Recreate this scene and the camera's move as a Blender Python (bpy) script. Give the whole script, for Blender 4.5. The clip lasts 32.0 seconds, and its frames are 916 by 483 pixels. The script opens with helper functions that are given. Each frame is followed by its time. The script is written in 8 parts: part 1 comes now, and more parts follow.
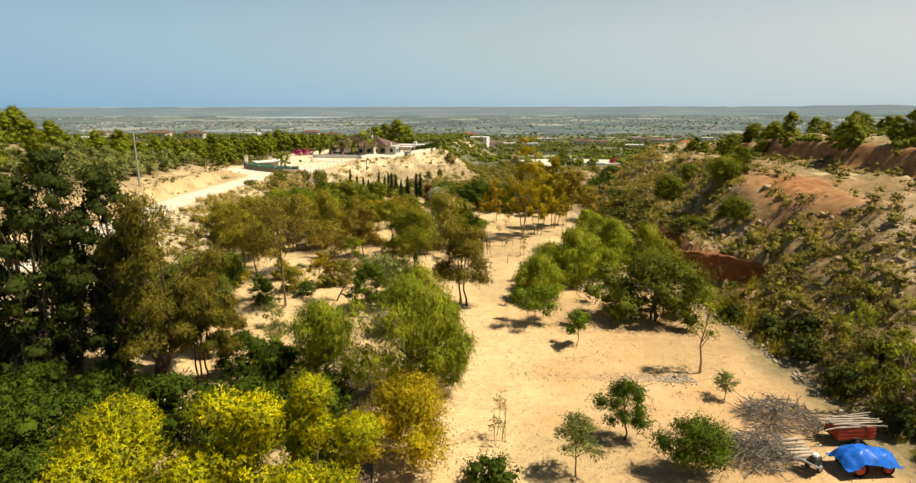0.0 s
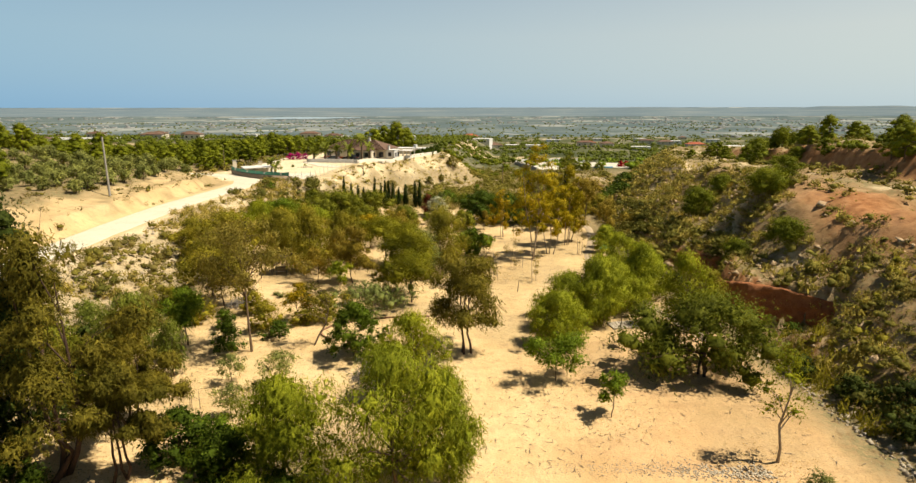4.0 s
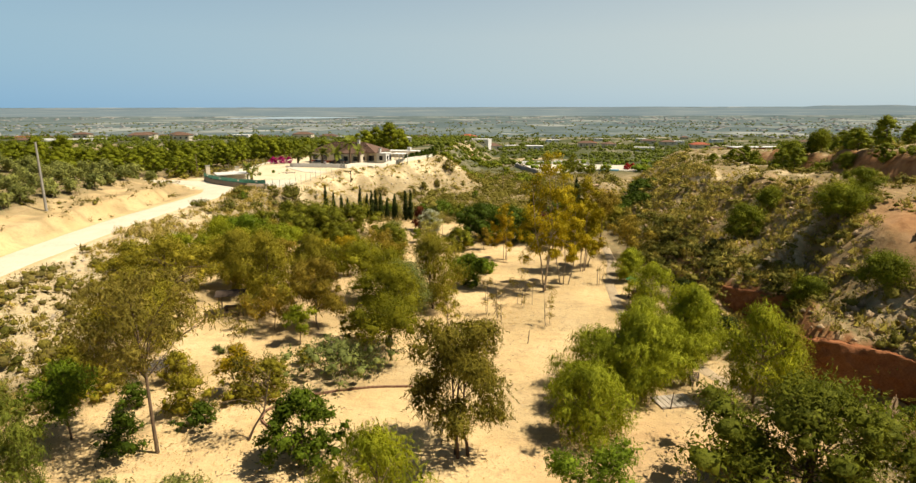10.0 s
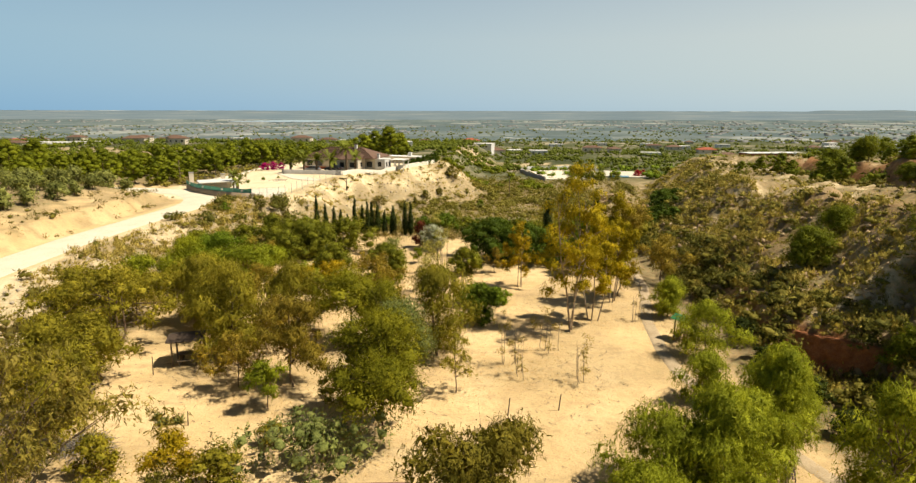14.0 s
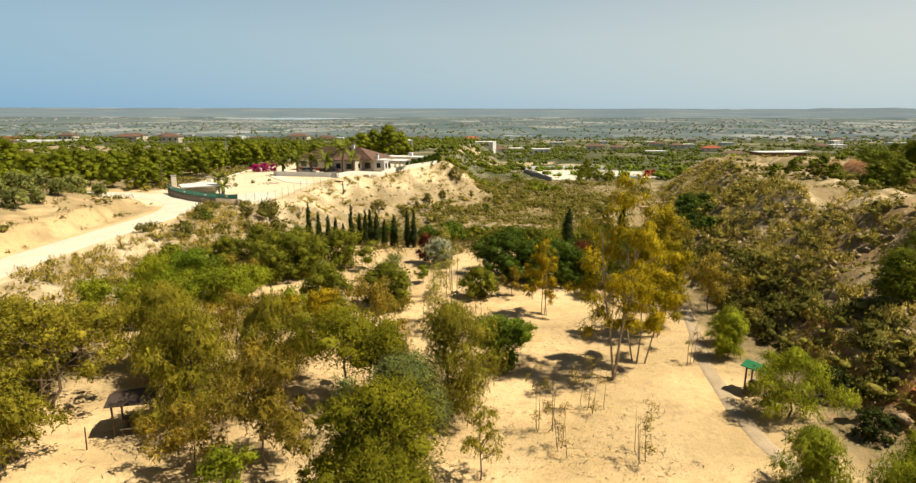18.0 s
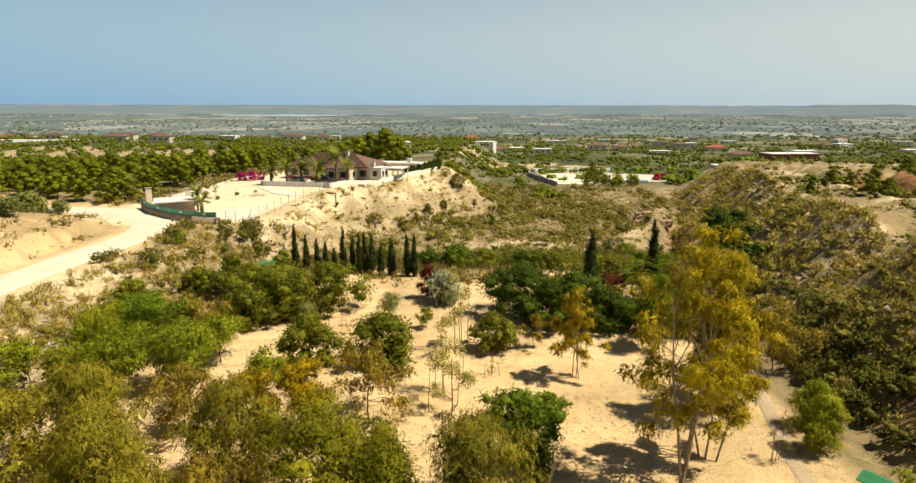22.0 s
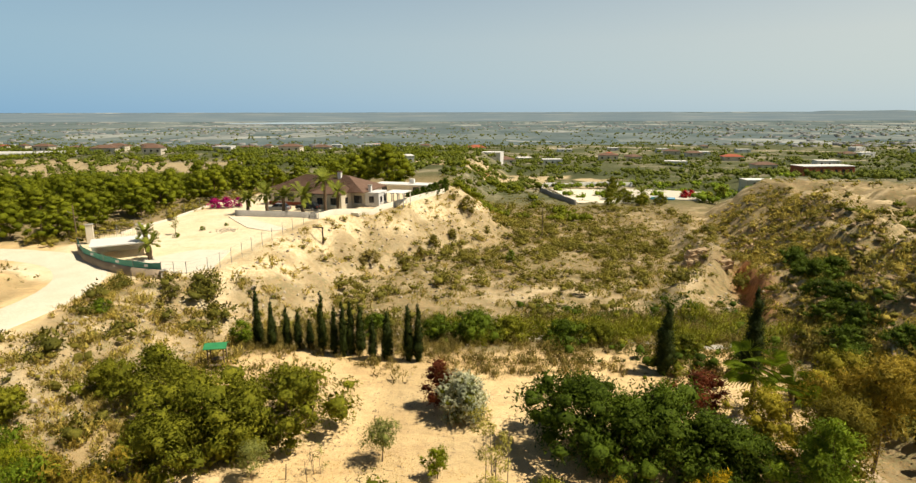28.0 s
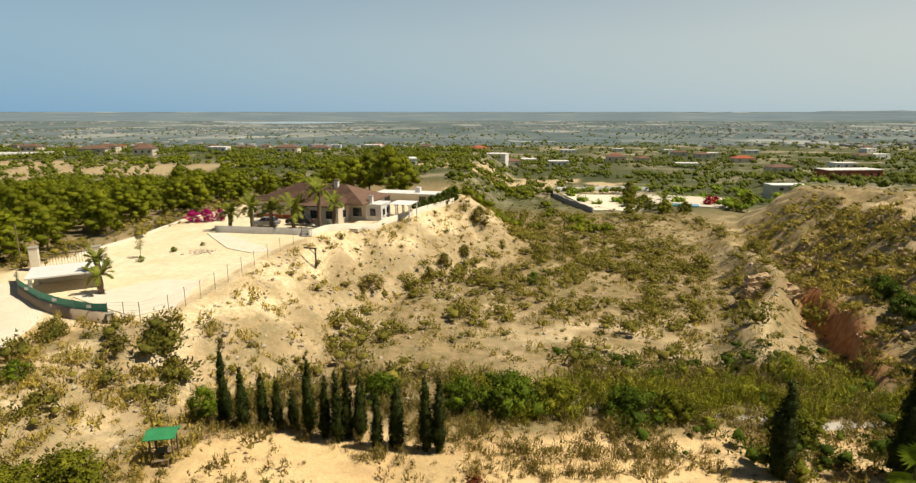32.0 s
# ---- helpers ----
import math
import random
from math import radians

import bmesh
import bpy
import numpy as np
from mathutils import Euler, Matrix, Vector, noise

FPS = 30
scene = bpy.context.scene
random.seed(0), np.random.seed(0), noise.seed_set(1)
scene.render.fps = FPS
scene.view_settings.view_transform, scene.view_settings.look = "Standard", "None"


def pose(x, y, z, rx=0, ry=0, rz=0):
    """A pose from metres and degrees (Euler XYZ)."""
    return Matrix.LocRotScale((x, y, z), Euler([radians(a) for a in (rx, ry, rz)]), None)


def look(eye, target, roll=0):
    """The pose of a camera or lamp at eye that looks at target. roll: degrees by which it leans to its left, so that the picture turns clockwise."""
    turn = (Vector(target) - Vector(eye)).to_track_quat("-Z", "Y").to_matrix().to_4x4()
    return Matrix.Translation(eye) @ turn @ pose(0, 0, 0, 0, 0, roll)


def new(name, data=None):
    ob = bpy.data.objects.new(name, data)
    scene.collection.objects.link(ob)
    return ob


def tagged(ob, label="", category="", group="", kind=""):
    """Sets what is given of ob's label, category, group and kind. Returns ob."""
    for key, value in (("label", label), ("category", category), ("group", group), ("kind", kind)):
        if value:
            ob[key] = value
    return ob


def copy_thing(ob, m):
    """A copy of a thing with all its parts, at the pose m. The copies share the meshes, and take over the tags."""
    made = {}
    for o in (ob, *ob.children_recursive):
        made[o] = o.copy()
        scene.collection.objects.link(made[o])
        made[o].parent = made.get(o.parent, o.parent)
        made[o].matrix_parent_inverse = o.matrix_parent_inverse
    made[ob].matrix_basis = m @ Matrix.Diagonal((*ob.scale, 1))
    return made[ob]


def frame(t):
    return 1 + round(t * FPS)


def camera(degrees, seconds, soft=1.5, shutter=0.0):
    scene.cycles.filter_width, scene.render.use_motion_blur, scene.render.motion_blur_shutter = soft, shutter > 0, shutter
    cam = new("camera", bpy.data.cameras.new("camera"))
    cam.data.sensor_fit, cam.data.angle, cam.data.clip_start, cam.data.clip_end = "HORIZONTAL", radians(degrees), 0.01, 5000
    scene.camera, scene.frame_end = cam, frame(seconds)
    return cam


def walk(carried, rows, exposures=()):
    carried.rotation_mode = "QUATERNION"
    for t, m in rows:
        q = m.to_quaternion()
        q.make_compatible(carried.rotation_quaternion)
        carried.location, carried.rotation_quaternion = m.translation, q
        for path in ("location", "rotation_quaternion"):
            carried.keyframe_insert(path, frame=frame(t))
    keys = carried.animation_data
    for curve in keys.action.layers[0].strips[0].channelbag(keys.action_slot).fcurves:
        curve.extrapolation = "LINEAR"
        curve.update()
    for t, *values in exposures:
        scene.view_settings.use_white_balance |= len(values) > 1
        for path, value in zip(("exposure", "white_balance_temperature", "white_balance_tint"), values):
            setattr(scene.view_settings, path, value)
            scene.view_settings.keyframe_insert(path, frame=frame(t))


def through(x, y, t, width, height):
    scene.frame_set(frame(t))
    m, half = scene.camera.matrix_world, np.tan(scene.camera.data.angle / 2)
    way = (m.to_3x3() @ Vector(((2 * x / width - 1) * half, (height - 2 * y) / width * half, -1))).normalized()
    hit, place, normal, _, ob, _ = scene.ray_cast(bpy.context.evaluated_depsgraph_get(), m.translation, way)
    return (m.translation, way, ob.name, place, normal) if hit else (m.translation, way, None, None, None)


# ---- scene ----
cam = camera(76.7, 32.0, 1.35)
PATH = [
    (0, (1.032, 3.667, 18.91), (1.072, 5.615, 18.456), -0.1),
    (1, (1.167, 6.175, 19.004), (1.201, 8.122, 18.548), -0.3),
    (2, (1.263, 8.774, 18.911), (1.294, 10.722, 18.458), -0.3),
    (3, (1.101, 11.401, 18.994), (1.136, 13.349, 18.542), -0.1),
    (3.5, (1.145, 12.664, 19.079), (1.178, 14.612, 18.627), -0.1),
    (5.5, (1.328, 17.342, 19.548), (1.365, 19.29, 19.096), 0.1),
    (6, (1.383, 18.459, 19.541), (1.421, 20.407, 19.09), 0.0),
    (7, (1.497, 20.795, 19.463), (1.532, 22.743, 19.011), -0.1),
    (8, (1.567, 23.18, 19.328), (1.604, 25.128, 18.876), -0.1),
    (9, (1.724, 25.528, 19.269), (1.762, 27.476, 18.816), -0.0),
    (10, (1.875, 27.928, 19.215), (1.913, 29.875, 18.762), -0.1),
    (11, (2.015, 30.424, 19.103), (2.05, 32.372, 18.653), -0.2),
    (12, (1.883, 33.052, 19.019), (1.918, 35.001, 18.572), -0.0),
    (13, (1.645, 35.845, 19.077), (1.679, 37.794, 18.633), -0.1),
    (14, (1.367, 38.736, 19.021), (1.402, 40.686, 18.58), 0.1),
    (15, (0.934, 41.397, 19.018), (0.975, 43.347, 18.577), 0.2),
    (15.5, (0.725, 42.8, 18.948), (0.768, 44.75, 18.507), 0.3),
    (17.5, (0.241, 47.702, 18.882), (0.282, 49.651, 18.435), 0.3),
    (18, (0.15, 48.789, 18.994), (0.189, 50.738, 18.545), 0.1),
    (19, (-0.127, 51.17, 19.159), (-0.093, 53.119, 18.711), 0.0),
    (20, (-0.373, 54.044, 19.379), (-0.336, 55.992, 18.928), 0.2),
    (21, (-0.651, 56.93, 19.889), (-0.603, 58.875, 19.428), 0.1),
    (22, (-0.788, 59.752, 20.536), (-0.741, 61.698, 20.076), 0.1),
    (23, (-0.621, 63.154, 21.086), (-0.582, 65.1, 20.627), -0.1),
    (24, (-0.791, 65.495, 21.34), (-0.765, 67.442, 20.882), -0.2),
    (25, (-1.167, 69.137, 21.446), (-1.143, 71.088, 21.003), 0.1),
    (25.5, (-1.139, 70.798, 21.595), (-1.115, 72.749, 21.154), 0.0),
    (27.5, (-1.614, 78.501, 21.651), (-1.579, 80.453, 21.214), -0.0),
    (28, (-1.852, 80.496, 21.788), (-1.816, 82.448, 21.35), -0.1),
    (29, (-2.378, 84.413, 21.865), (-2.341, 86.365, 21.429), 0.1),
    (30, (-2.98, 88.14, 21.825), (-2.943, 90.091, 21.389), 0.1),
    (31, (-3.469, 91.557, 21.932), (-3.434, 93.508, 21.494), 0.0),
    (32, (-3.988, 94.911, 21.889), (-3.95, 96.862, 21.45), -0.0),
]
walk(cam, [(t, look(eye, target, roll)) for t, eye, target, roll in PATH], [(0, 0.38, 7400, 10), (26.5, 0.38, 7400, 10), (30, 0.25, 7400, 10), (32, 0.23, 7400, 10)])

# ---- light ----
SUN = Vector((0.52, -0.06, 0.85)).normalized()
world = bpy.data.worlds.new("sky")
scene.world = world
world.use_nodes = True
sky = world.node_tree.nodes.new("ShaderNodeTexSky")
sky.sky_type, sky.sun_disc = "NISHITA", False
sky.sun_elevation, sky.sun_rotation = math.asin(SUN.z), math.atan2(SUN.x, SUN.y)
sky.altitude, sky.air_density, sky.dust_density, sky.ozone_density = 0, 1.0, 1.0, 1.0
back = world.node_tree.nodes["Background"]
back.inputs["Strength"].default_value = 0.08


def sky_node(kind, *links, **settings):
    node = world.node_tree.nodes.new("ShaderNode" + kind)
    for key, value in settings.items():
        if key == "operation":
            node.operation = value
    for source, index in links:
        world.node_tree.links.new(source, node.inputs[index])
    return node


# Summer haze: thick and pale near the horizon, warmer on the sun's side, gone higher up.
where = sky_node("TexCoord")
axes = sky_node("SeparateXYZ", (where.outputs["Generated"], 0))
across = sky_node("ValToRGB", (sky_node("MapRange", (axes.outputs["X"], 0)).outputs[0], 0))
across.inputs[0].links[0].from_node.inputs["From Min"].default_value = -1.0
for element, (at, color) in zip(across.color_ramp.elements, ((0.2, (0.245, 0.425, 0.60, 1)), (0.96, (0.60, 0.64, 0.63, 1)))):
    element.position, element.color = at, color
haze = sky_node("VectorMath", (across.outputs[0], 0), operation="MULTIPLY")
haze.inputs[1].default_value = (12.1, 12.2, 12.3)
low = []
for dim in (0.74, 0.87, 0.98):
    low.append(sky_node("MapRange", (axes.outputs["Z"], 0)))
    for key, value in (("From Min", 0.0), ("From Max", 0.11), ("To Min", dim), ("To Max", 1.0)):
        low[-1].inputs[key].default_value = value
low = sky_node("CombineXYZ", *((m.outputs[0], k) for k, m in enumerate(low)))
haze = sky_node("VectorMath", (haze.outputs[0], 0), (low.outputs[0], 1), operation="MULTIPLY")
thick = sky_node("MapRange", (axes.outputs["Z"], 0))
for key, value in (("From Min", 0.02), ("From Max", 0.42), ("To Min", 0.9), ("To Max", 0.0)):
    thick.inputs[key].default_value = value
deep = sky_node("VectorMath", (sky.outputs[0], 0), operation="MULTIPLY")
deep.inputs[1].default_value = (0.80, 0.88, 0.92)
clear = sky_node("MapRange", (axes.outputs["Z"], 0))
for key, value in (("From Min", 0.22), ("From Max", 0.6), ("To Min", 1.0), ("To Max", 0.42)):
    clear.inputs[key].default_value = value
deep = sky_node("VectorMath", (deep.outputs[0], 0), (clear.outputs[0], 1), operation="MULTIPLY")
both = world.node_tree.nodes.new("ShaderNodeMix")
both.data_type = "RGBA"
for source, index in ((thick.outputs[0], 0), (deep.outputs[0], 6), (haze.outputs[0], 7)):
    world.node_tree.links.new(source, both.inputs[index])
world.node_tree.links.new(both.outputs[2], back.inputs["Color"])
lamp = bpy.data.lights.new("sun", "SUN")
lamp.energy, lamp.angle, lamp.color = 5.0, radians(0.55), (1.0, 0.955, 0.86)
sun = new("sun", lamp)
sun.matrix_world = look(SUN * 60, (0, 0, 0))

# ---- the lie of the land ----
def table(v, xs, zs):
    return np.interp(v, xs, zs)


def ease(v):
    v = np.clip(v, 0, 1)
    return v * v * (3 - 2 * v)


def rough(x, y, size, seed=0.0):
    """Smooth value noise, -1 to 1, of the given grain in metres."""
    u, v = np.asarray(x, float) / size + 37.1 * seed, np.asarray(y, float) / size - 11.7 * seed
    i, j = np.floor(u), np.floor(v)
    a, b = ease(u - i), ease(v - j)

    def knot(p, q):
        h = np.sin(p * 127.1 + q * 311.7 + seed * 17.3) * 43758.5453
        return (h - np.floor(h)) * 2 - 1

    low = knot(i, j) * (1 - a) + knot(i + 1, j) * a
    high = knot(i, j + 1) * (1 - a) + knot(i + 1, j + 1) * a
    return low * (1 - b) + high * b


def valley(y):
    return table(y, [-300, 0, 60, 105, 133, 141, 150, 190, 265, 400, 700, 1200, 2000, 4000, 4850],
                 [1, 0.2, 0, -0.5, -0.6, -2.0, -2.8, -5.6, -8, -12, -21, -38, -45, -47, 17])


def right_foot(y):
    return table(y, [-20, 40, 66, 95, 122, 143, 150, 163, 180, 217, 245, 262, 300, 400], [27.5, 27, 26.3, 25.5, 28, 33.6, 37.2, 42.2, 49.5, 62, 72, 88, 112, 130])


def right_crest(y):
    return table(y, [-20, 40, 60, 80, 107, 122, 139, 165, 190, 216, 260, 400, 700], [11, 10.2, 9.6, 10.2, 9.8, 8.4, 7.5, 6.4, 5.6, 4.2, 0, -12, -26])


def left_edge(y):
    return table(y, [-20, 60, 75, 100, 120, 134, 147, 170, 183, 190, 199, 211, 226, 240, 270, 420],
                 [-41, -41, -41.5, -42, -41.5, -38, -30, -27, -22.5, -15, -9, -2.2, -0.5, -4, -2, 20])


def left_top(y):
    return table(y, [-20, 60, 100, 150, 180, 215, 260, 330, 450, 700], [2.2, 2.3, 2.7, 3.1, 3.7, 3.9, 1.5, 0, -3, -16])


# faces cut into the foot of the slope: far end, near end, height
CUTS = [((27.0, 66.0), (33.8, 60.2), 3.3), ((28.6, 79.6), (32.6, 75.4), 2.6)]


# gullies that come down from the terrace: place along the crest, depth, half width
NOTCHES = [(97, 1.6, 3.0), (114, 2.2, 3.6), (147, 2.6, 4.0), (166, 1.6, 3.2), (203, 2.4, 5.0)]


def height(x, y):
    x, y = np.asarray(x, float), np.asarray(y, float)
    f, zc, xf = valley(y), right_crest(y), right_foot(y)
    run = table(y, [50, 62, 72, 82, 92], [16.5, 16, 13, 14, 16])
    s = np.clip((x - xf + 0.9 * rough(x, y, 6, 1)) / run, 0, 1.6)
    up_r = (zc - f) * (0.5 * np.clip(s, 0, 1) + 0.5 * ease(s)) * (1 + 0.1 * rough(y, x, 9, 2) * np.clip(1 - s, 0, 1))
    # side gullies that notch the crest, and the spoil heaped between them
    lip = ease((s - 0.25) / 0.6) * ease((1.55 - s) / 0.4)
    skew = y - 0.55 * (x - xf - run)
    for at, deep, wide in NOTCHES:
        up_r = up_r - deep * lip * np.exp(-(((skew - at) / wide) ** 2))
    up_r = up_r + 0.9 * np.exp(-(((s - 1.02) / 0.13) ** 2)) * ease((y - 76) / 10) * (0.6 + 0.6 * rough(y, x * 0.3, 9, 42))
    cutbank = ease((y - 137) / 5) * ease((180 - y) / 14)
    up_r = up_r + cutbank * (2.1 * ease((x - xf) / 1.1) - 2.1 * np.clip((x - xf - 1.1) / 9, 0, 1))
    xb = table(y, [-20, 60, 110, 190], [56, 56, 60, 78])
    bank = table(y, [-20, 120, 170, 230], [3.6, 3.2, 1.6, 0]) * ease((x - xb - rough(x, y, 8, 3)) / 2.5)
    bank = bank + np.clip(x - xb, 0, 40) * table(y, [0, 120, 200], [0.05, 0.04, 0])
    for (ax, ay), (bx, by), tall in CUTS:
        long = math.hypot(bx - ax, by - ay)
        dx, dy = (bx - ax) / long, (by - ay) / long
        u, back = (x - ax) * dx + (y - ay) * dy, -(x - ax) * dy + (y - ay) * dx
        inside = ease((u + 1.6) / 1.6) * ease((long + 1.6 - u) / 1.6)
        front = inside * ease((0.35 - back) / 0.4) * ease((back + 6.5) / 3)
        up_r = up_r * (1 - 0.92 * front)
        shelf = inside * ease((back - 0.3) / 0.5) * ease((7 - back) / 4)
        up_r = up_r * (1 - shelf) + shelf * (tall + 0.4 * np.clip(back, 0, 7))
    back = table(y, [140, 152, 168, 190, 230], [8.8, 9.1, 5.0, 5.2, 6])
    hump = table(y, [137, 144, 152, 165.6, 168.4, 190, 225, 250], [0, 2.0, 2.9, 3.1, 5.2, 3.6, 1.6, 0]) * np.exp(-(((x - xf + back + 0.8 * rough(y, x, 7, 5)) / table(y, [145, 168, 200], [2.5, 3.0, 4.2])) ** 2))
    gully = table(y, [138, 146, 175, 230], [0, -0.9, -0.8, 0]) * np.exp(-(((x - xf + 1.0) / 1.6) ** 2))
    edge = left_edge(y)
    wide = table(y, [0, 60, 120, 147, 190, 226], [13, 12, 11, 13, 15, 16])
    s = np.clip((edge + wide - x + 1.3 * rough(x, y, 5, 6) * ease((x - edge - 1) / 5)) / wide, 0, 1)
    up_l = (left_top(y) - f) * (0.45 * s + 0.55 * ease(s))
    behind = 1 - ease((y - 138) / 14)
    up_l = up_l + behind * (2.1 * ease((-49.2 - x + 0.5 * rough(y, x, 5, 7)) / 2.6) + 1.6 * ease((-53 - x) / 9))
    slope = np.where(x > 0, ease((x - xf) / 2), ease((edge + wide - x) / 2) * ease((x - edge - 0.8) / 4.5 + (x < edge - 7.5)))
    far = ease((y - 225) / 60) + ease((np.abs(x) - 80) / 40)
    slope = np.clip(slope * (1 - ease((y - 240) / 40)), 0, 1)
    wild = np.clip(ease((y - 136) / 8) * ease((x - edge) / 6), 0, 1)
    bumps = (0.07 + 0.42 * slope + 0.2 * wild) * rough(x, y, 4.3, 8) + (0.03 + 0.3 * slope + 0.12 * wild) * rough(x, y, 1.7, 9)
    bumps = bumps + 0.14 * slope * rough(x, y, 0.8, 10) + np.clip(far, 0, 1) * 1.5 * rough(x, y, 45, 11) * (y < 3900)
    ridged = 0.8 * (0.45 - np.abs(rough(x + 0.35 * y, y, 5.5, 40))) + 0.4 * (0.45 - np.abs(rough(x, y - 0.3 * x, 2.3, 41)))
    bumps = bumps + (slope + 0.35 * wild) * ridged
    fade, fade_l = 1 - ease((y - 280) / 300), 1 - ease((y - 480) / 500)
    dip = -4.5 * ease((table(y, [150, 160, 175, 200, 230, 260, 330], [-96, -70, -62, -57, -46, -36, -20]) - x) / 42) * ease((y - 165) / 40)
    knoll = dip * ease((520 - y) / 200) + 5 * ease((-70 - x) / 30) * (1 - ease((y - 140) / 60))
    return f + (up_r + bank) * fade + (up_l + knoll) * fade_l + hump + gully + bumps


# ---- materials ----
class Nodes:
    """A material's node tree, built by short calls."""

    def __init__(self, name):
        self.mat = bpy.data.materials.new(name)
        self.mat.use_nodes = True
        self.tree = self.mat.node_tree
        self.bsdf = self.tree.nodes["Principled BSDF"]
        self.out = self.tree.nodes["Material Output"]
        self.geo = self.tree.nodes.new("ShaderNodeNewGeometry")

    def add(self, kind, **values):
        node = self.tree.nodes.new("ShaderNode" + kind)
        for key, value in values.items():
            node.inputs[key.replace("_", " ")].default_value = value
        return node

    def link(self, a, b):
        self.tree.links.new(a, b)

    def noise(self, size, detail=4.0, rough=0.6, stretch=None):
        """Noise of about that grain in metres, in world space."""
        node = self.add("TexNoise", Scale=1.0 / size, Detail=detail, Roughness=rough)
        place = self.geo.outputs["Position"]
        if stretch:
            scale = self.tree.nodes.new("ShaderNodeVectorMath")
            scale.operation = "MULTIPLY"
            scale.inputs[1].default_value = stretch
            self.link(place, scale.inputs[0])
            place = scale.outputs[0]
        self.link(place, node.inputs["Vector"])
        return node.outputs["Fac"]

    def ramp(self, fac, *stops):
        node = self.tree.nodes.new("ShaderNodeValToRGB")
        while len(node.color_ramp.elements) < len(stops):
            node.color_ramp.elements.new(0.5)
        for element, (at, color) in zip(node.color_ramp.elements, stops):
            element.position = at
            element.color = (*color, 1) if len(color) == 3 else color
        self.link(fac, node.inputs[0])
        return node.outputs[0]

    def mix(self, fac, a, b, blend="MIX"):
        node = self.tree.nodes.new("ShaderNodeMix")
        node.data_type, node.blend_type = "RGBA", blend
        for value, socket in ((fac, node.inputs[0]), (a, node.inputs[6]), (b, node.inputs[7])):
            if isinstance(value, (int, float)):
                socket.default_value = value
            elif isinstance(value, tuple):
                socket.default_value = (*value, 1)
            else:
                self.link(value, socket)
        return node.outputs[2]

    def math(self, kind, a, b=0.0):
        node = self.tree.nodes.new("ShaderNodeMath")
        node.operation = kind
        for value, socket in ((a, node.inputs[0]), (b, node.inputs[1])):
            if isinstance(value, (int, float)):
                socket.default_value = value
            else:
                self.link(value, socket)
        return node.outputs[0]

    def bump(self, fac, depth):
        node = self.add("Bump", Strength=1.0, Distance=depth)
        self.link(fac, node.inputs["Height"])
        self.link(node.outputs[0], self.bsdf.inputs["Normal"])

    def done(self, color, rough=0.9, metal=0.0, spec=0.3):
        if isinstance(color, tuple):
            self.bsdf.inputs["Base Color"].default_value = (*color, 1)
        else:
            self.link(color, self.bsdf.inputs["Base Color"])
        self.bsdf.inputs["Roughness"].default_value = rough
        self.bsdf.inputs["Metallic"].default_value = metal
        self.bsdf.inputs["Specular IOR Level"].default_value = spec
        return self.mat


def surface(name, a, b, size=0.6, fine=0.06, rough=0.9, metal=0.0, bump=0.01, spec=0.3, vary=0.12):
    """Two tones at two grains, with fine relief and a little change from object to object."""
    n = Nodes(name)
    color = n.mix(n.ramp(n.noise(size), (0.35, (0, 0, 0)), (0.68, (1, 1, 1))), a, b)
    fine_fac = n.noise(fine, 3.0)
    color = n.mix(0.45, color, n.ramp(fine_fac, (0.3, tuple(v * 0.55 for v in a)), (0.75, b)), "MIX")
    info = n.tree.nodes.new("ShaderNodeObjectInfo")
    shade = n.ramp(info.outputs["Random"], (0, (1 - vary,) * 3), (1, (1, 1, 1)))
    color = n.mix(1.0, color, shade, "MULTIPLY")
    if bump:
        n.bump(fine_fac, bump)
    return n.done(color, rough, metal, spec)


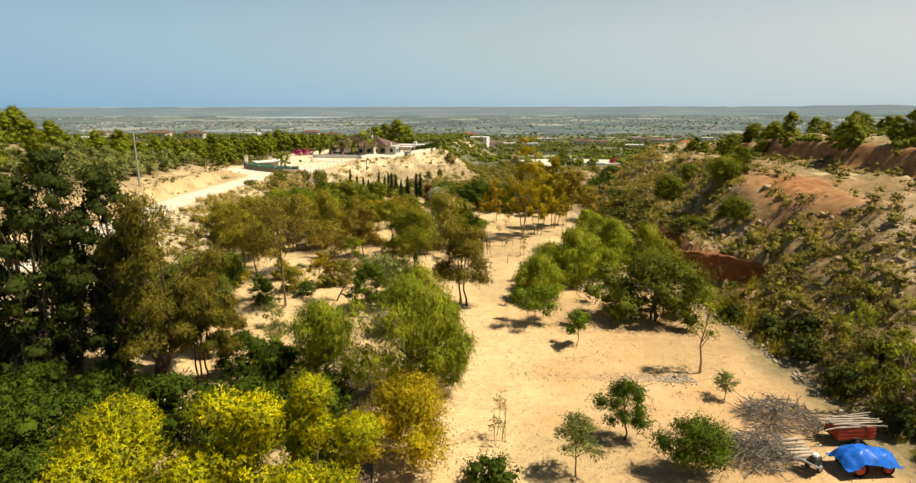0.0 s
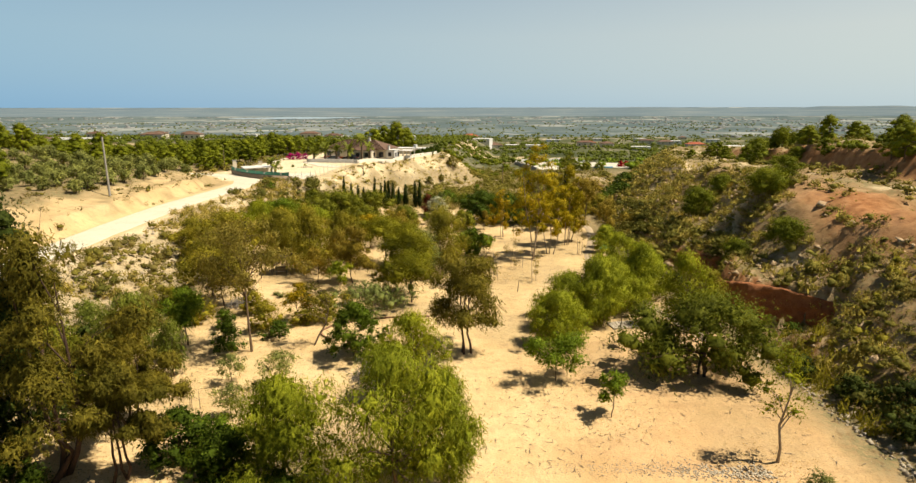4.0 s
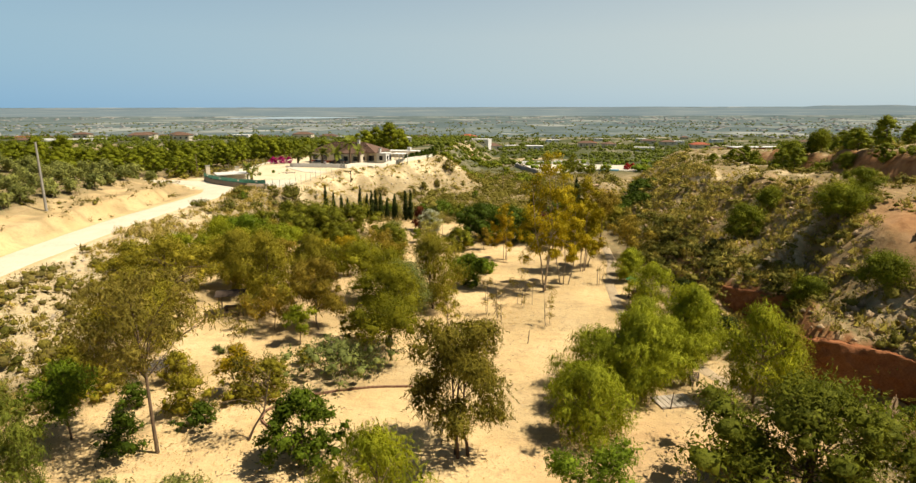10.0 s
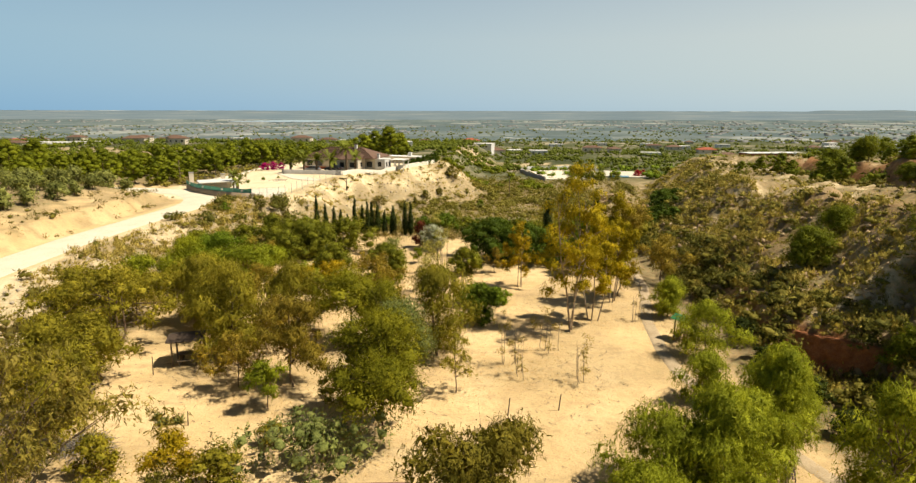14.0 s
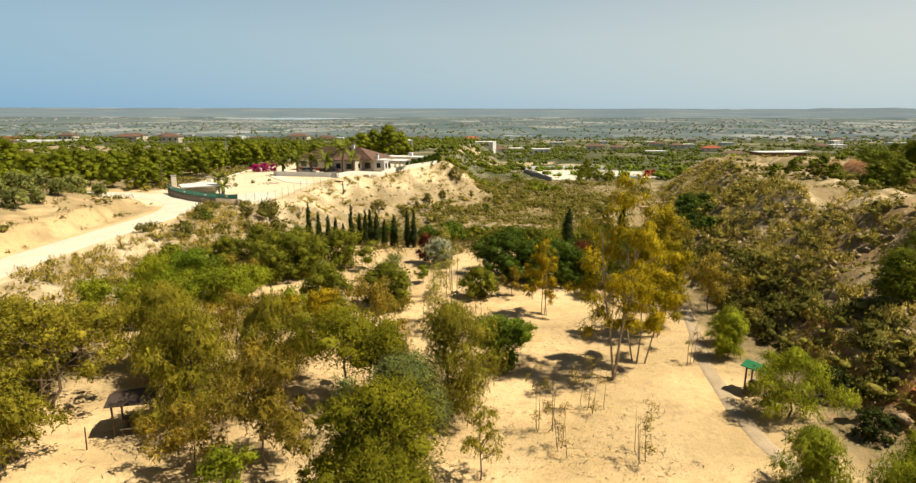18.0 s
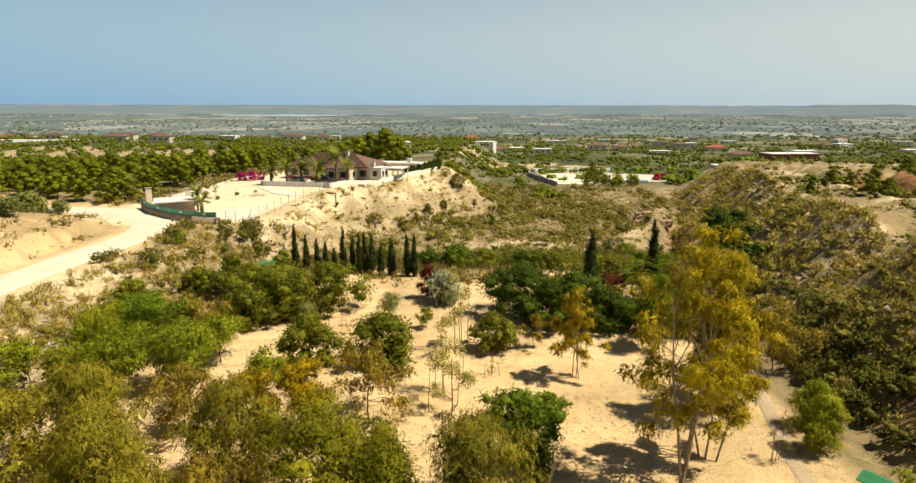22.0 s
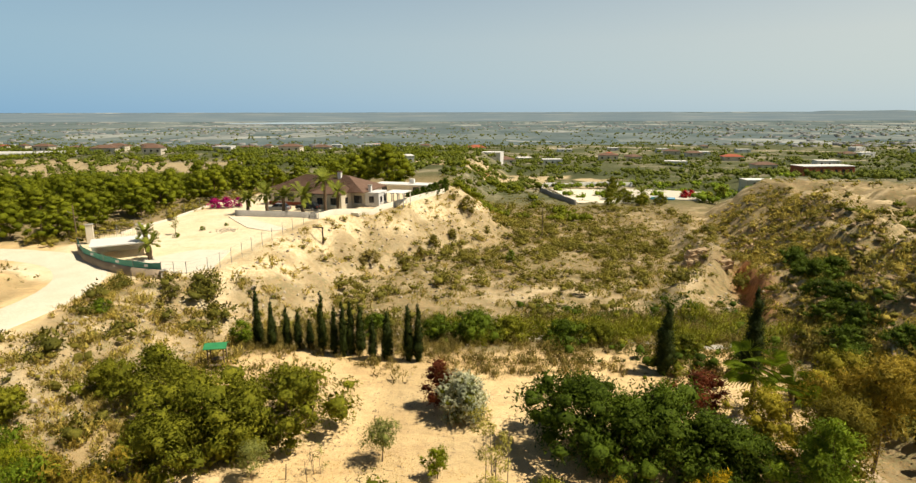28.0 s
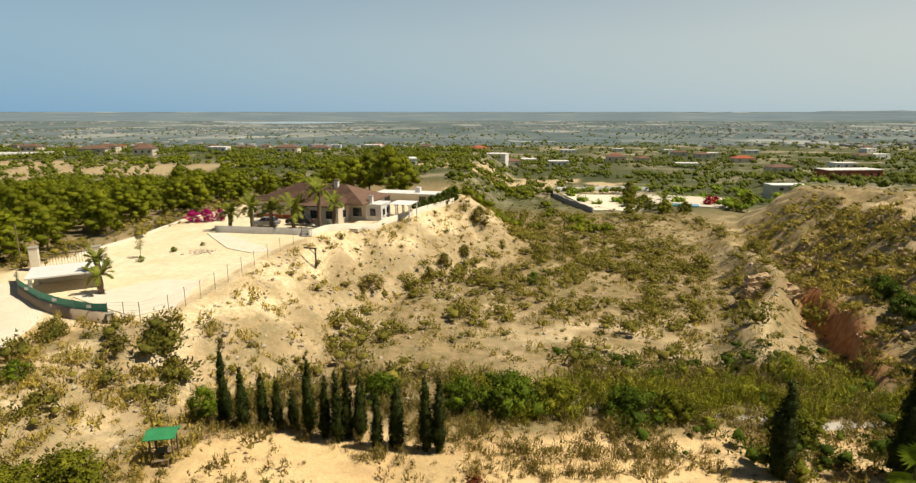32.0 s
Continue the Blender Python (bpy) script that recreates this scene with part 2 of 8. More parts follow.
def leafage(name, dark, mid, light, through=0.3, rough=0.6):
    """Leaves: each one of its own tone, some light passing through."""
    n = Nodes(name)
    dark, mid, light = (tuple(min(v * g, 0.8) for v, g in zip(c, (2.46, 2.26, 1.0))) for c in (dark, mid, light))
    near = tuple((a + b) / 2 for a, b in zip(dark, mid))
    far = tuple(0.45 * b + 0.55 * a for a, b in zip(mid, light))
    color = n.ramp(n.geo.outputs["Random Per Island"], (0.0, near), (0.45, mid), (1.0, far))
    info = n.tree.nodes.new("ShaderNodeObjectInfo")
    shade = n.ramp(info.outputs["Random"], (0, (0.78, 0.8, 0.75)), (1, (1.1, 1.08, 1.0)))
    color = n.mix(1.0, color, shade, "MULTIPLY")
    patch = n.ramp(n.noise(1.5, 3.0), (0.32, (0.62, 0.66, 0.6)), (0.5, (0.92, 0.92, 0.9)), (0.68, (1.22, 1.18, 1.08)))
    color = n.mix(1.0, color, patch, "MULTIPLY")
    tuft = n.ramp(n.noise(0.32, 2.0), (0.36, (0.84, 0.85, 0.82)), (0.62, (1.12, 1.1, 1.06)))
    color = n.mix(1.0, color, tuft, "MULTIPLY")
    n.bump(n.noise(0.13, 3.0), 0.09)
    n.done(color, rough, 0.0, 0.08)
    glow = n.tree.nodes.new("ShaderNodeBsdfTranslucent")
    n.link(color, glow.inputs["Color"])
    both = n.tree.nodes.new("ShaderNodeMixShader")
    both.inputs[0].default_value = through
    n.link(n.bsdf.outputs[0], both.inputs[1])
    n.link(glow.outputs[0], both.inputs[2])
    n.link(both.outputs[0], n.out.inputs["Surface"])
    return n.mat


def ground_material():
    n = Nodes("dry_earth")
    mask = n.tree.nodes.new("ShaderNodeAttribute")
    mask.attribute_name = "zone"
    split = n.tree.nodes.new("ShaderNodeSeparateColor")
    n.link(mask.outputs["Color"], split.inputs[0])
    sand_w, red_w, rock_w = split.outputs
    far_w = mask.outputs["Alpha"]
    big, mid, fine = n.noise(5.5, 5.0), n.noise(0.9, 5.0), n.noise(0.11, 4.0)
    sand = n.ramp(big, (0.3, (0.59, 0.41, 0.195)), (0.55, (0.70, 0.505, 0.26)), (0.75, (0.74, 0.555, 0.31)))
    sand = n.mix(n.ramp(mid, (0.5, (0, 0, 0)), (0.72, (0.55, 0.55, 0.55))), sand, (0.42, 0.28, 0.145))
    sand = n.mix(n.ramp(fine, (0.54, (0, 0, 0)), (0.68, (0.62, 0.62, 0.62))), sand, (0.33, 0.235, 0.14))
    sand = n.mix(n.ramp(n.noise(2.2, 4.0, 0.65, (0.35, 1.4, 1)), (0.52, (0, 0, 0)), (0.7, (0.4, 0.4, 0.4))), sand, (0.40, 0.265, 0.14))
    scrub = n.ramp(mid, (0.3, (0.175, 0.118, 0.056)), (0.5, (0.315, 0.22, 0.11)), (0.68, (0.46, 0.32, 0.16)))
    scrub = n.mix(n.ramp(fine, (0.5, (0, 0, 0)), (0.75, (0.75, 0.75, 0.75))), scrub, (0.12, 0.105, 0.055))
    tuft = n.ramp(n.noise(0.45, 5.0, 0.75), (0.44, (0, 0, 0)), (0.56, (0.9, 0.9, 0.9)))
    scrub = n.mix(tuft, scrub, n.ramp(n.noise(3.4, 3.0), (0.36, (0.29, 0.225, 0.125)), (0.52, (0.215, 0.185, 0.092)), (0.68, (0.15, 0.148, 0.066))))
    red = n.ramp(mid, (0.3, (0.25, 0.085, 0.030)), (0.55, (0.42, 0.165, 0.06)), (0.75, (0.52, 0.26, 0.12)))
    red = n.mix(n.ramp(fine, (0.5, (0, 0, 0)), (0.75, (0.6, 0.6, 0.6))), red, (0.26, 0.12, 0.06))
    rock = n.ramp(n.noise(1.4, 6.0, 0.7), (0.30, (0.56, 0.41, 0.22)), (0.5, (0.76, 0.60, 0.37)), (0.68, (0.82, 0.70, 0.475)))
    rock = n.mix(n.ramp(fine, (0.52, (0, 0, 0)), (0.7, (0.6, 0.6, 0.6))), rock, (0.30, 0.225, 0.13))
    rock = n.mix(n.math("MULTIPLY", tuft, 0.45), rock, n.ramp(n.noise(1.1, 4.0), (0.4, (0.36, 0.26, 0.135)), (0.6, (0.24, 0.19, 0.09))))
    land = n.ramp(n.noise(60, 4.0), (0.36, (0.065, 0.076, 0.033)), (0.50, (0.105, 0.112, 0.052)), (0.58, (0.27, 0.235, 0.15)), (0.68, (0.47, 0.40, 0.28)))
    land = n.mix(n.ramp(n.noise(2.6, 5.0), (0.45, (0, 0, 0)), (0.62, (0.7, 0.7, 0.7))), land, (0.055, 0.06, 0.025))
    color = n.mix(sand_w, scrub, sand)
    color = n.mix(rock_w, color, rock)
    color = n.mix(red_w, color, red)
    color = n.mix(n.math("MULTIPLY", n.math("MULTIPLY", sand_w, rock_w), 0.55), color, n.ramp(mid, (0.35, (0.68, 0.58, 0.41)), (0.65, (0.80, 0.71, 0.54))))
    color = n.mix(far_w, color, land)
    relief = n.math("ADD", n.math("MULTIPLY", mid, 1.0), n.math("MULTIPLY", fine, 0.25))
    n.bump(relief, 0.16)
    return n.done(color, 0.95, 0.0, 0.1)


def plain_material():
    """The far lowland: fields, groves and villages in small patches, greyed with painted haze."""
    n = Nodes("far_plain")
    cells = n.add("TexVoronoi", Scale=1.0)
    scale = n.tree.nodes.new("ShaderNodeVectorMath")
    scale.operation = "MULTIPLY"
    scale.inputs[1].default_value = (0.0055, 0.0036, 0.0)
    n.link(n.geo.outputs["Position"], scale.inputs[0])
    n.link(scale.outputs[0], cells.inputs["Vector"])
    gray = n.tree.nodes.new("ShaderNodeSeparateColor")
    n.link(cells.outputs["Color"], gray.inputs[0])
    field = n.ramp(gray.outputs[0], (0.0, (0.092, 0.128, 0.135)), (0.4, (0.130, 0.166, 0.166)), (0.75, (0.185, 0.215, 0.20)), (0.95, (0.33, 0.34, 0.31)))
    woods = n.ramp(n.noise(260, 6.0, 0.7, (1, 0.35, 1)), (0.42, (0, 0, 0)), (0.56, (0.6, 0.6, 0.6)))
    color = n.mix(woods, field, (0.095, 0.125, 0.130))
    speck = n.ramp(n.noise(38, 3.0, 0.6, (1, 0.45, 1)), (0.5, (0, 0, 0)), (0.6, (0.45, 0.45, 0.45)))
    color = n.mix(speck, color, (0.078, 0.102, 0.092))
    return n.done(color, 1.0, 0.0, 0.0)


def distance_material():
    """Far low hills: painted haze blue, with long pale strips of fields and towns."""
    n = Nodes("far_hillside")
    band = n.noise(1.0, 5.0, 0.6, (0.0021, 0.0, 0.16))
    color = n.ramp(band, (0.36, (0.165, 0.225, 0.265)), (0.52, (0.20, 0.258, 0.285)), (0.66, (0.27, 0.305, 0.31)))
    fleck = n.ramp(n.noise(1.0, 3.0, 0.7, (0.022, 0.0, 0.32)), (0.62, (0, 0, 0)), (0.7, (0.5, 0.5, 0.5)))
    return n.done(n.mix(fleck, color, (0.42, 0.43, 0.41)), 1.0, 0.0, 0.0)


M = dict(
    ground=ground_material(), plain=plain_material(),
    road=surface("limestone_gravel", (0.74, 0.65, 0.48), (0.84, 0.76, 0.60), 2.5, 0.15, bump=0.02),
    path=surface("trodden_gravel", (0.40, 0.30, 0.18), (0.58, 0.45, 0.29), 1.5, 0.1, bump=0.02),
    litter_path=surface("litter_strewn_path", (0.20, 0.13, 0.08), (0.34, 0.24, 0.15), 1.2, 0.09, bump=0.02),
    bark=surface("grey_brown_bark", (0.13, 0.085, 0.05), (0.23, 0.16, 0.10), 0.3, 0.04, bump=0.02),
    pale_bark=surface("pale_bark", (0.30, 0.22, 0.14), (0.46, 0.36, 0.25), 0.4, 0.05, bump=0.01),
    dark_bark=surface("dark_bark", (0.06, 0.035, 0.022), (0.12, 0.07, 0.045), 0.3, 0.04, bump=0.02),
    twig_litter=surface("grey_brown_litter", (0.10, 0.075, 0.05), (0.22, 0.17, 0.12), 0.3, 0.04, bump=0.0),
    grey_twig=surface("grey_dead_twigs", (0.15, 0.13, 0.105), (0.32, 0.285, 0.24), 0.3, 0.04, bump=0.0),
    dry_twig=surface("dry_twigs", (0.20, 0.15, 0.10), (0.34, 0.27, 0.19), 0.3, 0.04, bump=0.0),
    wall=surface("cream_render", (0.66, 0.58, 0.44), (0.74, 0.67, 0.54), 2.0, 0.05, bump=0.004),
    white=surface("white_paint", (0.74, 0.72, 0.67), (0.82, 0.80, 0.76), 1.5, 0.05, bump=0.003),
    concrete=surface("grey_concrete", (0.30, 0.28, 0.24), (0.42, 0.39, 0.34), 1.2, 0.05, bump=0.004),
    stream=surface("dry_stream_silt", (0.46, 0.42, 0.35), (0.62, 0.58, 0.50), 0.8, 0.06, bump=0.01),
    pale_concrete=surface("pale_concrete", (0.66, 0.59, 0.46), (0.76, 0.69, 0.56), 1.2, 0.05, bump=0.004),
    tile=surface("brown_roof_tile", (0.13, 0.075, 0.05), (0.21, 0.125, 0.085), 0.9, 0.08, bump=0.0),
    red_wall=surface("red_render", (0.36, 0.09, 0.045), (0.44, 0.13, 0.07), 1.5, 0.05, bump=0.003),
    block_wall=surface("buff_block_wall", (0.36, 0.27, 0.18), (0.50, 0.39, 0.27), 1.0, 0.06, bump=0.006),
    edging=surface("reddish_edging_stone", (0.22, 0.11, 0.07), (0.33, 0.19, 0.12), 0.4, 0.05, bump=0.006),
    wood=surface("weathered_wood", (0.16, 0.11, 0.07), (0.28, 0.21, 0.14), 0.4, 0.03, bump=0.006),
    dark_wood=surface("dark_wood", (0.05, 0.034, 0.024), (0.10, 0.07, 0.05), 0.4, 0.03, bump=0.006),
    pale_wood=surface("sun_bleached_wood", (0.42, 0.35, 0.26), (0.56, 0.48, 0.38), 0.4, 0.03, bump=0.006),
    steel=surface("galvanised_steel", (0.34, 0.34, 0.33), (0.46, 0.46, 0.45), 0.4, 0.03, 0.5, 0.7, 0.0),
    dark_steel=surface("dark_steel", (0.05, 0.05, 0.05), (0.09, 0.085, 0.08), 0.4, 0.03, 0.5, 0.5, 0.0),
    green_net=surface("green_netting", (0.08, 0.32, 0.24), (0.15, 0.44, 0.34), 0.8, 0.04, 0.8, 0.0, 0.006),
    green_sheet=surface("green_sheet_metal", (0.02, 0.20, 0.075), (0.04, 0.28, 0.11), 0.8, 0.05, 0.55, 0.0, 0.002),
    tarp=surface("blue_tarpaulin", (0.004, 0.13, 0.62), (0.008, 0.18, 0.76), 0.5, 0.25, 0.4, 0.0, 0.004),
    red_paint=surface("faded_red_paint", (0.34, 0.04, 0.02), (0.46, 0.075, 0.035), 0.5, 0.04, 0.6, 0.0, 0.003),
    rubber=surface("tyre_rubber", (0.02, 0.02, 0.02), (0.035, 0.034, 0.032), 0.2, 0.03, 0.8, 0.0, 0.003),
    silver_paint=surface("silver_car_paint", (0.42, 0.43, 0.44), (0.48, 0.49, 0.5), 0.8, 0.05, 0.28, 0.6, 0.0, 0.5),
    dark_paint=surface("dark_car_paint", (0.03, 0.032, 0.036), (0.05, 0.052, 0.056), 0.8, 0.05, 0.25, 0.2, 0.0, 0.5),
    glass=surface("dark_window_glass", (0.02, 0.025, 0.03), (0.035, 0.04, 0.045), 1.0, 0.1, 0.08, 0.0, 0.0, 0.6),
    pool=surface("pool_water", (0.06, 0.34, 0.52), (0.10, 0.44, 0.62), 1.0, 0.2, 0.06, 0.0, 0.006, 0.5),
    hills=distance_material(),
    lake=surface("lake_water", (0.30, 0.40, 0.47), (0.34, 0.44, 0.50), 300, 20, 0.5, 0.0, 0.0, 0.2),
    stone=surface("pale_stones", (0.40, 0.32, 0.22), (0.60, 0.51, 0.38), 0.5, 0.05, bump=0.02),
    cliff_rock=surface("tan_cliff_rock", (0.36, 0.23, 0.12), (0.60, 0.44, 0.27), 0.7, 0.09, bump=0.06),
    red_cliff=surface("red_earth_cliff", (0.27, 0.088, 0.03), (0.44, 0.18, 0.072), 0.9, 0.12, bump=0.05),
    # Wall tone pulled down to haze grey, as the houses stand far off.
    town=surface("haze_greyed_walls", (0.27, 0.275, 0.265), (0.44, 0.435, 0.41), 60, 3, bump=0.0, vary=0.3),
)
LEAF = dict(
    brown=leafage("bronze_green_leaves", (0.034, 0.031, 0.011), (0.078, 0.071, 0.023), (0.145, 0.128, 0.046)),
    soft=leafage("soft_green_leaves", (0.031, 0.038, 0.01), (0.072, 0.085, 0.02), (0.13, 0.145, 0.042)),
    # Far leaf green with the grey-blue of distance haze mixed in.
    distant=leafage("haze_greyed_leaves", (0.035, 0.047, 0.036), (0.066, 0.084, 0.062), (0.115, 0.132, 0.10)),
    slope=leafage("olive_slope_scrub", (0.052, 0.051, 0.024), (0.112, 0.107, 0.05), (0.18, 0.166, 0.086)),
    slopegrass=leafage("pale_slope_grass", (0.125, 0.108, 0.062), (0.195, 0.168, 0.094), (0.265, 0.23, 0.13)),
    pepper=leafage("feathery_green_leaves", (0.056, 0.069, 0.013), (0.125, 0.15, 0.027), (0.205, 0.23, 0.055)),
    yellowgreen=leafage("yellow_green_leaves", (0.065, 0.08, 0.012), (0.125, 0.145, 0.022), (0.20, 0.215, 0.05)),
    blossom=leafage("lemon_yellow_blossom", (0.16, 0.163, 0.01), (0.27, 0.268, 0.016), (0.36, 0.352, 0.03)),
    orange=leafage("amber_leaves", (0.085, 0.07, 0.01), (0.172, 0.136, 0.018), (0.29, 0.21, 0.03)),
    green=leafage("mid_green_leaves", (0.03, 0.05, 0.010), (0.07, 0.11, 0.020), (0.14, 0.19, 0.04)),
    vivid=leafage("fresh_green_leaves", (0.055, 0.07, 0.012), (0.115, 0.142, 0.024), (0.19, 0.22, 0.05)),
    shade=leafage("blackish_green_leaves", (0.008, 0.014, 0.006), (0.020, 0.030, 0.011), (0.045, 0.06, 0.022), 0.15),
    litter=leafage("fallen_brown_leaves", (0.10, 0.06, 0.03), (0.17, 0.105, 0.055), (0.25, 0.165, 0.09), 0.0),
    olive=leafage("grey_olive_leaves", (0.055, 0.066, 0.045), (0.125, 0.145, 0.10), (0.21, 0.23, 0.17)),
    silver=leafage("silver_green_leaves", (0.05, 0.065, 0.045), (0.10, 0.125, 0.09), (0.19, 0.21, 0.16)),
    needle=leafage("olive_green_needles", (0.044, 0.046, 0.008), (0.094, 0.098, 0.016), (0.165, 0.168, 0.033)),
    gold=leafage("golden_olive_leaves", (0.08, 0.067, 0.008), (0.172, 0.144, 0.016), (0.28, 0.235, 0.034)),
    plume=leafage("greyish_olive_plumes", (0.060, 0.052, 0.024), (0.128, 0.110, 0.050), (0.20, 0.172, 0.092)),
    acacia=leafage("dull_olive_leaves", (0.06, 0.056, 0.014), (0.133, 0.124, 0.031), (0.225, 0.206, 0.063)),
    reddish=leafage("rusty_olive_leaves", (0.066, 0.053, 0.018), (0.13, 0.104, 0.034), (0.22, 0.175, 0.07)),
    carob=leafage("deep_green_leaves", (0.014, 0.024, 0.006), (0.032, 0.054, 0.012), (0.068, 0.105, 0.026)),
    carobolive=leafage("leathery_green_leaves", (0.036, 0.044, 0.01), (0.086, 0.097, 0.022), (0.165, 0.172, 0.05)),
    cypress=leafage("dark_cypress_leaves", (0.006, 0.010, 0.005), (0.014, 0.022, 0.010), (0.034, 0.048, 0.020), 0.1),
    pine=leafage("pine_needles", (0.030, 0.038, 0.008), (0.074, 0.092, 0.014), (0.145, 0.165, 0.030), 0.28),
    # Pine green dulled the way distance haze dulls it.
    farwood=leafage("haze_dulled_leaves", (0.027, 0.037, 0.013), (0.056, 0.074, 0.025), (0.105, 0.128, 0.048)),
    drygrass=leafage("dry_grass_blades", (0.12, 0.104, 0.066), (0.195, 0.168, 0.106), (0.28, 0.242, 0.155)),
    red=leafage("wine_red_leaves", (0.03, 0.010, 0.010), (0.065, 0.018, 0.020), (0.11, 0.04, 0.04)),
    white=leafage("white_oleander_flowers", (0.17, 0.19, 0.26), (0.31, 0.335, 0.57), (0.33, 0.355, 0.63)),
    magenta=leafage("magenta_flowers", (0.10, 0.004, 0.09), (0.19, 0.006, 0.19), (0.27, 0.02, 0.27)),
    crimson=leafage("crimson_flowers", (0.13, 0.006, 0.02), (0.24, 0.01, 0.04), (0.32, 0.03, 0.07)),
    wisp=leafage("pale_grey_green_leaves", (0.10, 0.10, 0.05), (0.19, 0.185, 0.10), (0.31, 0.29, 0.19)),
    scrub=leafage("dull_scrub_leaves", (0.042, 0.041, 0.02), (0.096, 0.09, 0.042), (0.165, 0.148, 0.074)),
    lowscrub=leafage("dark_olive_scrub", (0.028, 0.031, 0.014), (0.064, 0.067, 0.031), (0.115, 0.112, 0.056)),
    sage=leafage("sage_green_leaves", (0.042, 0.055, 0.020), (0.092, 0.115, 0.042), (0.165, 0.19, 0.08)),
    deep=leafage("glossy_green_leaves", (0.018, 0.031, 0.007), (0.043, 0.070, 0.014), (0.10, 0.14, 0.032)),
    greyscrub=leafage("grey_dry_scrub", (0.056, 0.048, 0.036), (0.108, 0.094, 0.068), (0.18, 0.156, 0.115)),
)


# ---- mesh tools ----
def mesh_of(name, verts, faces, normals=None):
    """A mesh from an array of corners and an array of faces of one size. normals: one a corner, where the surface is rounder than its faces."""
    verts, faces = np.asarray(verts, np.float32), np.asarray(faces, np.int32)
    me = bpy.data.meshes.new(name)
    k = faces.shape[1]
    me.vertices.add(len(verts))
    me.vertices.foreach_set("co", verts.ravel())
    me.loops.add(faces.size)
    me.loops.foreach_set("vertex_index", faces.ravel())
    me.polygons.add(len(faces))
    me.polygons.foreach_set("loop_start", np.arange(0, faces.size, k, dtype=np.int32))
    me.update(calc_edges=True)
    if normals is not None:
        me.attributes.new("custom_normal", "FLOAT_VECTOR", "POINT").data.foreach_set("vector", np.asarray(normals, np.float32).ravel())
    return me


def part(name, shape, material, parent=None, label="", at=None):
    """Links a bmesh or mesh as one object under a thing or a part."""
    if isinstance(shape, bmesh.types.BMesh):
        me = bpy.data.meshes.new(name)
        shape.to_mesh(me)
        shape.free()
    else:
        me = shape
    if not me.materials:
        me.materials.append(material)
    ob = new(name, me)
    if parent:
        ob.parent = parent
    if at is not None:
        ob.matrix_basis = at
    return tagged(ob, label)


def thing(name, m, label, category, group="", kind=""):
    ob = new(name)
    ob.empty_display_size = 0.3
    ob.matrix_basis = m
    return tagged(ob, label, category, group, kind)


def box(bm, x0, y0, z0, x1, y1, z1, bevel=0.0):
    made = bmesh.ops.create_cube(bm, size=1.0, matrix=Matrix.Translation(((x0 + x1) / 2, (y0 + y1) / 2, (z0 + z1) / 2))
                                 @ Matrix.Diagonal((x1 - x0, y1 - y0, z1 - z0, 1)))
    if bevel:
        edges = list({e for v in made["verts"] for e in v.link_edges})
        bmesh.ops.bevel(bm, geom=edges, offset=bevel, segments=1, affect="EDGES")
    return bm


def boxed(x0, y0, z0, x1, y1, z1, bevel=0.0):
    return box(bmesh.new(), x0, y0, z0, x1, y1, z1, bevel)


def tubes(lines, sides=6):
    """Corners and faces of round bars along polylines of (point, radius)."""
    verts, faces = [], []
    for line in lines:
        start = len(verts)
        for i, (p, r) in enumerate(line):
            p = Vector(p)
            a, b = Vector(line[max(i - 1, 0)][0]), Vector(line[min(i + 1, len(line) - 1)][0])
            way = (b - a).normalized() if (b - a).length > 1e-6 else Vector((0, 0, 1))
            u = way.orthogonal().normalized()
            v = way.cross(u)
            for k in range(sides):
                c = 2 * math.pi * k / sides
                verts.append(p + r * (math.cos(c) * u + math.sin(c) * v))
        for i in range(len(line) - 1):
            for k in range(sides):
                a, b = start + i * sides + k, start + i * sides + (k + 1) % sides
                faces.append((a, b, b + sides, a + sides))
    return mesh_of("bars", [tuple(v) for v in verts], faces)


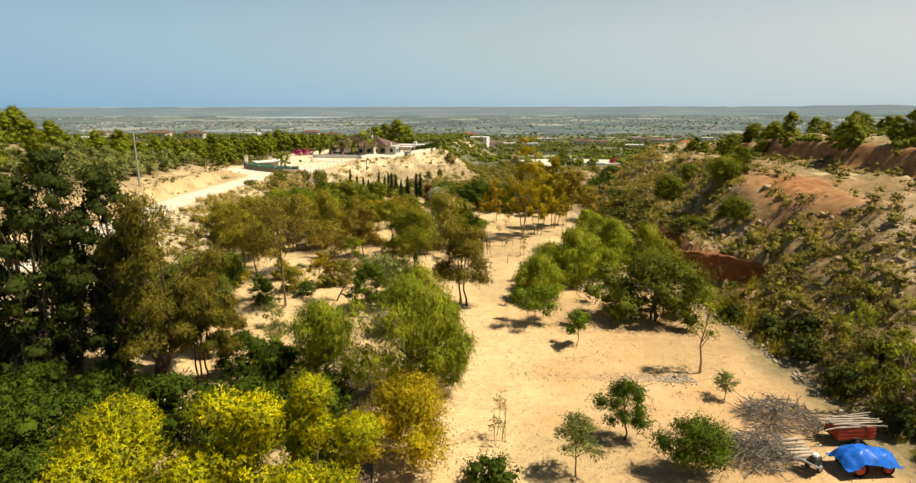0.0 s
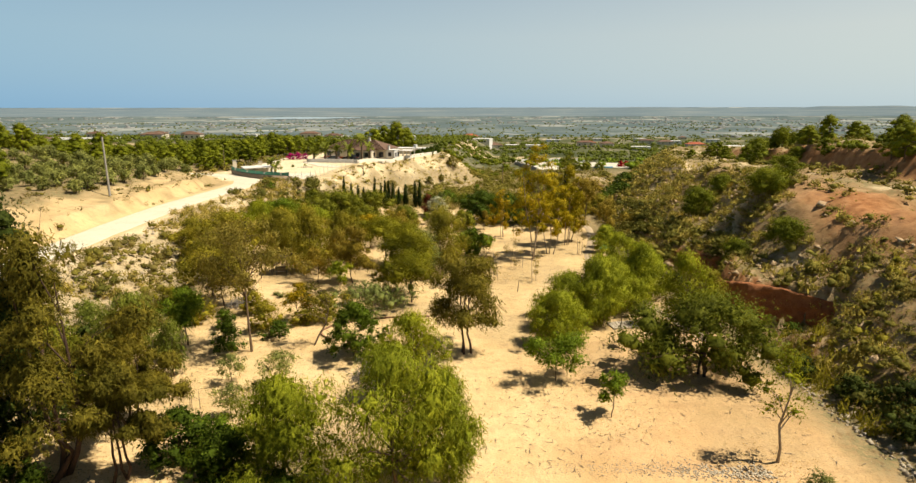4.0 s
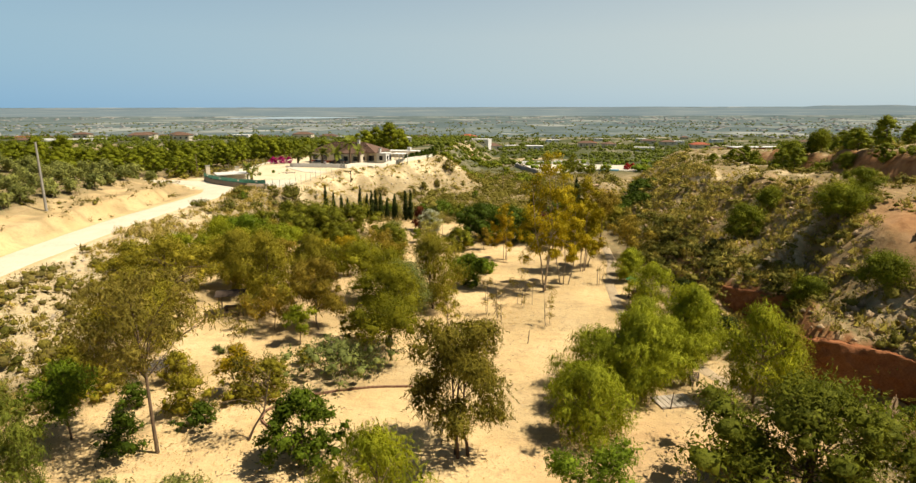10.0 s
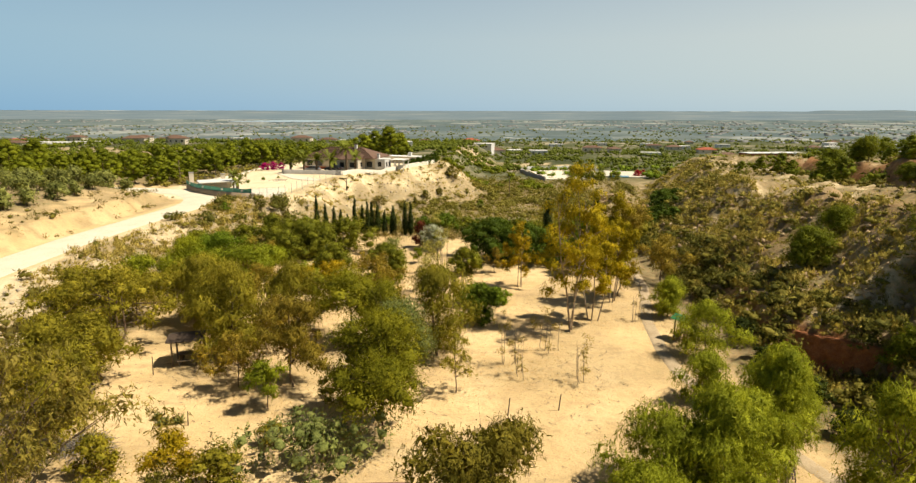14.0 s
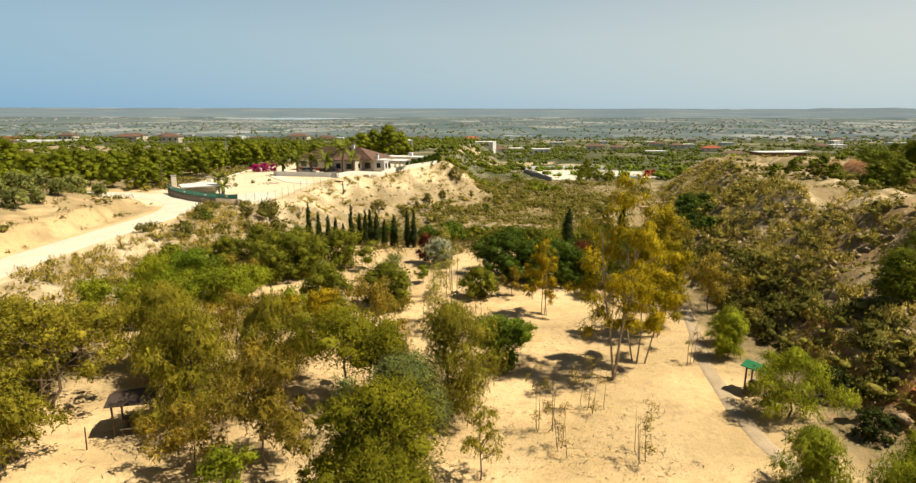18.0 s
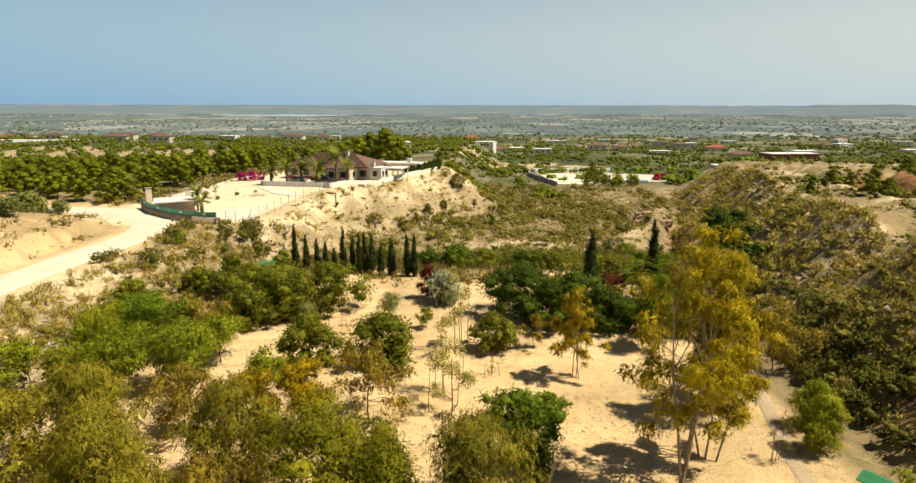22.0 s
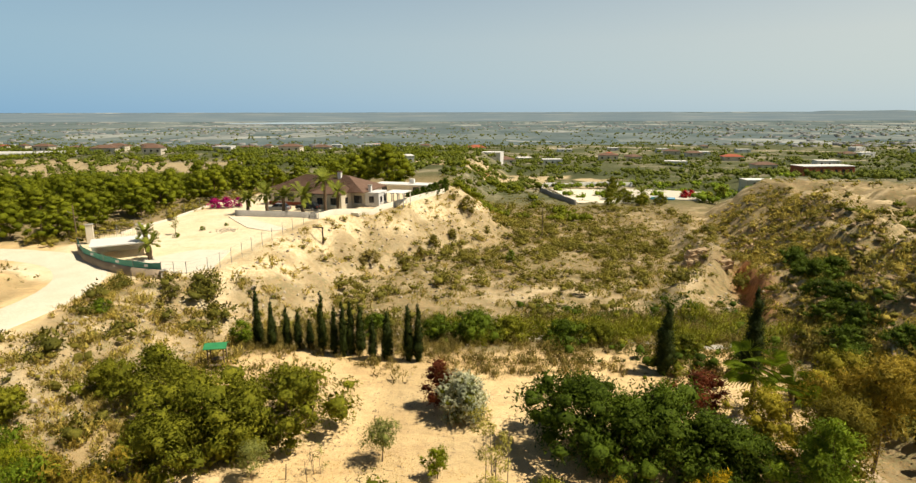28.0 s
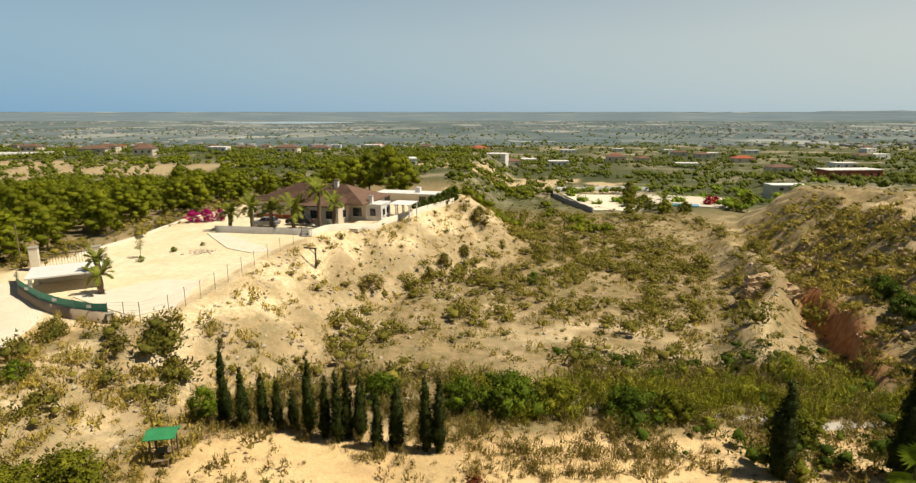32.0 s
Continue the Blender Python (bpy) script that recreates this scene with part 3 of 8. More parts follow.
def leaves(rng, blobs, count, long, wide, droop=0.2, hollow=0.55, flat=0.85, fill=0.16, bunch=6):
    """Corners, faces and rounded normals of leaves that grow in sprays from rounded clumps (x, y, z, radius), with broader ones inside."""
    blobs = np.asarray(blobs, float)
    weight = blobs[:, 3] ** 2
    sprays = max(count // bunch, 1)
    pick = rng.choice(len(blobs), sprays, p=weight / weight.sum())
    out = rng.normal(size=(sprays, 3)) + (0, 0, 0.15)
    out /= np.linalg.norm(out, axis=1)[:, None]
    reach = blobs[pick, 3] * (hollow + (1 - hollow) * rng.random(sprays) ** 0.6) * (1 + 0.14 * rng.normal(size=sprays))
    start = blobs[pick, :3] + out * reach[:, None] * (1, 1, flat)
    axis = 0.7 * out + 0.55 * rng.normal(size=(sprays, 3)) - np.array((0, 0, 1.9)) * droop
    axis /= np.linalg.norm(axis, axis=1)[:, None]
    own = rng.integers(sprays, size=count)
    way = out[own]
    along = axis[own] + 0.42 * rng.normal(size=(count, 3))
    along /= np.linalg.norm(along, axis=1)[:, None]
    place = start[own] + axis[own] * (long * rng.uniform(-0.7, 1.3, count))[:, None] + 0.16 * long * rng.normal(size=(count, 3))
    size = 0.6 + 0.75 * rng.random(count)
    thick = np.full(count, wide)
    inner = rng.random(count) < fill
    k = int(inner.sum())
    at = rng.choice(len(blobs), k, p=weight / weight.sum())
    deep = rng.normal(size=(k, 3))
    deep /= np.linalg.norm(deep, axis=1)[:, None]
    place[inner] = blobs[at, :3] + deep * (blobs[at, 3] * 0.72 * rng.random(k) ** 0.5)[:, None] * (1, 1, flat)
    way = np.where(inner[:, None], 0, way)
    way[inner] = deep
    size[inner] *= 1.35
    thick[inner] *= 2.8
    normal = 1.0 * way + 0.7 * rng.normal(size=(count, 3)) + (0, 0, 0.25)
    side = np.cross(normal, along)
    side /= np.linalg.norm(side, axis=1)[:, None] + 1e-9
    a, b = along * (long * size)[:, None], side * (thick * size)[:, None] * 0.62
    corners = np.stack([place - a * 0.45 + b, place + a * 0.55, place - a * 0.45 - b], 1)
    face = np.cross(corners[:, 1] - corners[:, 0], corners[:, 2] - corners[:, 0])
    face /= np.linalg.norm(face, axis=1)[:, None] + 1e-9
    wrong = (face * way).sum(1) < 0
    corners[wrong] = corners[wrong][:, ::-1]
    face[wrong] *= -1
    soft = 0.85 * way + 0.35 * face + (0, 0, 0.3)
    soft /= np.linalg.norm(soft, axis=1)[:, None] + 1e-9
    return corners.reshape(-1, 3), np.arange(3 * count).reshape(-1, 3), np.repeat(soft, 3, 0)


def ball_points():
    """Corners and faces of a twenty-sided ball."""
    g = (1 + 5 ** 0.5) / 2
    v = np.array([(-1, g, 0), (1, g, 0), (-1, -g, 0), (1, -g, 0), (0, -1, g), (0, 1, g), (0, -1, -g), (0, 1, -g), (g, 0, -1), (g, 0, 1), (-g, 0, -1), (-g, 0, 1)]) / math.hypot(1, g)
    f = [(a, b, c) for a in range(12) for b in range(a + 1, 12) for c in range(b + 1, 12)
         if max(np.linalg.norm(v[a] - v[b]), np.linalg.norm(v[b] - v[c]), np.linalg.norm(v[a] - v[c])) < 1.2]
    f = [(a, b, c) if np.dot(np.cross(v[b] - v[a], v[c] - v[a]), v[a]) > 0 else (a, c, b) for a, b, c in f]
    return v, np.array(f)


BALL, BALL_FACES = ball_points()


def cores(rng, blobs, scale, flat=0.85):
    """The dense inside of leafy clumps: one uneven lump each, with rounded normals."""
    blobs = np.asarray(blobs, float)
    n = len(blobs)
    turn = rng.random(n) * 6.283
    c, s = np.cos(turn)[:, None], np.sin(turn)[:, None]
    b = np.repeat(BALL[None], n, 0)
    b = np.stack([c * b[..., 0] - s * b[..., 1], s * b[..., 0] + c * b[..., 1], b[..., 2]], -1)
    soft = b + (0, 0, 0.3)
    soft /= np.linalg.norm(soft, axis=-1)[..., None]
    v = blobs[:, None, :3] + b * (blobs[:, 3] * scale)[:, None, None] * rng.uniform(0.55, 1.3, (n, 12, 1)) * (1, 1, flat)
    faces = (BALL_FACES[None] + 12 * np.arange(n)[:, None, None]).reshape(-1, 3)
    return v.reshape(-1, 3), faces, soft.reshape(-1, 3)


def joined(*meshes):
    """Several (corners, faces, normals) as one."""
    start, faces = 0, []
    for v, f, _ in meshes:
        faces.append(f + start)
        start += len(v)
    return np.concatenate([m[0] for m in meshes]), np.concatenate(faces), np.concatenate([m[2] for m in meshes])


# ---- ground ----
def steps(*runs):
    """Grid lines: runs of (start, end, spacing at start, spacing at end)."""
    out = []
    for a, b, da, db in runs:
        v = a
        while v < b - 1e-6:
            out.append(v)
            v += da + (db - da) * (v - a) / (b - a)
    return np.array(out)


ROAD = [(-45.3, -20), (-45.2, 60), (-46, 80), (-46.2, 100), (-45.6, 116), (-43.6, 130), (-43.0, 140), (-45.6, 148), (-52, 154), (-62, 157.5), (-80, 160), (-120, 166)]


def road_point(s):
    """A point of the road's middle line; s counts its knots."""
    s = min(max(s, 0), len(ROAD) - 1.001)
    i = int(s)
    p = [Vector((*ROAD[min(max(k, 0), len(ROAD) - 1)], 0)) for k in (i - 1, i, i + 1, i + 2)]
    u = s - i
    return 0.5 * (2 * p[1] + u * (p[2] - p[0]) + u * u * (2 * p[0] - 5 * p[1] + 4 * p[2] - p[3]) + u ** 3 * (3 * p[1] - p[0] - 3 * p[2] + p[3]))


ROAD_LINE = np.array([tuple(road_point(k / 8))[:2] for k in range(8 * (len(ROAD) - 1) + 1)])


def off_road(x, y):
    """Distance to the road's middle line."""
    best = np.full(np.shape(x), 1e9)
    for a, b in zip(ROAD_LINE[:-1], ROAD_LINE[1:]):
        d = b - a
        u = np.clip(((x - a[0]) * d[0] + (y - a[1]) * d[1]) / (d @ d + 1e-9), 0, 1)
        best = np.minimum(best, np.hypot(x - a[0] - u * d[0], y - a[1] - u * d[1]))
    return best


def land(x, y):
    """The ground's height with the road's bed laid in."""
    x, y = np.asarray(x, float), np.asarray(y, float)
    bed = table(y, [-20, 60, 100, 150, 170], [2.2, 2.3, 2.7, 3.1, 3.2])
    w = 1 - ease((off_road(x, y) - 2.9) / 2.2)
    return height(x, y) * (1 - w) + bed * w


def wood_clearing(x, y):
    """Bare terraces and tracks in the pine wood."""
    bare = ease((1.15 - np.hypot((x + 205) / 80, (y - 374) / 44) + 0.3 * rough(x, y, 16, 44)) * 5)
    track = ease((3.2 - np.abs(y - 300 - 0.45 * (x + 110) + 3 * rough(x, y, 20, 45))) / 1.5) * ease((x + 165) / 8) * ease((-72 - x) / 6)
    return np.maximum(bare, track)


def ground():
    xs = np.concatenate([-steps((76, 4300, 1.5, 240))[::-1], steps((-76, -52, 1.0, 0.7), (-52, 60, 0.8, 0.8), (60, 100, 0.8, 1.8)), steps((100, 4300, 2, 240))])
    ys = np.concatenate([steps((-300, 15, 25, 1), (15, 215, 0.8, 0.84), (215, 290, 0.7, 2), (290, 4000, 3, 150), (4000, 4851, 60, 60))])
    x, y = np.meshgrid(xs, ys)
    z = land(x, y)
    verts = np.stack([x, y, z], -1).reshape(-1, 3)
    n, m = len(xs), len(ys)
    a = (np.arange(m - 1)[:, None] * n + np.arange(n - 1)[None]).ravel()
    faces = np.stack([a, a + 1, a + 1 + n, a + n], 1)
    me = mesh_of("ground", verts, faces)
    foot_r, edge = right_foot(y), left_edge(y)
    wide = table(y, [0, 60, 120, 147, 190, 226], [13, 12, 11, 13, 15, 16])
    n1, n2 = rough(x, y, 3.1, 21), rough(x, y, 9, 22)
    park = ease((x - edge - wide - 1 + 2 * n1) / 3) * ease((foot_r - x - 1.5 + n1) / 2.5) * ease((134 - y + n1) / 3)
    park = park * (1 - 0.75 * ease((n2 + 0.1) * 2.2) * ease((45 - y) / 14) * ease((-3 - x) / 8))
    park = park * (1 - 0.35 * ease(rough(x, y, 6, 29) * 2))
    pad = ease((x - table(y, [140, 150, 160, 175, 200, 230], [-60, -60, -58, -53, -48, -39])) / 3) * ease((edge - x - 0.3) / 1.2) * ease((y - 143) / 4) * ease((x + 58) / 4) * ease((219 - y) / 6)
    verge = (1 - ease((off_road(x, y) - 3.5 - 2 * n1) / 4)) * 0.9
    bank_l = ease((edge - 3.5 - x) / 2) * (y < 160) * ease((x + 60 + 2 * n1) / 4) * 0.75
    sand = np.clip(np.maximum.reduce([park, pad, verge, bank_l]), 0, 1)
    on_right = ease((x - foot_r) / 2)
    dz = np.abs(np.gradient(z, axis=0) / (np.gradient(y, axis=0) + 1e-9)) + np.abs(np.gradient(z, axis=1) / (np.gradient(x, axis=1) + 1e-9))
    steep = ease((dz - 0.65) / 0.7)
    red = on_right * np.maximum(steep * 0.8 * (y > 53) * (y < 96) * (x < foot_r + 5), 0.8 * np.exp(-(((x - 41 - 1.5 * n1) / 5) ** 2) - ((y - 69 - 3 * n2) / 11) ** 2))
    red = np.maximum(red, 0.9 * np.exp(-(((x - foot_r - 0.6) / 1.5) ** 2)) * ease((y - 138) / 6) * ease((182 - y) / 16))
    xb = table(y, [-20, 60, 110, 190], [56, 56, 60, 78])
    red = np.maximum(red, 0.7 * np.exp(-(((x - xb - 1.2) / 2.0) ** 2)) * ease((180 - y) / 30))
    slope_l = ease((edge + wide - x + 2) / 3) * ease((x - edge + 1.6) / 1.5) * (y < 245)
    valley_w = ease((y - 136) / 6) * ease((x - edge) / 3) * (y < 300)
    rock = np.maximum(slope_l * np.clip(0.8 + 0.5 * n1 + 0.3 * n2, 0, 1) * np.where(y > 140, 0.42 + 0.58 * ease((edge + 0.5 * wide - x + 2 * n1) / 3), 0.62), 0.38 * valley_w * ease((rough(x, y, 2.2, 25) + rough(x, y, 7, 26) - 0.5) * 2.2))
    rock = np.maximum(rock, pad * np.clip(0.85 + 0.3 * n1, 0, 1))
    rock = np.maximum(rock, 0.7 * on_right * ease((rough(x, y, 1.6, 27) + 0.5 * rough(x, y, 6, 28) - 0.35) * 2.8))
    run = table(y, [50, 62, 72, 82, 92], [16.5, 16, 13, 14, 16])
    gravel = np.exp(-(((x - foot_r - run * 0.97) / 2.0) ** 2)) * ease((rough(y, x * 0.4, 11, 43) + 0.25) * 2.5) * (y > 74) * (y < 232)
    back = table(y, [140, 152, 168, 190, 230], [8.8, 9.1, 5.0, 5.2, 6])
    spur = np.exp(-(((x - foot_r + back - 0.4 + 0.6 * n1) / 1.0) ** 2)) * ease((y - 140) / 4) * ease((186 - y) / 10)
    rock = np.maximum(rock, np.maximum(0.5 * gravel, 0.5 * spur))
    opening = np.exp(-(((x - 14 + 0.5 * (y - 158)) / 13) ** 2) - ((y - 157 + 3 * n2) / 8) ** 2)
    rock = np.maximum(rock, 0.85 * opening * ease((n1 + 0.6) * 1.6))
    clear = wood_clearing(x, y)
    rock = np.maximum(rock, 0.34 * clear)
    hill = ease((1.1 - np.hypot((x - 18) / 48, (y - 352) / 34) + 0.5 * rough(x, y, 9, 47)) * 4)
    rock = np.maximum(rock, 0.7 * hill)
    red = np.maximum(red, park * 0.3 * ease((68 - y + 4 * n2) / 14) * ease((x - 4 + 4 * n1) / 10))
    red = np.maximum(red, 0.8 * np.exp(-(((x - 16) / 17) ** 2) - ((y - 338 - 3 * n2) / 5) ** 2))
    red = np.maximum(red, 0.16 * on_right * ease((110 - y) / 12) * ease((n2 + 0.7) * 1.4))
    red, far = np.clip(red, 0, 1), np.clip(ease((y - 235) / 50) + ease((np.abs(x) - 85) / 25), 0, 1) * (1 - 0.9 * np.maximum(clear, hill))
    grass = ease((rough(x, y, 4.5, 61) + 0.7 * rough(x, y, 1.5, 62) + 0.12) * 2.4)
    grass = grass * np.maximum(ease((-19 - x) / 4) * ease((y - 96) / 8) * ease((148 - y) / 5) * ease((off_road(x, y) - 3.2) / 1.5), 0.9 * valley_w * ease((x - edge - 0.4 * wide) / 4) * ease((250 - y) / 20))
    sand, rock = sand * (1 - 0.6 * grass), rock * (1 - 0.55 * grass)
    zone = me.color_attributes.new("zone", "FLOAT_COLOR", "POINT")
    zone.data.foreach_set("color", np.stack([sand, red, np.clip(rock, 0, 1) * (1 - red), far], -1).astype(np.float32).ravel())
    me.polygons.foreach_set("use_smooth", np.ones(len(faces), bool))
    me.materials.append(M["ground"])
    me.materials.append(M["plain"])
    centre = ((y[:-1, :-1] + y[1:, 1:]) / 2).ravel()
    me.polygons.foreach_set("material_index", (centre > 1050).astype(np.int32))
    tagged(part("ground", me, M["ground"]), "dry sandy valley floor between scrubby limestone slopes", "ground", kind="structure")


ground()


def ribbon(name, line, width, material, label, lift=0.05, category="road"):
    """A strip that follows the land along a line of (x, y), with a low shoulder."""
    line = np.array(line, float)
    way = np.gradient(line, axis=0)
    way /= np.linalg.norm(way, axis=1)[:, None]
    side = np.stack([-way[:, 1], way[:, 0]], 1)
    rows = []
    for u, up in ((-1.0, -0.12), (-0.86, 0.6), (-0.45, 0.8), (0, 1.0), (0.45, 0.8), (0.86, 0.6), (1.0, -0.12)):
        wob = width / 2 * u * (1 + 0.07 * rough(line[:, 0], line[:, 1], 5, 31 + u))
        p = line + side * wob[:, None]
        rows.append(np.column_stack([p, land(p[:, 0], p[:, 1]) + lift * up]))
    verts = np.stack(rows, 1).reshape(-1, 3)
    k = len(rows)
    a = (np.arange(len(line) - 1)[:, None] * k + np.arange(k - 1)[None]).ravel()
    me = mesh_of(name, verts, np.stack([a, a + 1, a + 1 + k, a + k], 1))
    return tagged(part(name, me, material), label, category, kind="structure")


fine_road = np.array([tuple(road_point(k / 40))[:2] for k in range(8, 40 * (len(ROAD) - 1) + 1)])
ribbon("road", fine_road, 5.6, M["road"], "pale graded gravel road winding along the embankment", 0.10)
PARK_PATH = [(23.2, 59), (22.2, 64), (19.5, 74), (18.8, 79), (19.0, 83), (20.2, 90), (22.0, 96), (23.6, 101.5), (24.6, 108), (24.4, 116)]
smooth = [tuple((1 - u) * np.array(a) + u * np.array(b)) for a, b in zip(PARK_PATH[:-1], PARK_PATH[1:]) for u in np.arange(0, 1, 0.1)]
bed = [(6.0, 137.6), (12.5, 136.6), (18.0, 134.6), (23.5, 132.8), (30.0, 133.4), (37.0, 132.6)]
bed = [tuple((1 - u) * np.array(a) + u * np.array(b)) for a, b in zip(bed[:-1], bed[1:]) for u in np.arange(0, 1, 0.1)]
ribbon("stream_bed", bed, 1.1, M["stream"], "pale dry silt of the stream bed", 0.05, "stream bed")
ribbon("path", smooth, 1.15, M["path"], "narrow grey gravel footpath below the slope", 0.06, "path")


# ---- trees ----
def clumps(rng, n, h, w, low, high, size, fill=1.0, top=1.0):
    """Centres and radii of a crown's clumps, strung along uneven limbs."""
    out = []
    limbs = max(4, n // 4)
    turn = rng.random() * 6.28
    for i in range(limbs):
        f = (i + rng.random()) / limbs
        swell = max(0.2, 1 - abs(2 * f - 0.75) ** 2.2 * 0.7 * top)
        reach = w / 2 * swell * rng.uniform(0.62, 1.12)
        a = turn + 2.39996 * i + 0.35 * rng.normal()
        end = np.array((reach * math.cos(a), reach * math.sin(a), h * (low + (high - low) * f)))
        foot = np.array((0.0, 0.0, h * (low * 0.9 + 0.5 * (high - low) * f)))
        for k in range(max(2, round(n / limbs))):
            u = (0.35 + 0.65 * (k + 0.6 * rng.random()) / max(1, round(n / limbs) - 1)) ** 0.8
            p = foot + (end - foot) * min(u, 1.05) + 0.06 * w * rng.normal(size=3)
            p[2] += 0.10 * h * math.sin(math.pi * min(u, 1)) * (1 - f)
            r = w * size * (1.2 - 0.4 * u) * rng.uniform(0.65, 1.3)
            out.append((p[0], p[1], max(min(p[2], h - r * 0.7), r * 0.5), r))
    out.append((0.04 * w * rng.normal(), 0.04 * w * rng.normal(), h - w * size * 0.7, w * size * 0.9))
    return out


def domed(rng, n, h, w, low, high, size, fill=1.0, top=1.0):
    """Centres and radii of a crown's clumps inside an even dome."""
    out = []
    sx, sy = rng.uniform(0.82, 1.2, 2)
    for i in range(n):
        f = (i + rng.random()) / n
        z = h * (low + (high - low) * f)
        r = w * size * (0.6 + 0.85 * rng.random())
        swell = max(0.15, 1 - abs(2 * f - 0.75) ** 2.2 * 0.75 * top)
        reach = max(w / 2 - r * 0.8, 0.05) * swell * rng.random() ** (0.5 / fill) * (1.3 if rng.random() < 0.14 else 1.0)
        a = 2.39996 * i + rng.random()
        out.append((sx * reach * math.cos(a), sy * reach * math.sin(a), min(z, h - r * 0.75), r))
    return out


def frame_of_tree(rng, h, blobs, thick, fork, stems=1, lean=0.0):
    """Trunk lines that rise as leaders, and limbs that run out from them to the clumps."""
    lines, limbs = [], []
    for s in range(stems):
        a = rng.random() * 6.28
        foot = Vector((0.3 * s * math.cos(a), 0.3 * s * math.sin(a), -0.15))
        mid = foot + Vector((lean * h * 0.4 + 0.02 * h * rng.normal() * (1 + s), 0.02 * h * rng.normal() * (1 + s), h * fork))
        half = foot.lerp(mid, 0.5) + Vector((0.02 * h * rng.normal(), 0.02 * h * rng.normal(), 0))
        top = mid + Vector((0.03 * h * rng.normal() + lean * h * 0.2, 0.03 * h * rng.normal(), h * (0.78 - fork)))
        lines.append([(foot, thick * 1.25), (half, thick * 0.95), (mid, thick * 0.8), (mid.lerp(top, 0.5), thick * 0.5), (top, thick * 0.15)])
        for x, y, z, r in (tuple(float(v) for v in b) for b in blobs[s::stems]):
            end = Vector((x, y, z + 0.2 * r))
            low = max(min(0.72 * z, 0.7 * h), fork * h * 0.9)
            u = min(max((low - mid.z) / max(top.z - mid.z, 0.1), 0), 1)
            start = mid.lerp(top, u) if low >= mid.z else half.lerp(mid, 0.8)
            size = thick * (0.5 - 0.3 * u)
            bend = start.lerp(end, 0.5) + Vector((0.12 * r * rng.normal(), 0.12 * r * rng.normal(), 0.1 * (end - start).length))
            limbs.append([(start, size), (bend, size * 0.65), (end, size * 0.2)])
            for _ in range(2):
                tip = end + Vector(rng.normal(size=3)) * r * 0.6
                limbs.append([(bend, size * 0.4), (tip, size * 0.1)])
    return lines + limbs


# form: clumps, low, high, clump size, leaves per square metre, leaf length, leaf width, droop, trunk, fork, stems
FORMS = dict(
    tall=(20, 0.28, 0.97, 0.17, 95, 0.30, 0.085, 0.65, 0.020, 0.22, 3),
    airy=(22, 0.24, 0.97, 0.15, 66, 0.28, 0.085, 0.65, 0.017, 0.30, 1),
    parasol=(22, 0.46, 0.97, 0.15, 66, 0.26, 0.075, 0.65, 0.015, 0.45, 1),
    round=(15, 0.36, 0.95, 0.21, 105, 0.26, 0.10, 0.35, 0.022, 0.25, 1),
    weep=(18, 0.13, 0.94, 0.19, 135, 0.36, 0.07, 0.85, 0.024, 0.28, 1),
    column=(40, 0.20, 0.98, 0.14, 70, 0.26, 0.085, 0.75, 0.009, 0.45, 3),
    umbrella=(13, 0.50, 0.97, 0.25, 250, 0.17, 0.055, 0.1, 0.026, 0.36, 1),
    dome=(11, 0.26, 0.96, 0.27, 250, 0.17, 0.055, 0.1, 0.026, 0.30, 1),
    wide=(22, 0.26, 0.93, 0.15, 130, 0.26, 0.09, 0.45, 0.030, 0.18, 3),
    bush=(14, 0.10, 0.90, 0.23, 130, 0.20, 0.10, 0.2, 0.014, 0.12, 3),
    thick=(20, 0.10, 0.93, 0.19, 150, 0.24, 0.13, 0.2, 0.022, 0.15, 2),
    sprig=(11, 0.15, 0.97, 0.16, 60, 0.22, 0.06, 0.1, 0.012, 0.10, 4),
    mass=(30, 0.10, 0.97, 0.17, 100, 0.30, 0.10, 0.5, 0.020, 0.3, 3),
    spread=(28, 0.12, 0.93, 0.18, 200, 0.25, 0.09, 0.3, 0.030, 0.18, 3),
    small=(9, 0.40, 0.95, 0.22, 110, 0.18, 0.07, 0.3, 0.022, 0.35, 1),
)
CORE = dict(umbrella=0.34, parasol=0.0, spread=0.38, mass=0.55, tall=0.25, airy=0.0, round=0.26, weep=0.24, dome=0.34, column=0.2, wide=0.32, bush=0.4, thick=0.44, sprig=0.0, small=0.25)
FILL = dict(umbrella=0.30, parasol=0.11, spread=0.35, mass=0.2, tall=0.14, airy=0.11, round=0.12, weep=0.05, dome=0.30, column=0.08, wide=0.14, bush=0.16, thick=0.2, sprig=0.0, small=0.06)


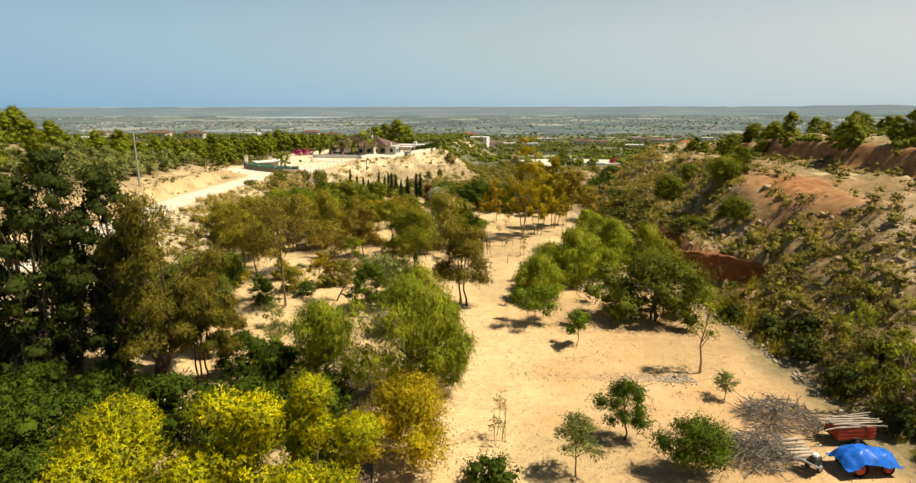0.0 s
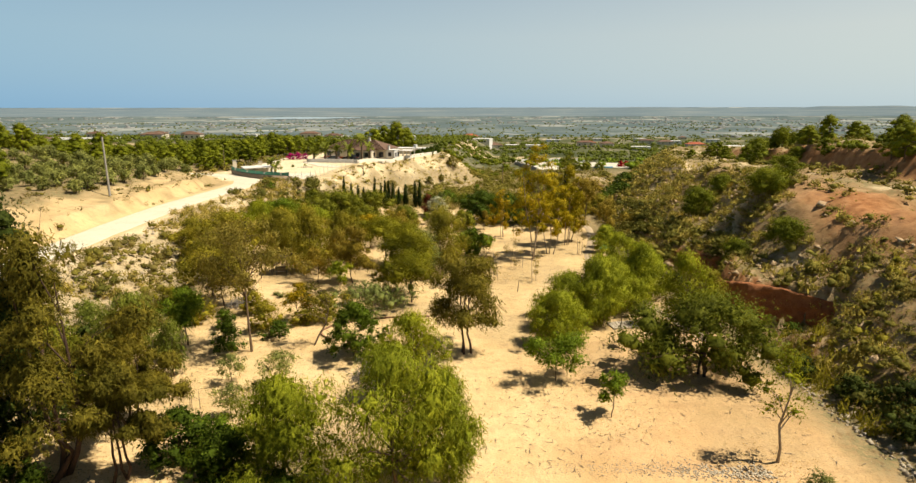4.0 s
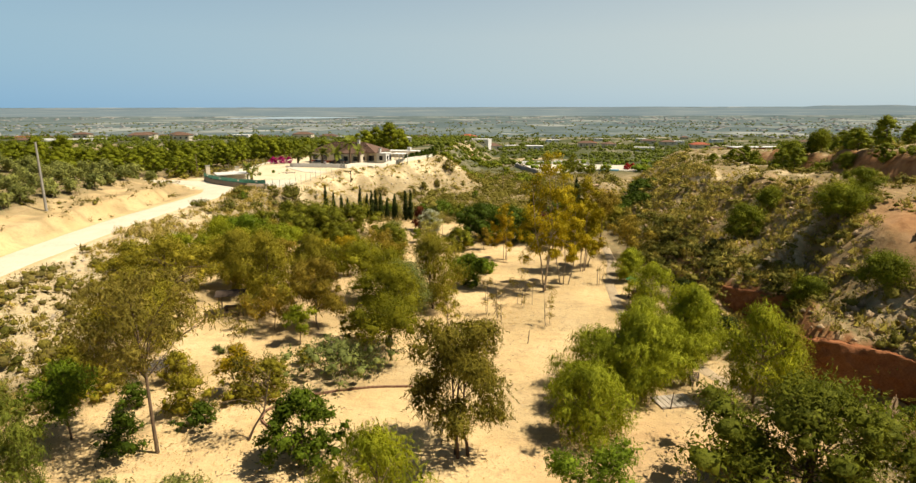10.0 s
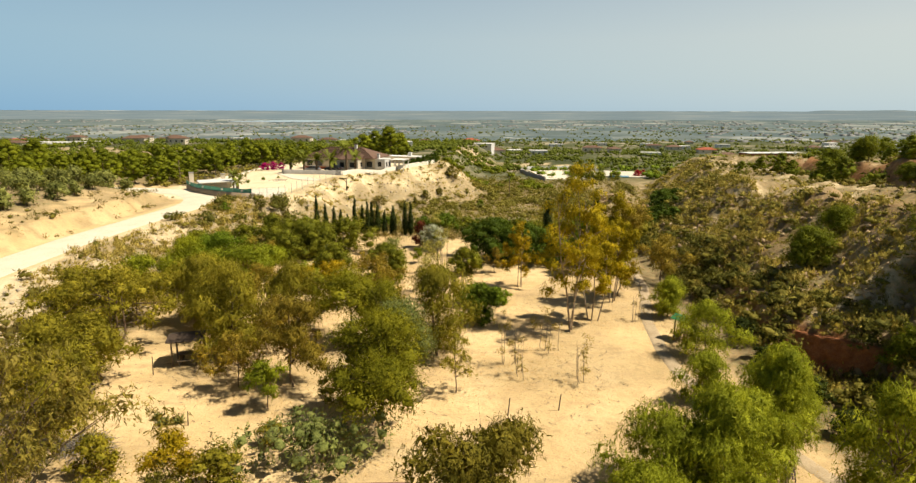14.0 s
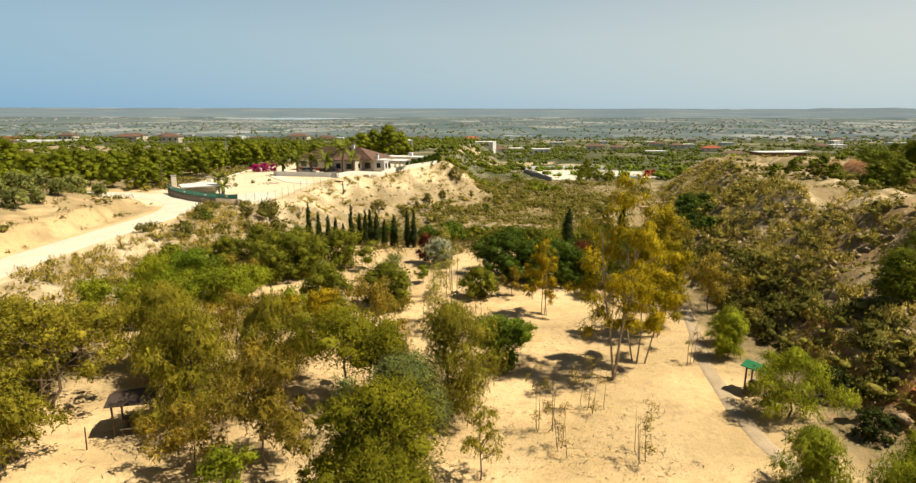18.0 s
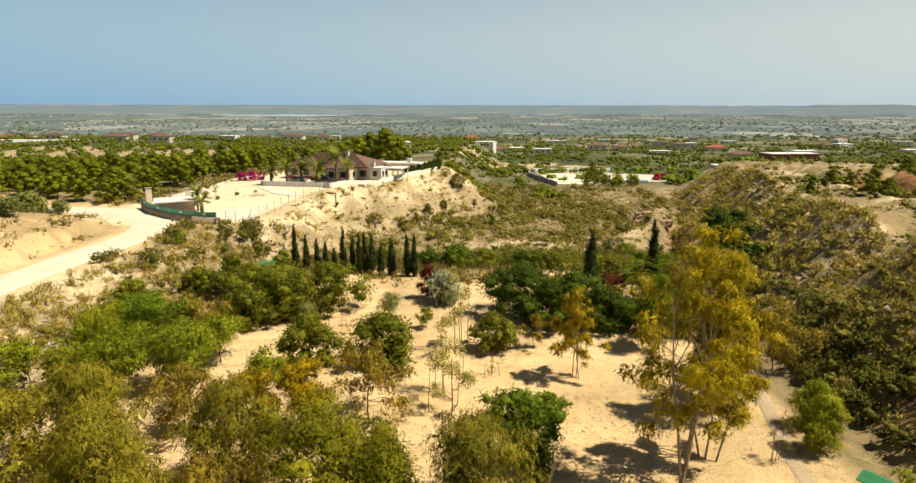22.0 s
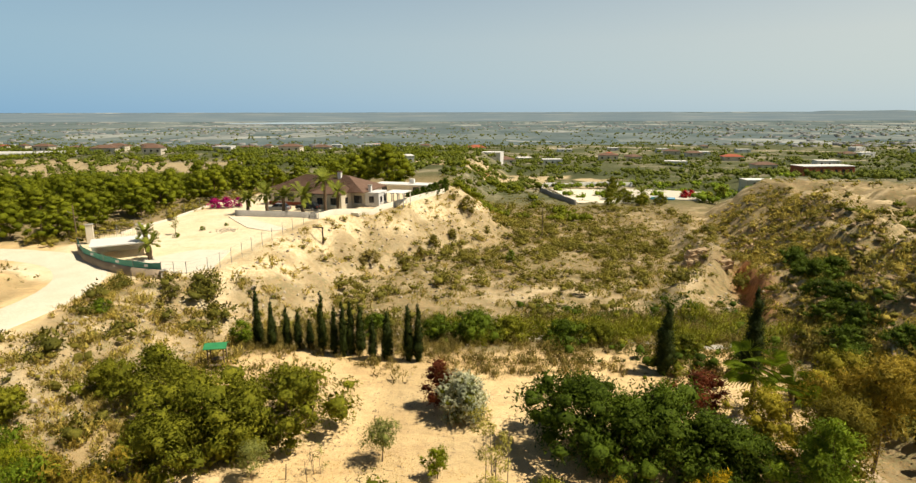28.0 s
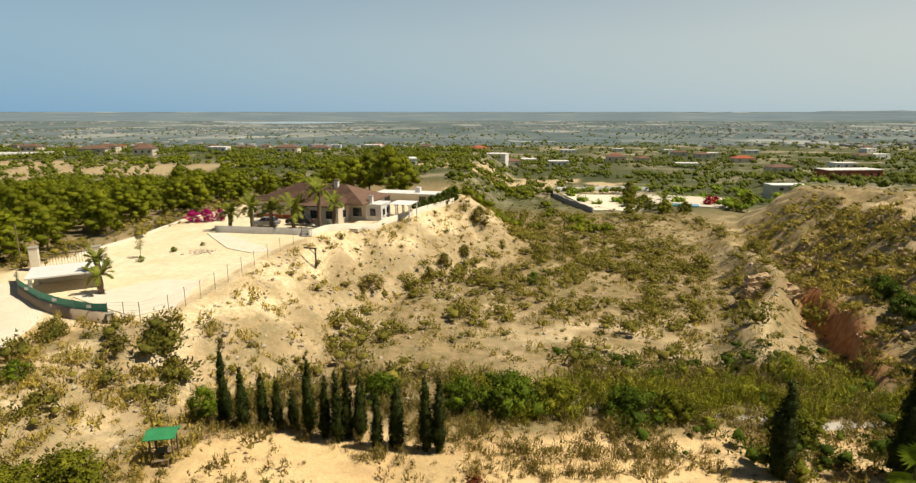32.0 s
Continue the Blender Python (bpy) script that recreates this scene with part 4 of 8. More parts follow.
def tree(name, label, x, y, h, w, form, leaf, bark, seed, category="tree", group="", amount=1.0, bloom=None, lean=0.0):
    rng = np.random.default_rng(seed)
    n, low, high, size, per, long, wide, droop, trunk, fork, stems = FORMS[form]
    root = thing(name, pose(x, y, float(land(x, y)) - 0.03, 0, 0, 0), label, category, group)
    if form in ("thick", "bush", "dome", "umbrella", "small", "wide", "mass", "weep", "spread"):
        blobs = domed(rng, int(n * 1.9), h, w * 1.05, low, high, size * 0.72)
    else:
        blobs = clumps(rng, int(n * 1.7), h * 0.97, w * 0.96, low, high, size * 0.86)
    lines = frame_of_tree(rng, h, blobs[::2], max(0.03, trunk * h * 0.55), fork, stems, lean)
    for line in lines:
        if line[0][0].z < 0:
            part("trunk", tubes([line], 7), M[bark], root)
    tagged(part("branching", tubes([l for l in lines if l[0][0].z >= 0], 4), M[bark], root), kind="stuff")
    fine = form in ("spread", "round", "airy", "parasol", "weep", "tall", "dome", "umbrella", "column")
    grow = min(max((w * h) / 22, 0.6), 1.5) ** 0.25
    count = int(min(max(3.4 * per * w * h * amount / grow ** 2, 300), 26000 if form in ("spread", "column", "dome", "umbrella", "weep", "tall") else 18000))
    flat = rng.uniform(0.62, 0.85)
    crown = leaves(rng, blobs, count, (0.66 if fine else 0.48) * long * grow, (0.38 if fine else 0.46) * wide * grow, droop, 0.5, flat, FILL[form])
    if CORE[form]:
        crown = joined(crown, cores(rng, [b for b in blobs if b[3] > 0.15], CORE[form], flat))
    v, f, soft = crown
    v[:, 2] = np.maximum(v[:, 2], 0.05)
    part("crown", mesh_of("crown", v, f, soft), LEAF[leaf], root)
    if bloom:
        some = [b for b in blobs if rng.random() < (1.1 if bloom == "white" else 0.72)]
        v, f, soft = leaves(rng, some, int(count * (1.5 if bloom == "white" else 2.0)), 0.16 if bloom == "white" else 0.14, 0.07 if bloom == "white" else 0.028, 0.0, 0.7, 0.85, 0.0)
        part("blossom", mesh_of("blossom", v, f, soft), LEAF[bloom], root, "open blossom over the crown")
    return root


def grove(rows, name, label, form, leaf, bark, group, **more):
    for x, y, h, w in rows:
        tree(name, label, x, y, h, w, form, leaf, bark, int(abs(x * 131 + y * 17)), group=group, **more)


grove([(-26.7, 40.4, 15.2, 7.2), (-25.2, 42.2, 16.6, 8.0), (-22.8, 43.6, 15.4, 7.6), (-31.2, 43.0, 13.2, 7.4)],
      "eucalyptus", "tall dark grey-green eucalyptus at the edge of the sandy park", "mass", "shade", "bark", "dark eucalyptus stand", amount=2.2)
grove([(-19.4, 41.4, 14.0, 8.8), (-15.8, 41.0, 7.2, 5.6), (-17.4, 45.5, 8.0, 5.6), (2.4, 56.8, 8.6, 8.2)],
      "eucalyptus", "bronze-leaved eucalyptus with several dark stems in dry sand", "tall", "brown", "dark_bark", "bronze eucalyptus", amount=2.4)
grove([(-23.0, 56.2, 5.6, 5.8), (-18.9, 53.4, 4.4, 3.2), (-27.0, 57.5, 4.6, 6.0)],
      "pepper_tree", "grey-green weeping pepper tree on a slim stem", "weep", "sage", "bark", "grey pepper trees", amount=0.8)
grove([(10.2, 58.5, 4.9, 5.6), (14.7, 64.1, 6.4, 6.0),
       (19.9, 68.2, 6.9, 5.8), (23.6, 93.8, 3.4, 3.6), (22.0, 82.0, 4.8, 5.0)],
      "pepper_tree", "weeping pepper tree with feathery bright green foliage", "weep", "pepper", "bark", "pepper trees", amount=1.5)
grove([(-7.2, 40.3, 6.3, 7.0), (-1.5, 38.9, 8.8, 8.4), (1.0, 40.4, 6.4, 5.4)],
      "pepper_tree", "dense weeping pepper tree with fresh green foliage beside the path", "weep", "pepper", "bark", "pepper trees", amount=2.4)
grove([(-1.3, 49.6, 6.4, 6.2), (-27.8, 101.8, 6.0, 7.3), (-29.6, 108.0, 4.6, 6.4), (-27.6, 111.0, 3.8, 5.4)],
      "acacia", "yellow-green acacia with hanging twigs in the park", "weep", "yellowgreen", "bark", "yellow-green acacias")
grove([(-11.7, 23.6, 8.2, 7.2), (-7.2, 24.1, 8.7, 5.8), (-4.4, 24.9, 8.6, 4.6)],
      "flowering_acacia", "acacia covered in lemon yellow blossom", "round", "yellowgreen", "bark", "blossoming acacias", amount=1.5, bloom="blossom")
grove([(-0.9, 31.3, 5.2, 7.0)], "amber_tree", "dense rounded tree with amber and olive leaves beside the path", "dome", "gold", "bark", "amber trees", amount=1.3)
grove([(-10.0, 94.3, 5.2, 4.2), (-13.6, 93.6, 4.8, 4.4), (19.6, 97.7, 5.2, 4.6)],
      "amber_tree", "small tree with amber and olive leaves on sand", "round", "orange", "bark", "amber trees", amount=1.6)
grove([(9.3, 101.7, 7.8, 3.8)], "golden_eucalyptus", "slender young eucalyptus turning golden yellow", "column", "orange", "pale_bark", "golden eucalyptus", amount=1.9)
grove([(12.5, 87.9, 15.6, 7.2), (18.4, 95.6, 12.0, 5.6), (15.0, 90.6, 11.5, 4.6)],
      "golden_eucalyptus", "tall airy eucalyptus with pale stems and golden foliage", "column", "gold", "pale_bark", "golden eucalyptus", amount=2.6)
grove([(-14.7, 57.7, 11.6, 9.4)], "acacia", "tall feathery grey-olive acacia with bare leaning limbs", "parasol", "plume", "bark", "olive acacias", amount=0.85)
grove([(-15.6, 81.8, 8.3, 7.4), (-21.2, 90.2, 6.8, 7.0), (-19.0, 87.0, 6.2, 6.4), (-12.6, 88.5, 6.4, 6.0)],
      "acacia", "dull olive acacia with an open dark trunk", "weep", "acacia", "bark", "olive acacias", amount=1.5)
grove([(0.5, 82.4, 7.8, 7.6)], "acacia", "weeping olive-green acacia with long hanging twigs", "weep", "acacia", "bark", "olive acacias", amount=2.6)
grove([(-9.6, 76.9, 7.1, 6.6)], "acacia", "open yellowish acacia with thin brown twigs", "airy", "reddish", "bark", "olive acacias", amount=1.8)
grove([(1.9, 75.8, 4.6, 3.2)], "acacia", "slender young acacia with hanging pale leaves", "airy", "acacia", "bark", "olive acacias", amount=0.7)
grove([(4.4, 89.8, 4.0, 4.2)], "carob_tree", "dense deep green carob standing behind the weeping acacia", "thick", "deep", "bark", "deep green carobs")
grove([(4.2, 94.8, 2.6, 5.2), (6.4, 95.8, 1.8, 3.4)], "carob_tree", "low mid-green bush in the sand", "thick", "green", "bark", "green park trees")
grove([(-26.2, 84.1, 7.4, 9.8), (-31.0, 86.3, 5.2, 7.6), (-24.0, 78.0, 5.4, 6.0)],
      "acacia", "broad dark acacia shading the picnic shelter", "wide", "acacia", "bark", "dark spreading acacias")
grove([(-2.6, 70.0, 5.4, 7.2), (-3.0, 72.8, 7.5, 6.8)], "she_oak", "she-oak with rounded domes of fine olive needles", "umbrella", "needle", "dark_bark", "she-oaks", amount=1.8)
grove([(-7.0, 85.3, 6.5, 8.4), (-3.8, 84.2, 5.6, 5.6)],
      "she_oak", "she-oak with flat-topped domes of fine olive needles", "umbrella", "needle", "dark_bark", "she-oaks", amount=1.7)
grove([(-2.5, 78.9, 6.0, 6.4)], "silver_acacia", "silver-blue acacia with a rounded crown", "dome", "silver", "bark", "silver acacias", amount=1.5)
grove([(-6.3, 67.4, 2.9, 8.4)], "grey_shrub", "low spreading silvery shrub with bare twigs", "wide", "silver", "pale_bark", "silver acacias", amount=0.8)
grove([(-20.5, 59.2, 5.2, 5.4), (-25.4, 105.7, 6.0, 7.0), (8.8, 52.0, 3.8, 5.2), (11.5, 47.0, 3.3, 2.4), (-11.3, 42.6, 2.8, 3.4),
       (-28.9, 110.2, 4.7, 6.6), (18.0, 107.0, 7.0, 4.8)],
      "carob_sapling", "leafy mid-green tree growing in sandy soil", "round", "green", "bark", "green park trees", amount=1.1)
grove([(-10.5, 73.7, 3.8, 3.1), (-25.7, 102.7, 4.6, 6.0), (-19.6, 105.2, 4.4, 5.8), (-2.5, 112.5, 2.2, 2.1), (-14.5, 99.0, 3.6, 4.6)],
      "young_tree", "young tree with fresh bright green leaves", "round", "vivid", "bark", "fresh green trees")
grove([(-14.2, 51.9, 2.4, 2.5), (-10.8, 51.7, 2.8, 3.2), (-12.5, 47.3, 2.5, 2.4), (7.7, 30.2, 3.7, 3.0), (19.2, 38.1, 2.0, 2.0), (-6.2, 114.3, 3.1, 3.2), (-14.1, 112.6, 2.7, 2.8)],
      "olive_tree", "small grey-green olive tree with a slim trunk", "small", "olive", "bark", "young olive trees", amount=1.8)
grove([(13.8, 30.0, 3.4, 4.6)], "evergreen_shrub", "dense dark green shrub beside the brushwood", "dome", "deep", "bark", "evergreen shrubs", amount=1.2)
grove([(11.2, 33.5, 3.9, 3.5)], "olive_tree", "dark olive tree with a dense rounded crown", "dome", "deep", "dark_bark", "young olive trees", amount=0.8)
grove([(-6.1, 56.4, 4.7, 5.0)], "carob_tree", "dense deep green carob standing beside the kerbed sand bed", "thick", "deep", "bark", "deep green carobs")
grove([(-16.5, 57.7, 2.8, 3.4), (-13.4, 60.6, 1.7, 2.7), (3.4, 29.7, 1.6, 3.6), (-18.8, 62.8, 2.0, 2.6)],
      "mastic_shrub", "low dark green mastic shrub on sand", "bush", "carob", "bark", "mastic shrubs")
grove([(-15.0, 62.3, 2.8, 3.8), (-11.8, 63.6, 1.7, 3.0), (19.2, 115.3, 4.7, 5.6), (-17.5, 66.5, 2.6, 3.4)],
      "broom_shrub", "brownish olive broom shrub", "bush", "acacia", "bark", "broom shrubs")
grove([(-10.0, 58.8, 5.7, 3.4)], "leaning_tree", "small leaning tree with tufts of brown-green leaves", "small", "brown", "bark", "leaning trees", amount=0.45, lean=0.5)
grove([(-20.8, 32.1, 4.0, 7.4), (-14.6, 33.7, 4.5, 6.6), (-10.2, 33.5, 4.2, 6.5), (-17.4, 30.7, 4.0, 6.5), (-6.4, 34.8, 3.6, 4.4), (-6.8, 38.1, 2.2, 4.6), (-24.5, 33.5, 4.2, 6.0), (-20.5, 36.8, 3.0, 5.0)],
      "carob_tree", "low wide carob with leathery dark leaves", "thick", "carob", "bark", "carob thicket")
grove([(7.0, 115.2, 5.8, 9.6), (11.8, 114.0, 5.2, 10.2), (16.2, 112.4, 3.2, 6.6), (9.4, 113.4, 4.8, 7.4), (14.4, 112.2, 4.2, 6.8)],
      "carob_tree", "broad deep green carob tree casting hard shade", "thick", "carob", "bark", "deep green carobs")
grove([(-18.4, 116.0, 5.8, 10.2), (-13.0, 117.6, 5.4, 10.0), (-29.2, 124.2, 3.2, 5.4), (-11.7, 103.6, 4.8, 6.0), (-6.0, 104.3, 4.7, 6.8), (3.4, 107.2, 3.5, 5.2), (-21.5, 119.5, 4.8, 5.5)],
      "carob_tree", "rounded carob tree with dull green leathery leaves", "thick", "carobolive", "bark", "rounded carobs")
grove([(22.1, 62.6, 7.0, 6.0)], "acacia", "brownish acacia leaning over the foot of the cliff", "weep", "yellowgreen", "bark", "yellow-green acacias", amount=0.8)
grove([(19.6, 53.0, 6.4, 12.0)], "spreading_tree", "broad spreading tree with a dark domed crown", "spread", "soft", "dark_bark", "spreading trees", amount=1.5)
grove([(19.4, 42.1, 6.8, 3.8)], "thin_tree", "thin pale-stemmed tree with sparse yellowish leaves", "small", "yellowgreen", "pale_bark", "thin trees", amount=0.4)
grove([(-2.6, 121.4, 4.2, 3.6), (17.5, 121.1, 3.2, 5.2)], "smoke_bush", "wine red leafy shrub at the park edge", "bush", "red", "bark", "red shrubs")
grove([(-0.6, 119.6, 3.7, 4.0)], "oleander", "rounded oleander smothered in white flowers", "bush", "carobolive", "bark", "oleanders", bloom="white")
grove([(-1.0, 99.3, 5.9, 3.8), (-0.3, 96.3, 5.8, 4.2), (0.2, 107.4, 8.0, 4.2)], "wispy_shrub", "tall wispy pale grey-green shrub", "sprig", "wisp", "dry_twig", "wispy shrubs", amount=1.3)
grove([(-6.0, 95.6, 5.6, 6.6), (-12.6, 84.6, 4.6, 7.0), (26.1, 102.9, 6.1, 6.8), (7.1, 107.5, 3.5, 2.8)],
      "rusty_acacia", "thin-leaved acacia with a rusty brown tint", "airy", "reddish", "bark", "rusty acacias", amount=1.2)
grove([(21.0, 110.4, 6.4, 5.8)], "amber_tree", "dark bronze-leaved tree beside the fan palms", "dome", "brown", "dark_bark", "amber trees")
grove([(24.8, 112.4, 8.6, 7.6)], "amber_tree", "amber-leaved tree beside the fan palms", "round", "reddish", "bark", "amber trees", amount=1.5)
grove([(5.7, 80.3, 4.7, 2.2), (6.5, 78.3, 3.3, 2.2), (9.3, 83.0, 4.1, 3.2), (11.2, 77.3, 3.9, 2.4), (19.4, 90.4, 3.5, 1.5), (4.1, 33.6, 3.3, 2.2), (3.0, 102.4, 1.8, 1.8)],
      "sapling", "almost bare thin sapling standing in open sand", "sprig", "reddish", "dry_twig", "bare saplings", amount=0.6)
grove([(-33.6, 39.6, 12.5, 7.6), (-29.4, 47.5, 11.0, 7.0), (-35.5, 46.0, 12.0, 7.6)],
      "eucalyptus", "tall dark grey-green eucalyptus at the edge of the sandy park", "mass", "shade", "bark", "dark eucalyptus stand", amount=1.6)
grove([(-29.2, 38.0, 3.2, 6.0), (-25.2, 38.0, 3.2, 5.4), (-33.0, 36.5, 3.4, 6.4), (-21.0, 39.6, 2.8, 4.6), (-10.6, 40.8, 3.3, 4.4), (-13.6, 42.7, 3.4, 4.5), (-28.5, 30.5, 4.0, 6.5), (-26.0, 27.0, 4.2, 6.0), (-16.4, 25.6, 5.0, 6.0), (-20.6, 26.4, 4.6, 6.0)],
      "carob_tree", "dark carob undergrowth below the eucalyptus", "thick", "carob", "bark", "carob thicket")
grove([(-23.4, 49.4, 4.6, 6.2), (-27.0, 52.0, 5.0, 7.0)],
      "carob_tree", "rounded carob tree with dull green leathery leaves", "thick", "carobolive", "bark", "rounded carobs")
grove([(12.6, 64.8, 4.6, 6.4), (17.2, 66.0, 5.2, 5.4), (21.6, 71.0, 5.2, 5.6), (18.8, 74.4, 3.6, 4.2), (22.5, 91.2, 3.8, 3.4), (10.4, 61.8, 3.4, 5.6)],
      "pepper_tree", "weeping pepper tree with feathery bright green foliage", "weep", "pepper", "bark", "pepper trees", amount=1.9)
grove([(-20.8, 68.4, 6.4, 7.2), (-23.6, 72.4, 7.4, 8.4), (-27.4, 89.6, 5.6, 8.8), (-33.0, 91.0, 5.0, 7.4)],
      "acacia", "dull olive acacia with an open dark trunk", "round", "acacia", "bark", "olive acacias", amount=1.4)
grove([(-13.6, 77.0, 4.4, 4.8), (-23.0, 108.2, 4.6, 6.6), (-17.2, 94.0, 4.8, 6.4)],
      "rusty_acacia", "thin-leaved acacia with a rusty brown tint", "airy", "reddish", "bark", "rusty acacias", amount=1.4)
grove([(-12.6, 64.6, 3.9, 3.4)], "amber_tree", "small tree with amber and olive leaves on sand", "round", "orange", "bark", "amber trees")
grove([(-24.4, 122.6, 5.0, 6.6)], "carob_tree", "rounded carob tree half hiding the green shelter", "thick", "carobolive", "bark", "rounded carobs")
grove([(-20.4, 99.4, 5.6, 8.2), (-24.4, 98.6, 5.0, 6.6), (-31.4, 99.5, 4.6, 6.4)], "young_tree", "young tree with fresh bright green leaves", "round", "vivid", "bark", "fresh green trees")
grove([(-15.8, 116.4, 4.8, 7.4), (-19.8, 113.4, 4.0, 6.4), (-33.8, 118.8, 2.6, 4.6)],
      "carob_tree", "rounded carob tree with dull green leathery leaves", "thick", "carobolive", "bark", "rounded carobs")
grove([(-10.2, 64.6, 3.0, 4.0), (-5.6, 73.8, 3.2, 3.6), (-22.4, 64.5, 2.6, 4.4), (-25.5, 67.5, 2.8, 4.6), (24.4, 116.2, 4.6, 4.4), (26.4, 121.2, 3.2, 5.4), (30.0, 122.6, 2.8, 5.6), (25.2, 64.4, 5.2, 4.4), (-9.0, 69.5, 1.6, 2.6)],
      "broom_shrub", "brownish olive broom shrub", "bush", "acacia", "bark", "broom shrubs")
grove([(28.8, 35.6, 5.0, 4.6), (31.0, 33.4, 5.4, 5.0), (29.6, 40.4, 4.0, 4.0), (32.4, 38.0, 5.0, 5.0), (30.5, 30.0, 5.0, 4.6)],
      "wattle", "slender yellow-green wattle at the foot of the slope", "airy", "yellowgreen", "pale_bark", "wattles", amount=0.45)
# Slope-foot shrubs: the deep shadow there is put into their blackish leaves.
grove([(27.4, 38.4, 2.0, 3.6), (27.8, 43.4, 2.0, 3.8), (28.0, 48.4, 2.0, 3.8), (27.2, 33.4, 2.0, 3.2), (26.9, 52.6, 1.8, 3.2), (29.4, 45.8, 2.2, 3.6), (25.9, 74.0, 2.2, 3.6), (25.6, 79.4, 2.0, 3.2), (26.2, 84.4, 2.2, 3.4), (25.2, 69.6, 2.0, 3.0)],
      "mastic_shrub", "mastic shrub along the slope foot, leaves blackened as if shaded", "bush", "shade", "bark", "mastic shrubs")
grove([(-15.8, 48.8, 2.1, 0.9), (-10.0, 113.2, 2.3, 1.4)], "sapling", "spindly sapling with a few leaves", "sprig", "olive", "dry_twig", "bare saplings", amount=0.6)


def cypress(x, y, h, w, seed):
    rng = np.random.default_rng(seed)
    root = thing("cypress", pose(x, y, float(land(x, y)) - 0.03), "slim dark green cypress in a planted row", "cypress", "cypress row")
    part("trunk", tubes([[((0, 0, -0.1), 0.09), ((0.02, 0, h * 0.5), 0.06), ((0, 0, h * 0.95), 0.015)]], 5), M["bark"], root)
    n = 24
    blobs = []
    for i in range(n):
        f = i / (n - 1)
        r = w * 0.40 * min(1, 0.55 + 3 * f) * ((1 - f) ** 0.62 + 0.05) * (0.85 + 0.3 * rng.random())
        blobs.append((0.05 * w * rng.normal(), 0.05 * w * rng.normal(), h * (0.05 + 0.93 * f) - 0.04 * h * f, r))
    v, f, soft = joined(leaves(rng, blobs, int(1800 + 520 * w * h), 0.13, 0.055, -0.8, 0.5, 1.5, 0.1, 1), cores(rng, blobs, 0.75, 1.5))
    part("crown", mesh_of("crown", v, f, soft), LEAF["cypress"], root)


for x, y, h, w in [(-20.5, 134.3, 5.9, 1.1), (-18.9, 133.5, 4.6, 1.0), (-17.5, 133.6, 4.2, 0.9), (-16.4, 133.6, 3.6, 0.9), (-15.2, 133.4, 2.9, 0.8), (-13.9, 132.6, 5.7, 1.0),
                   (-12.6, 132.0, 4.6, 0.9), (-11.7, 131.4, 5.1, 1.0), (-11.0, 131.8, 5.2, 1.0), (-10.1, 131.7, 4.9, 1.1), (-8.8, 130.5, 3.9, 0.9), (-7.5, 130.7, 4.5, 1.3),
                   (-5.5, 130.1, 5.2, 1.1), (-4.6, 130.1, 5.3, 1.1), (17.0, 127.0, 6.3, 1.9), (24.2, 126.3, 7.7, 1.9)]:
    cypress(x, y, h * 1.12, w * 1.2, int(abs(x * 97 + h * 31)))


# ---- pines, olive grove, scrub ----
def pine_kind(seed, h, w, leafy=5200):
    rng = np.random.default_rng(seed)
    root = thing("pine_tree", pose(0, 0, -50), "aleppo pine with a lumpy olive green crown", "pine", "pine wood")
    blobs = domed(rng, 30, h, w * 1.05, 0.16, 0.95, 0.145)
    lines = frame_of_tree(rng, h, blobs[::3], 0.13, 0.4, 1)
    part("trunk", tubes(lines[:1], 6), M["bark"], root)
    tagged(part("branching", tubes(lines[1:], 3), M["bark"], root), kind="stuff")
    v, f, soft = joined(leaves(rng, blobs, leafy, 0.16, 0.062, -0.3, 0.7, 0.66, 0.05, 3), cores(rng, blobs, 0.72, 0.66))
    part("crown", mesh_of("crown", v, f, soft), LEAF["pine"], root)
    return root


PINES = [pine_kind(501 + k, 6.4, 6.2) for k in range(4)]
used = set()


def plant(kinds, x, y, scale, rng):
    k = int(rng.integers(len(kinds)))
    m = pose(x, y, float(land(x, y)) - 0.1, 0, 0, float(rng.random() * 360))
    if k not in used:
        used.add(k)
        kinds[k].matrix_basis = m
        return kinds[k]
    made = copy_thing(kinds[k], m)
    made.scale = (scale, scale, scale * (0.85 + 0.3 * float(rng.random())))
    return made


rng = np.random.default_rng(7)
for x, y, h, w in [(37.7, 79.2, 3.9, 5.6), (34.4, 89.6, 4.6, 5.4), (32.9, 75.0, 3.2, 4.6), (34.0, 68.0, 3.2, 4.8), (60.2, 111.4, 3.2, 4.0), (65.5, 134, 5.2, 6.6), (68.5, 131, 4.6, 5.6), (40.5, 80.8, 3.2, 4.6), (31.6, 72.6, 2.6, 3.8), (38.5, 92.0, 3.0, 4.4)]:
    tree("pine_tree", "low bushy aleppo pine with lime green needles on the slope", x, y, h, w, "dome", "pine", "bark", int(x * 31 + y), "pine", "slope pines", 1.3)


def wood_edge(y):
    """How far towards the villa the pine wood reaches."""
    return table(y, [60, 150, 160, 175, 200, 230, 260, 330, 420], [-92, -88, -59, -53.5, -49.5, -39, -28, -12, 10])


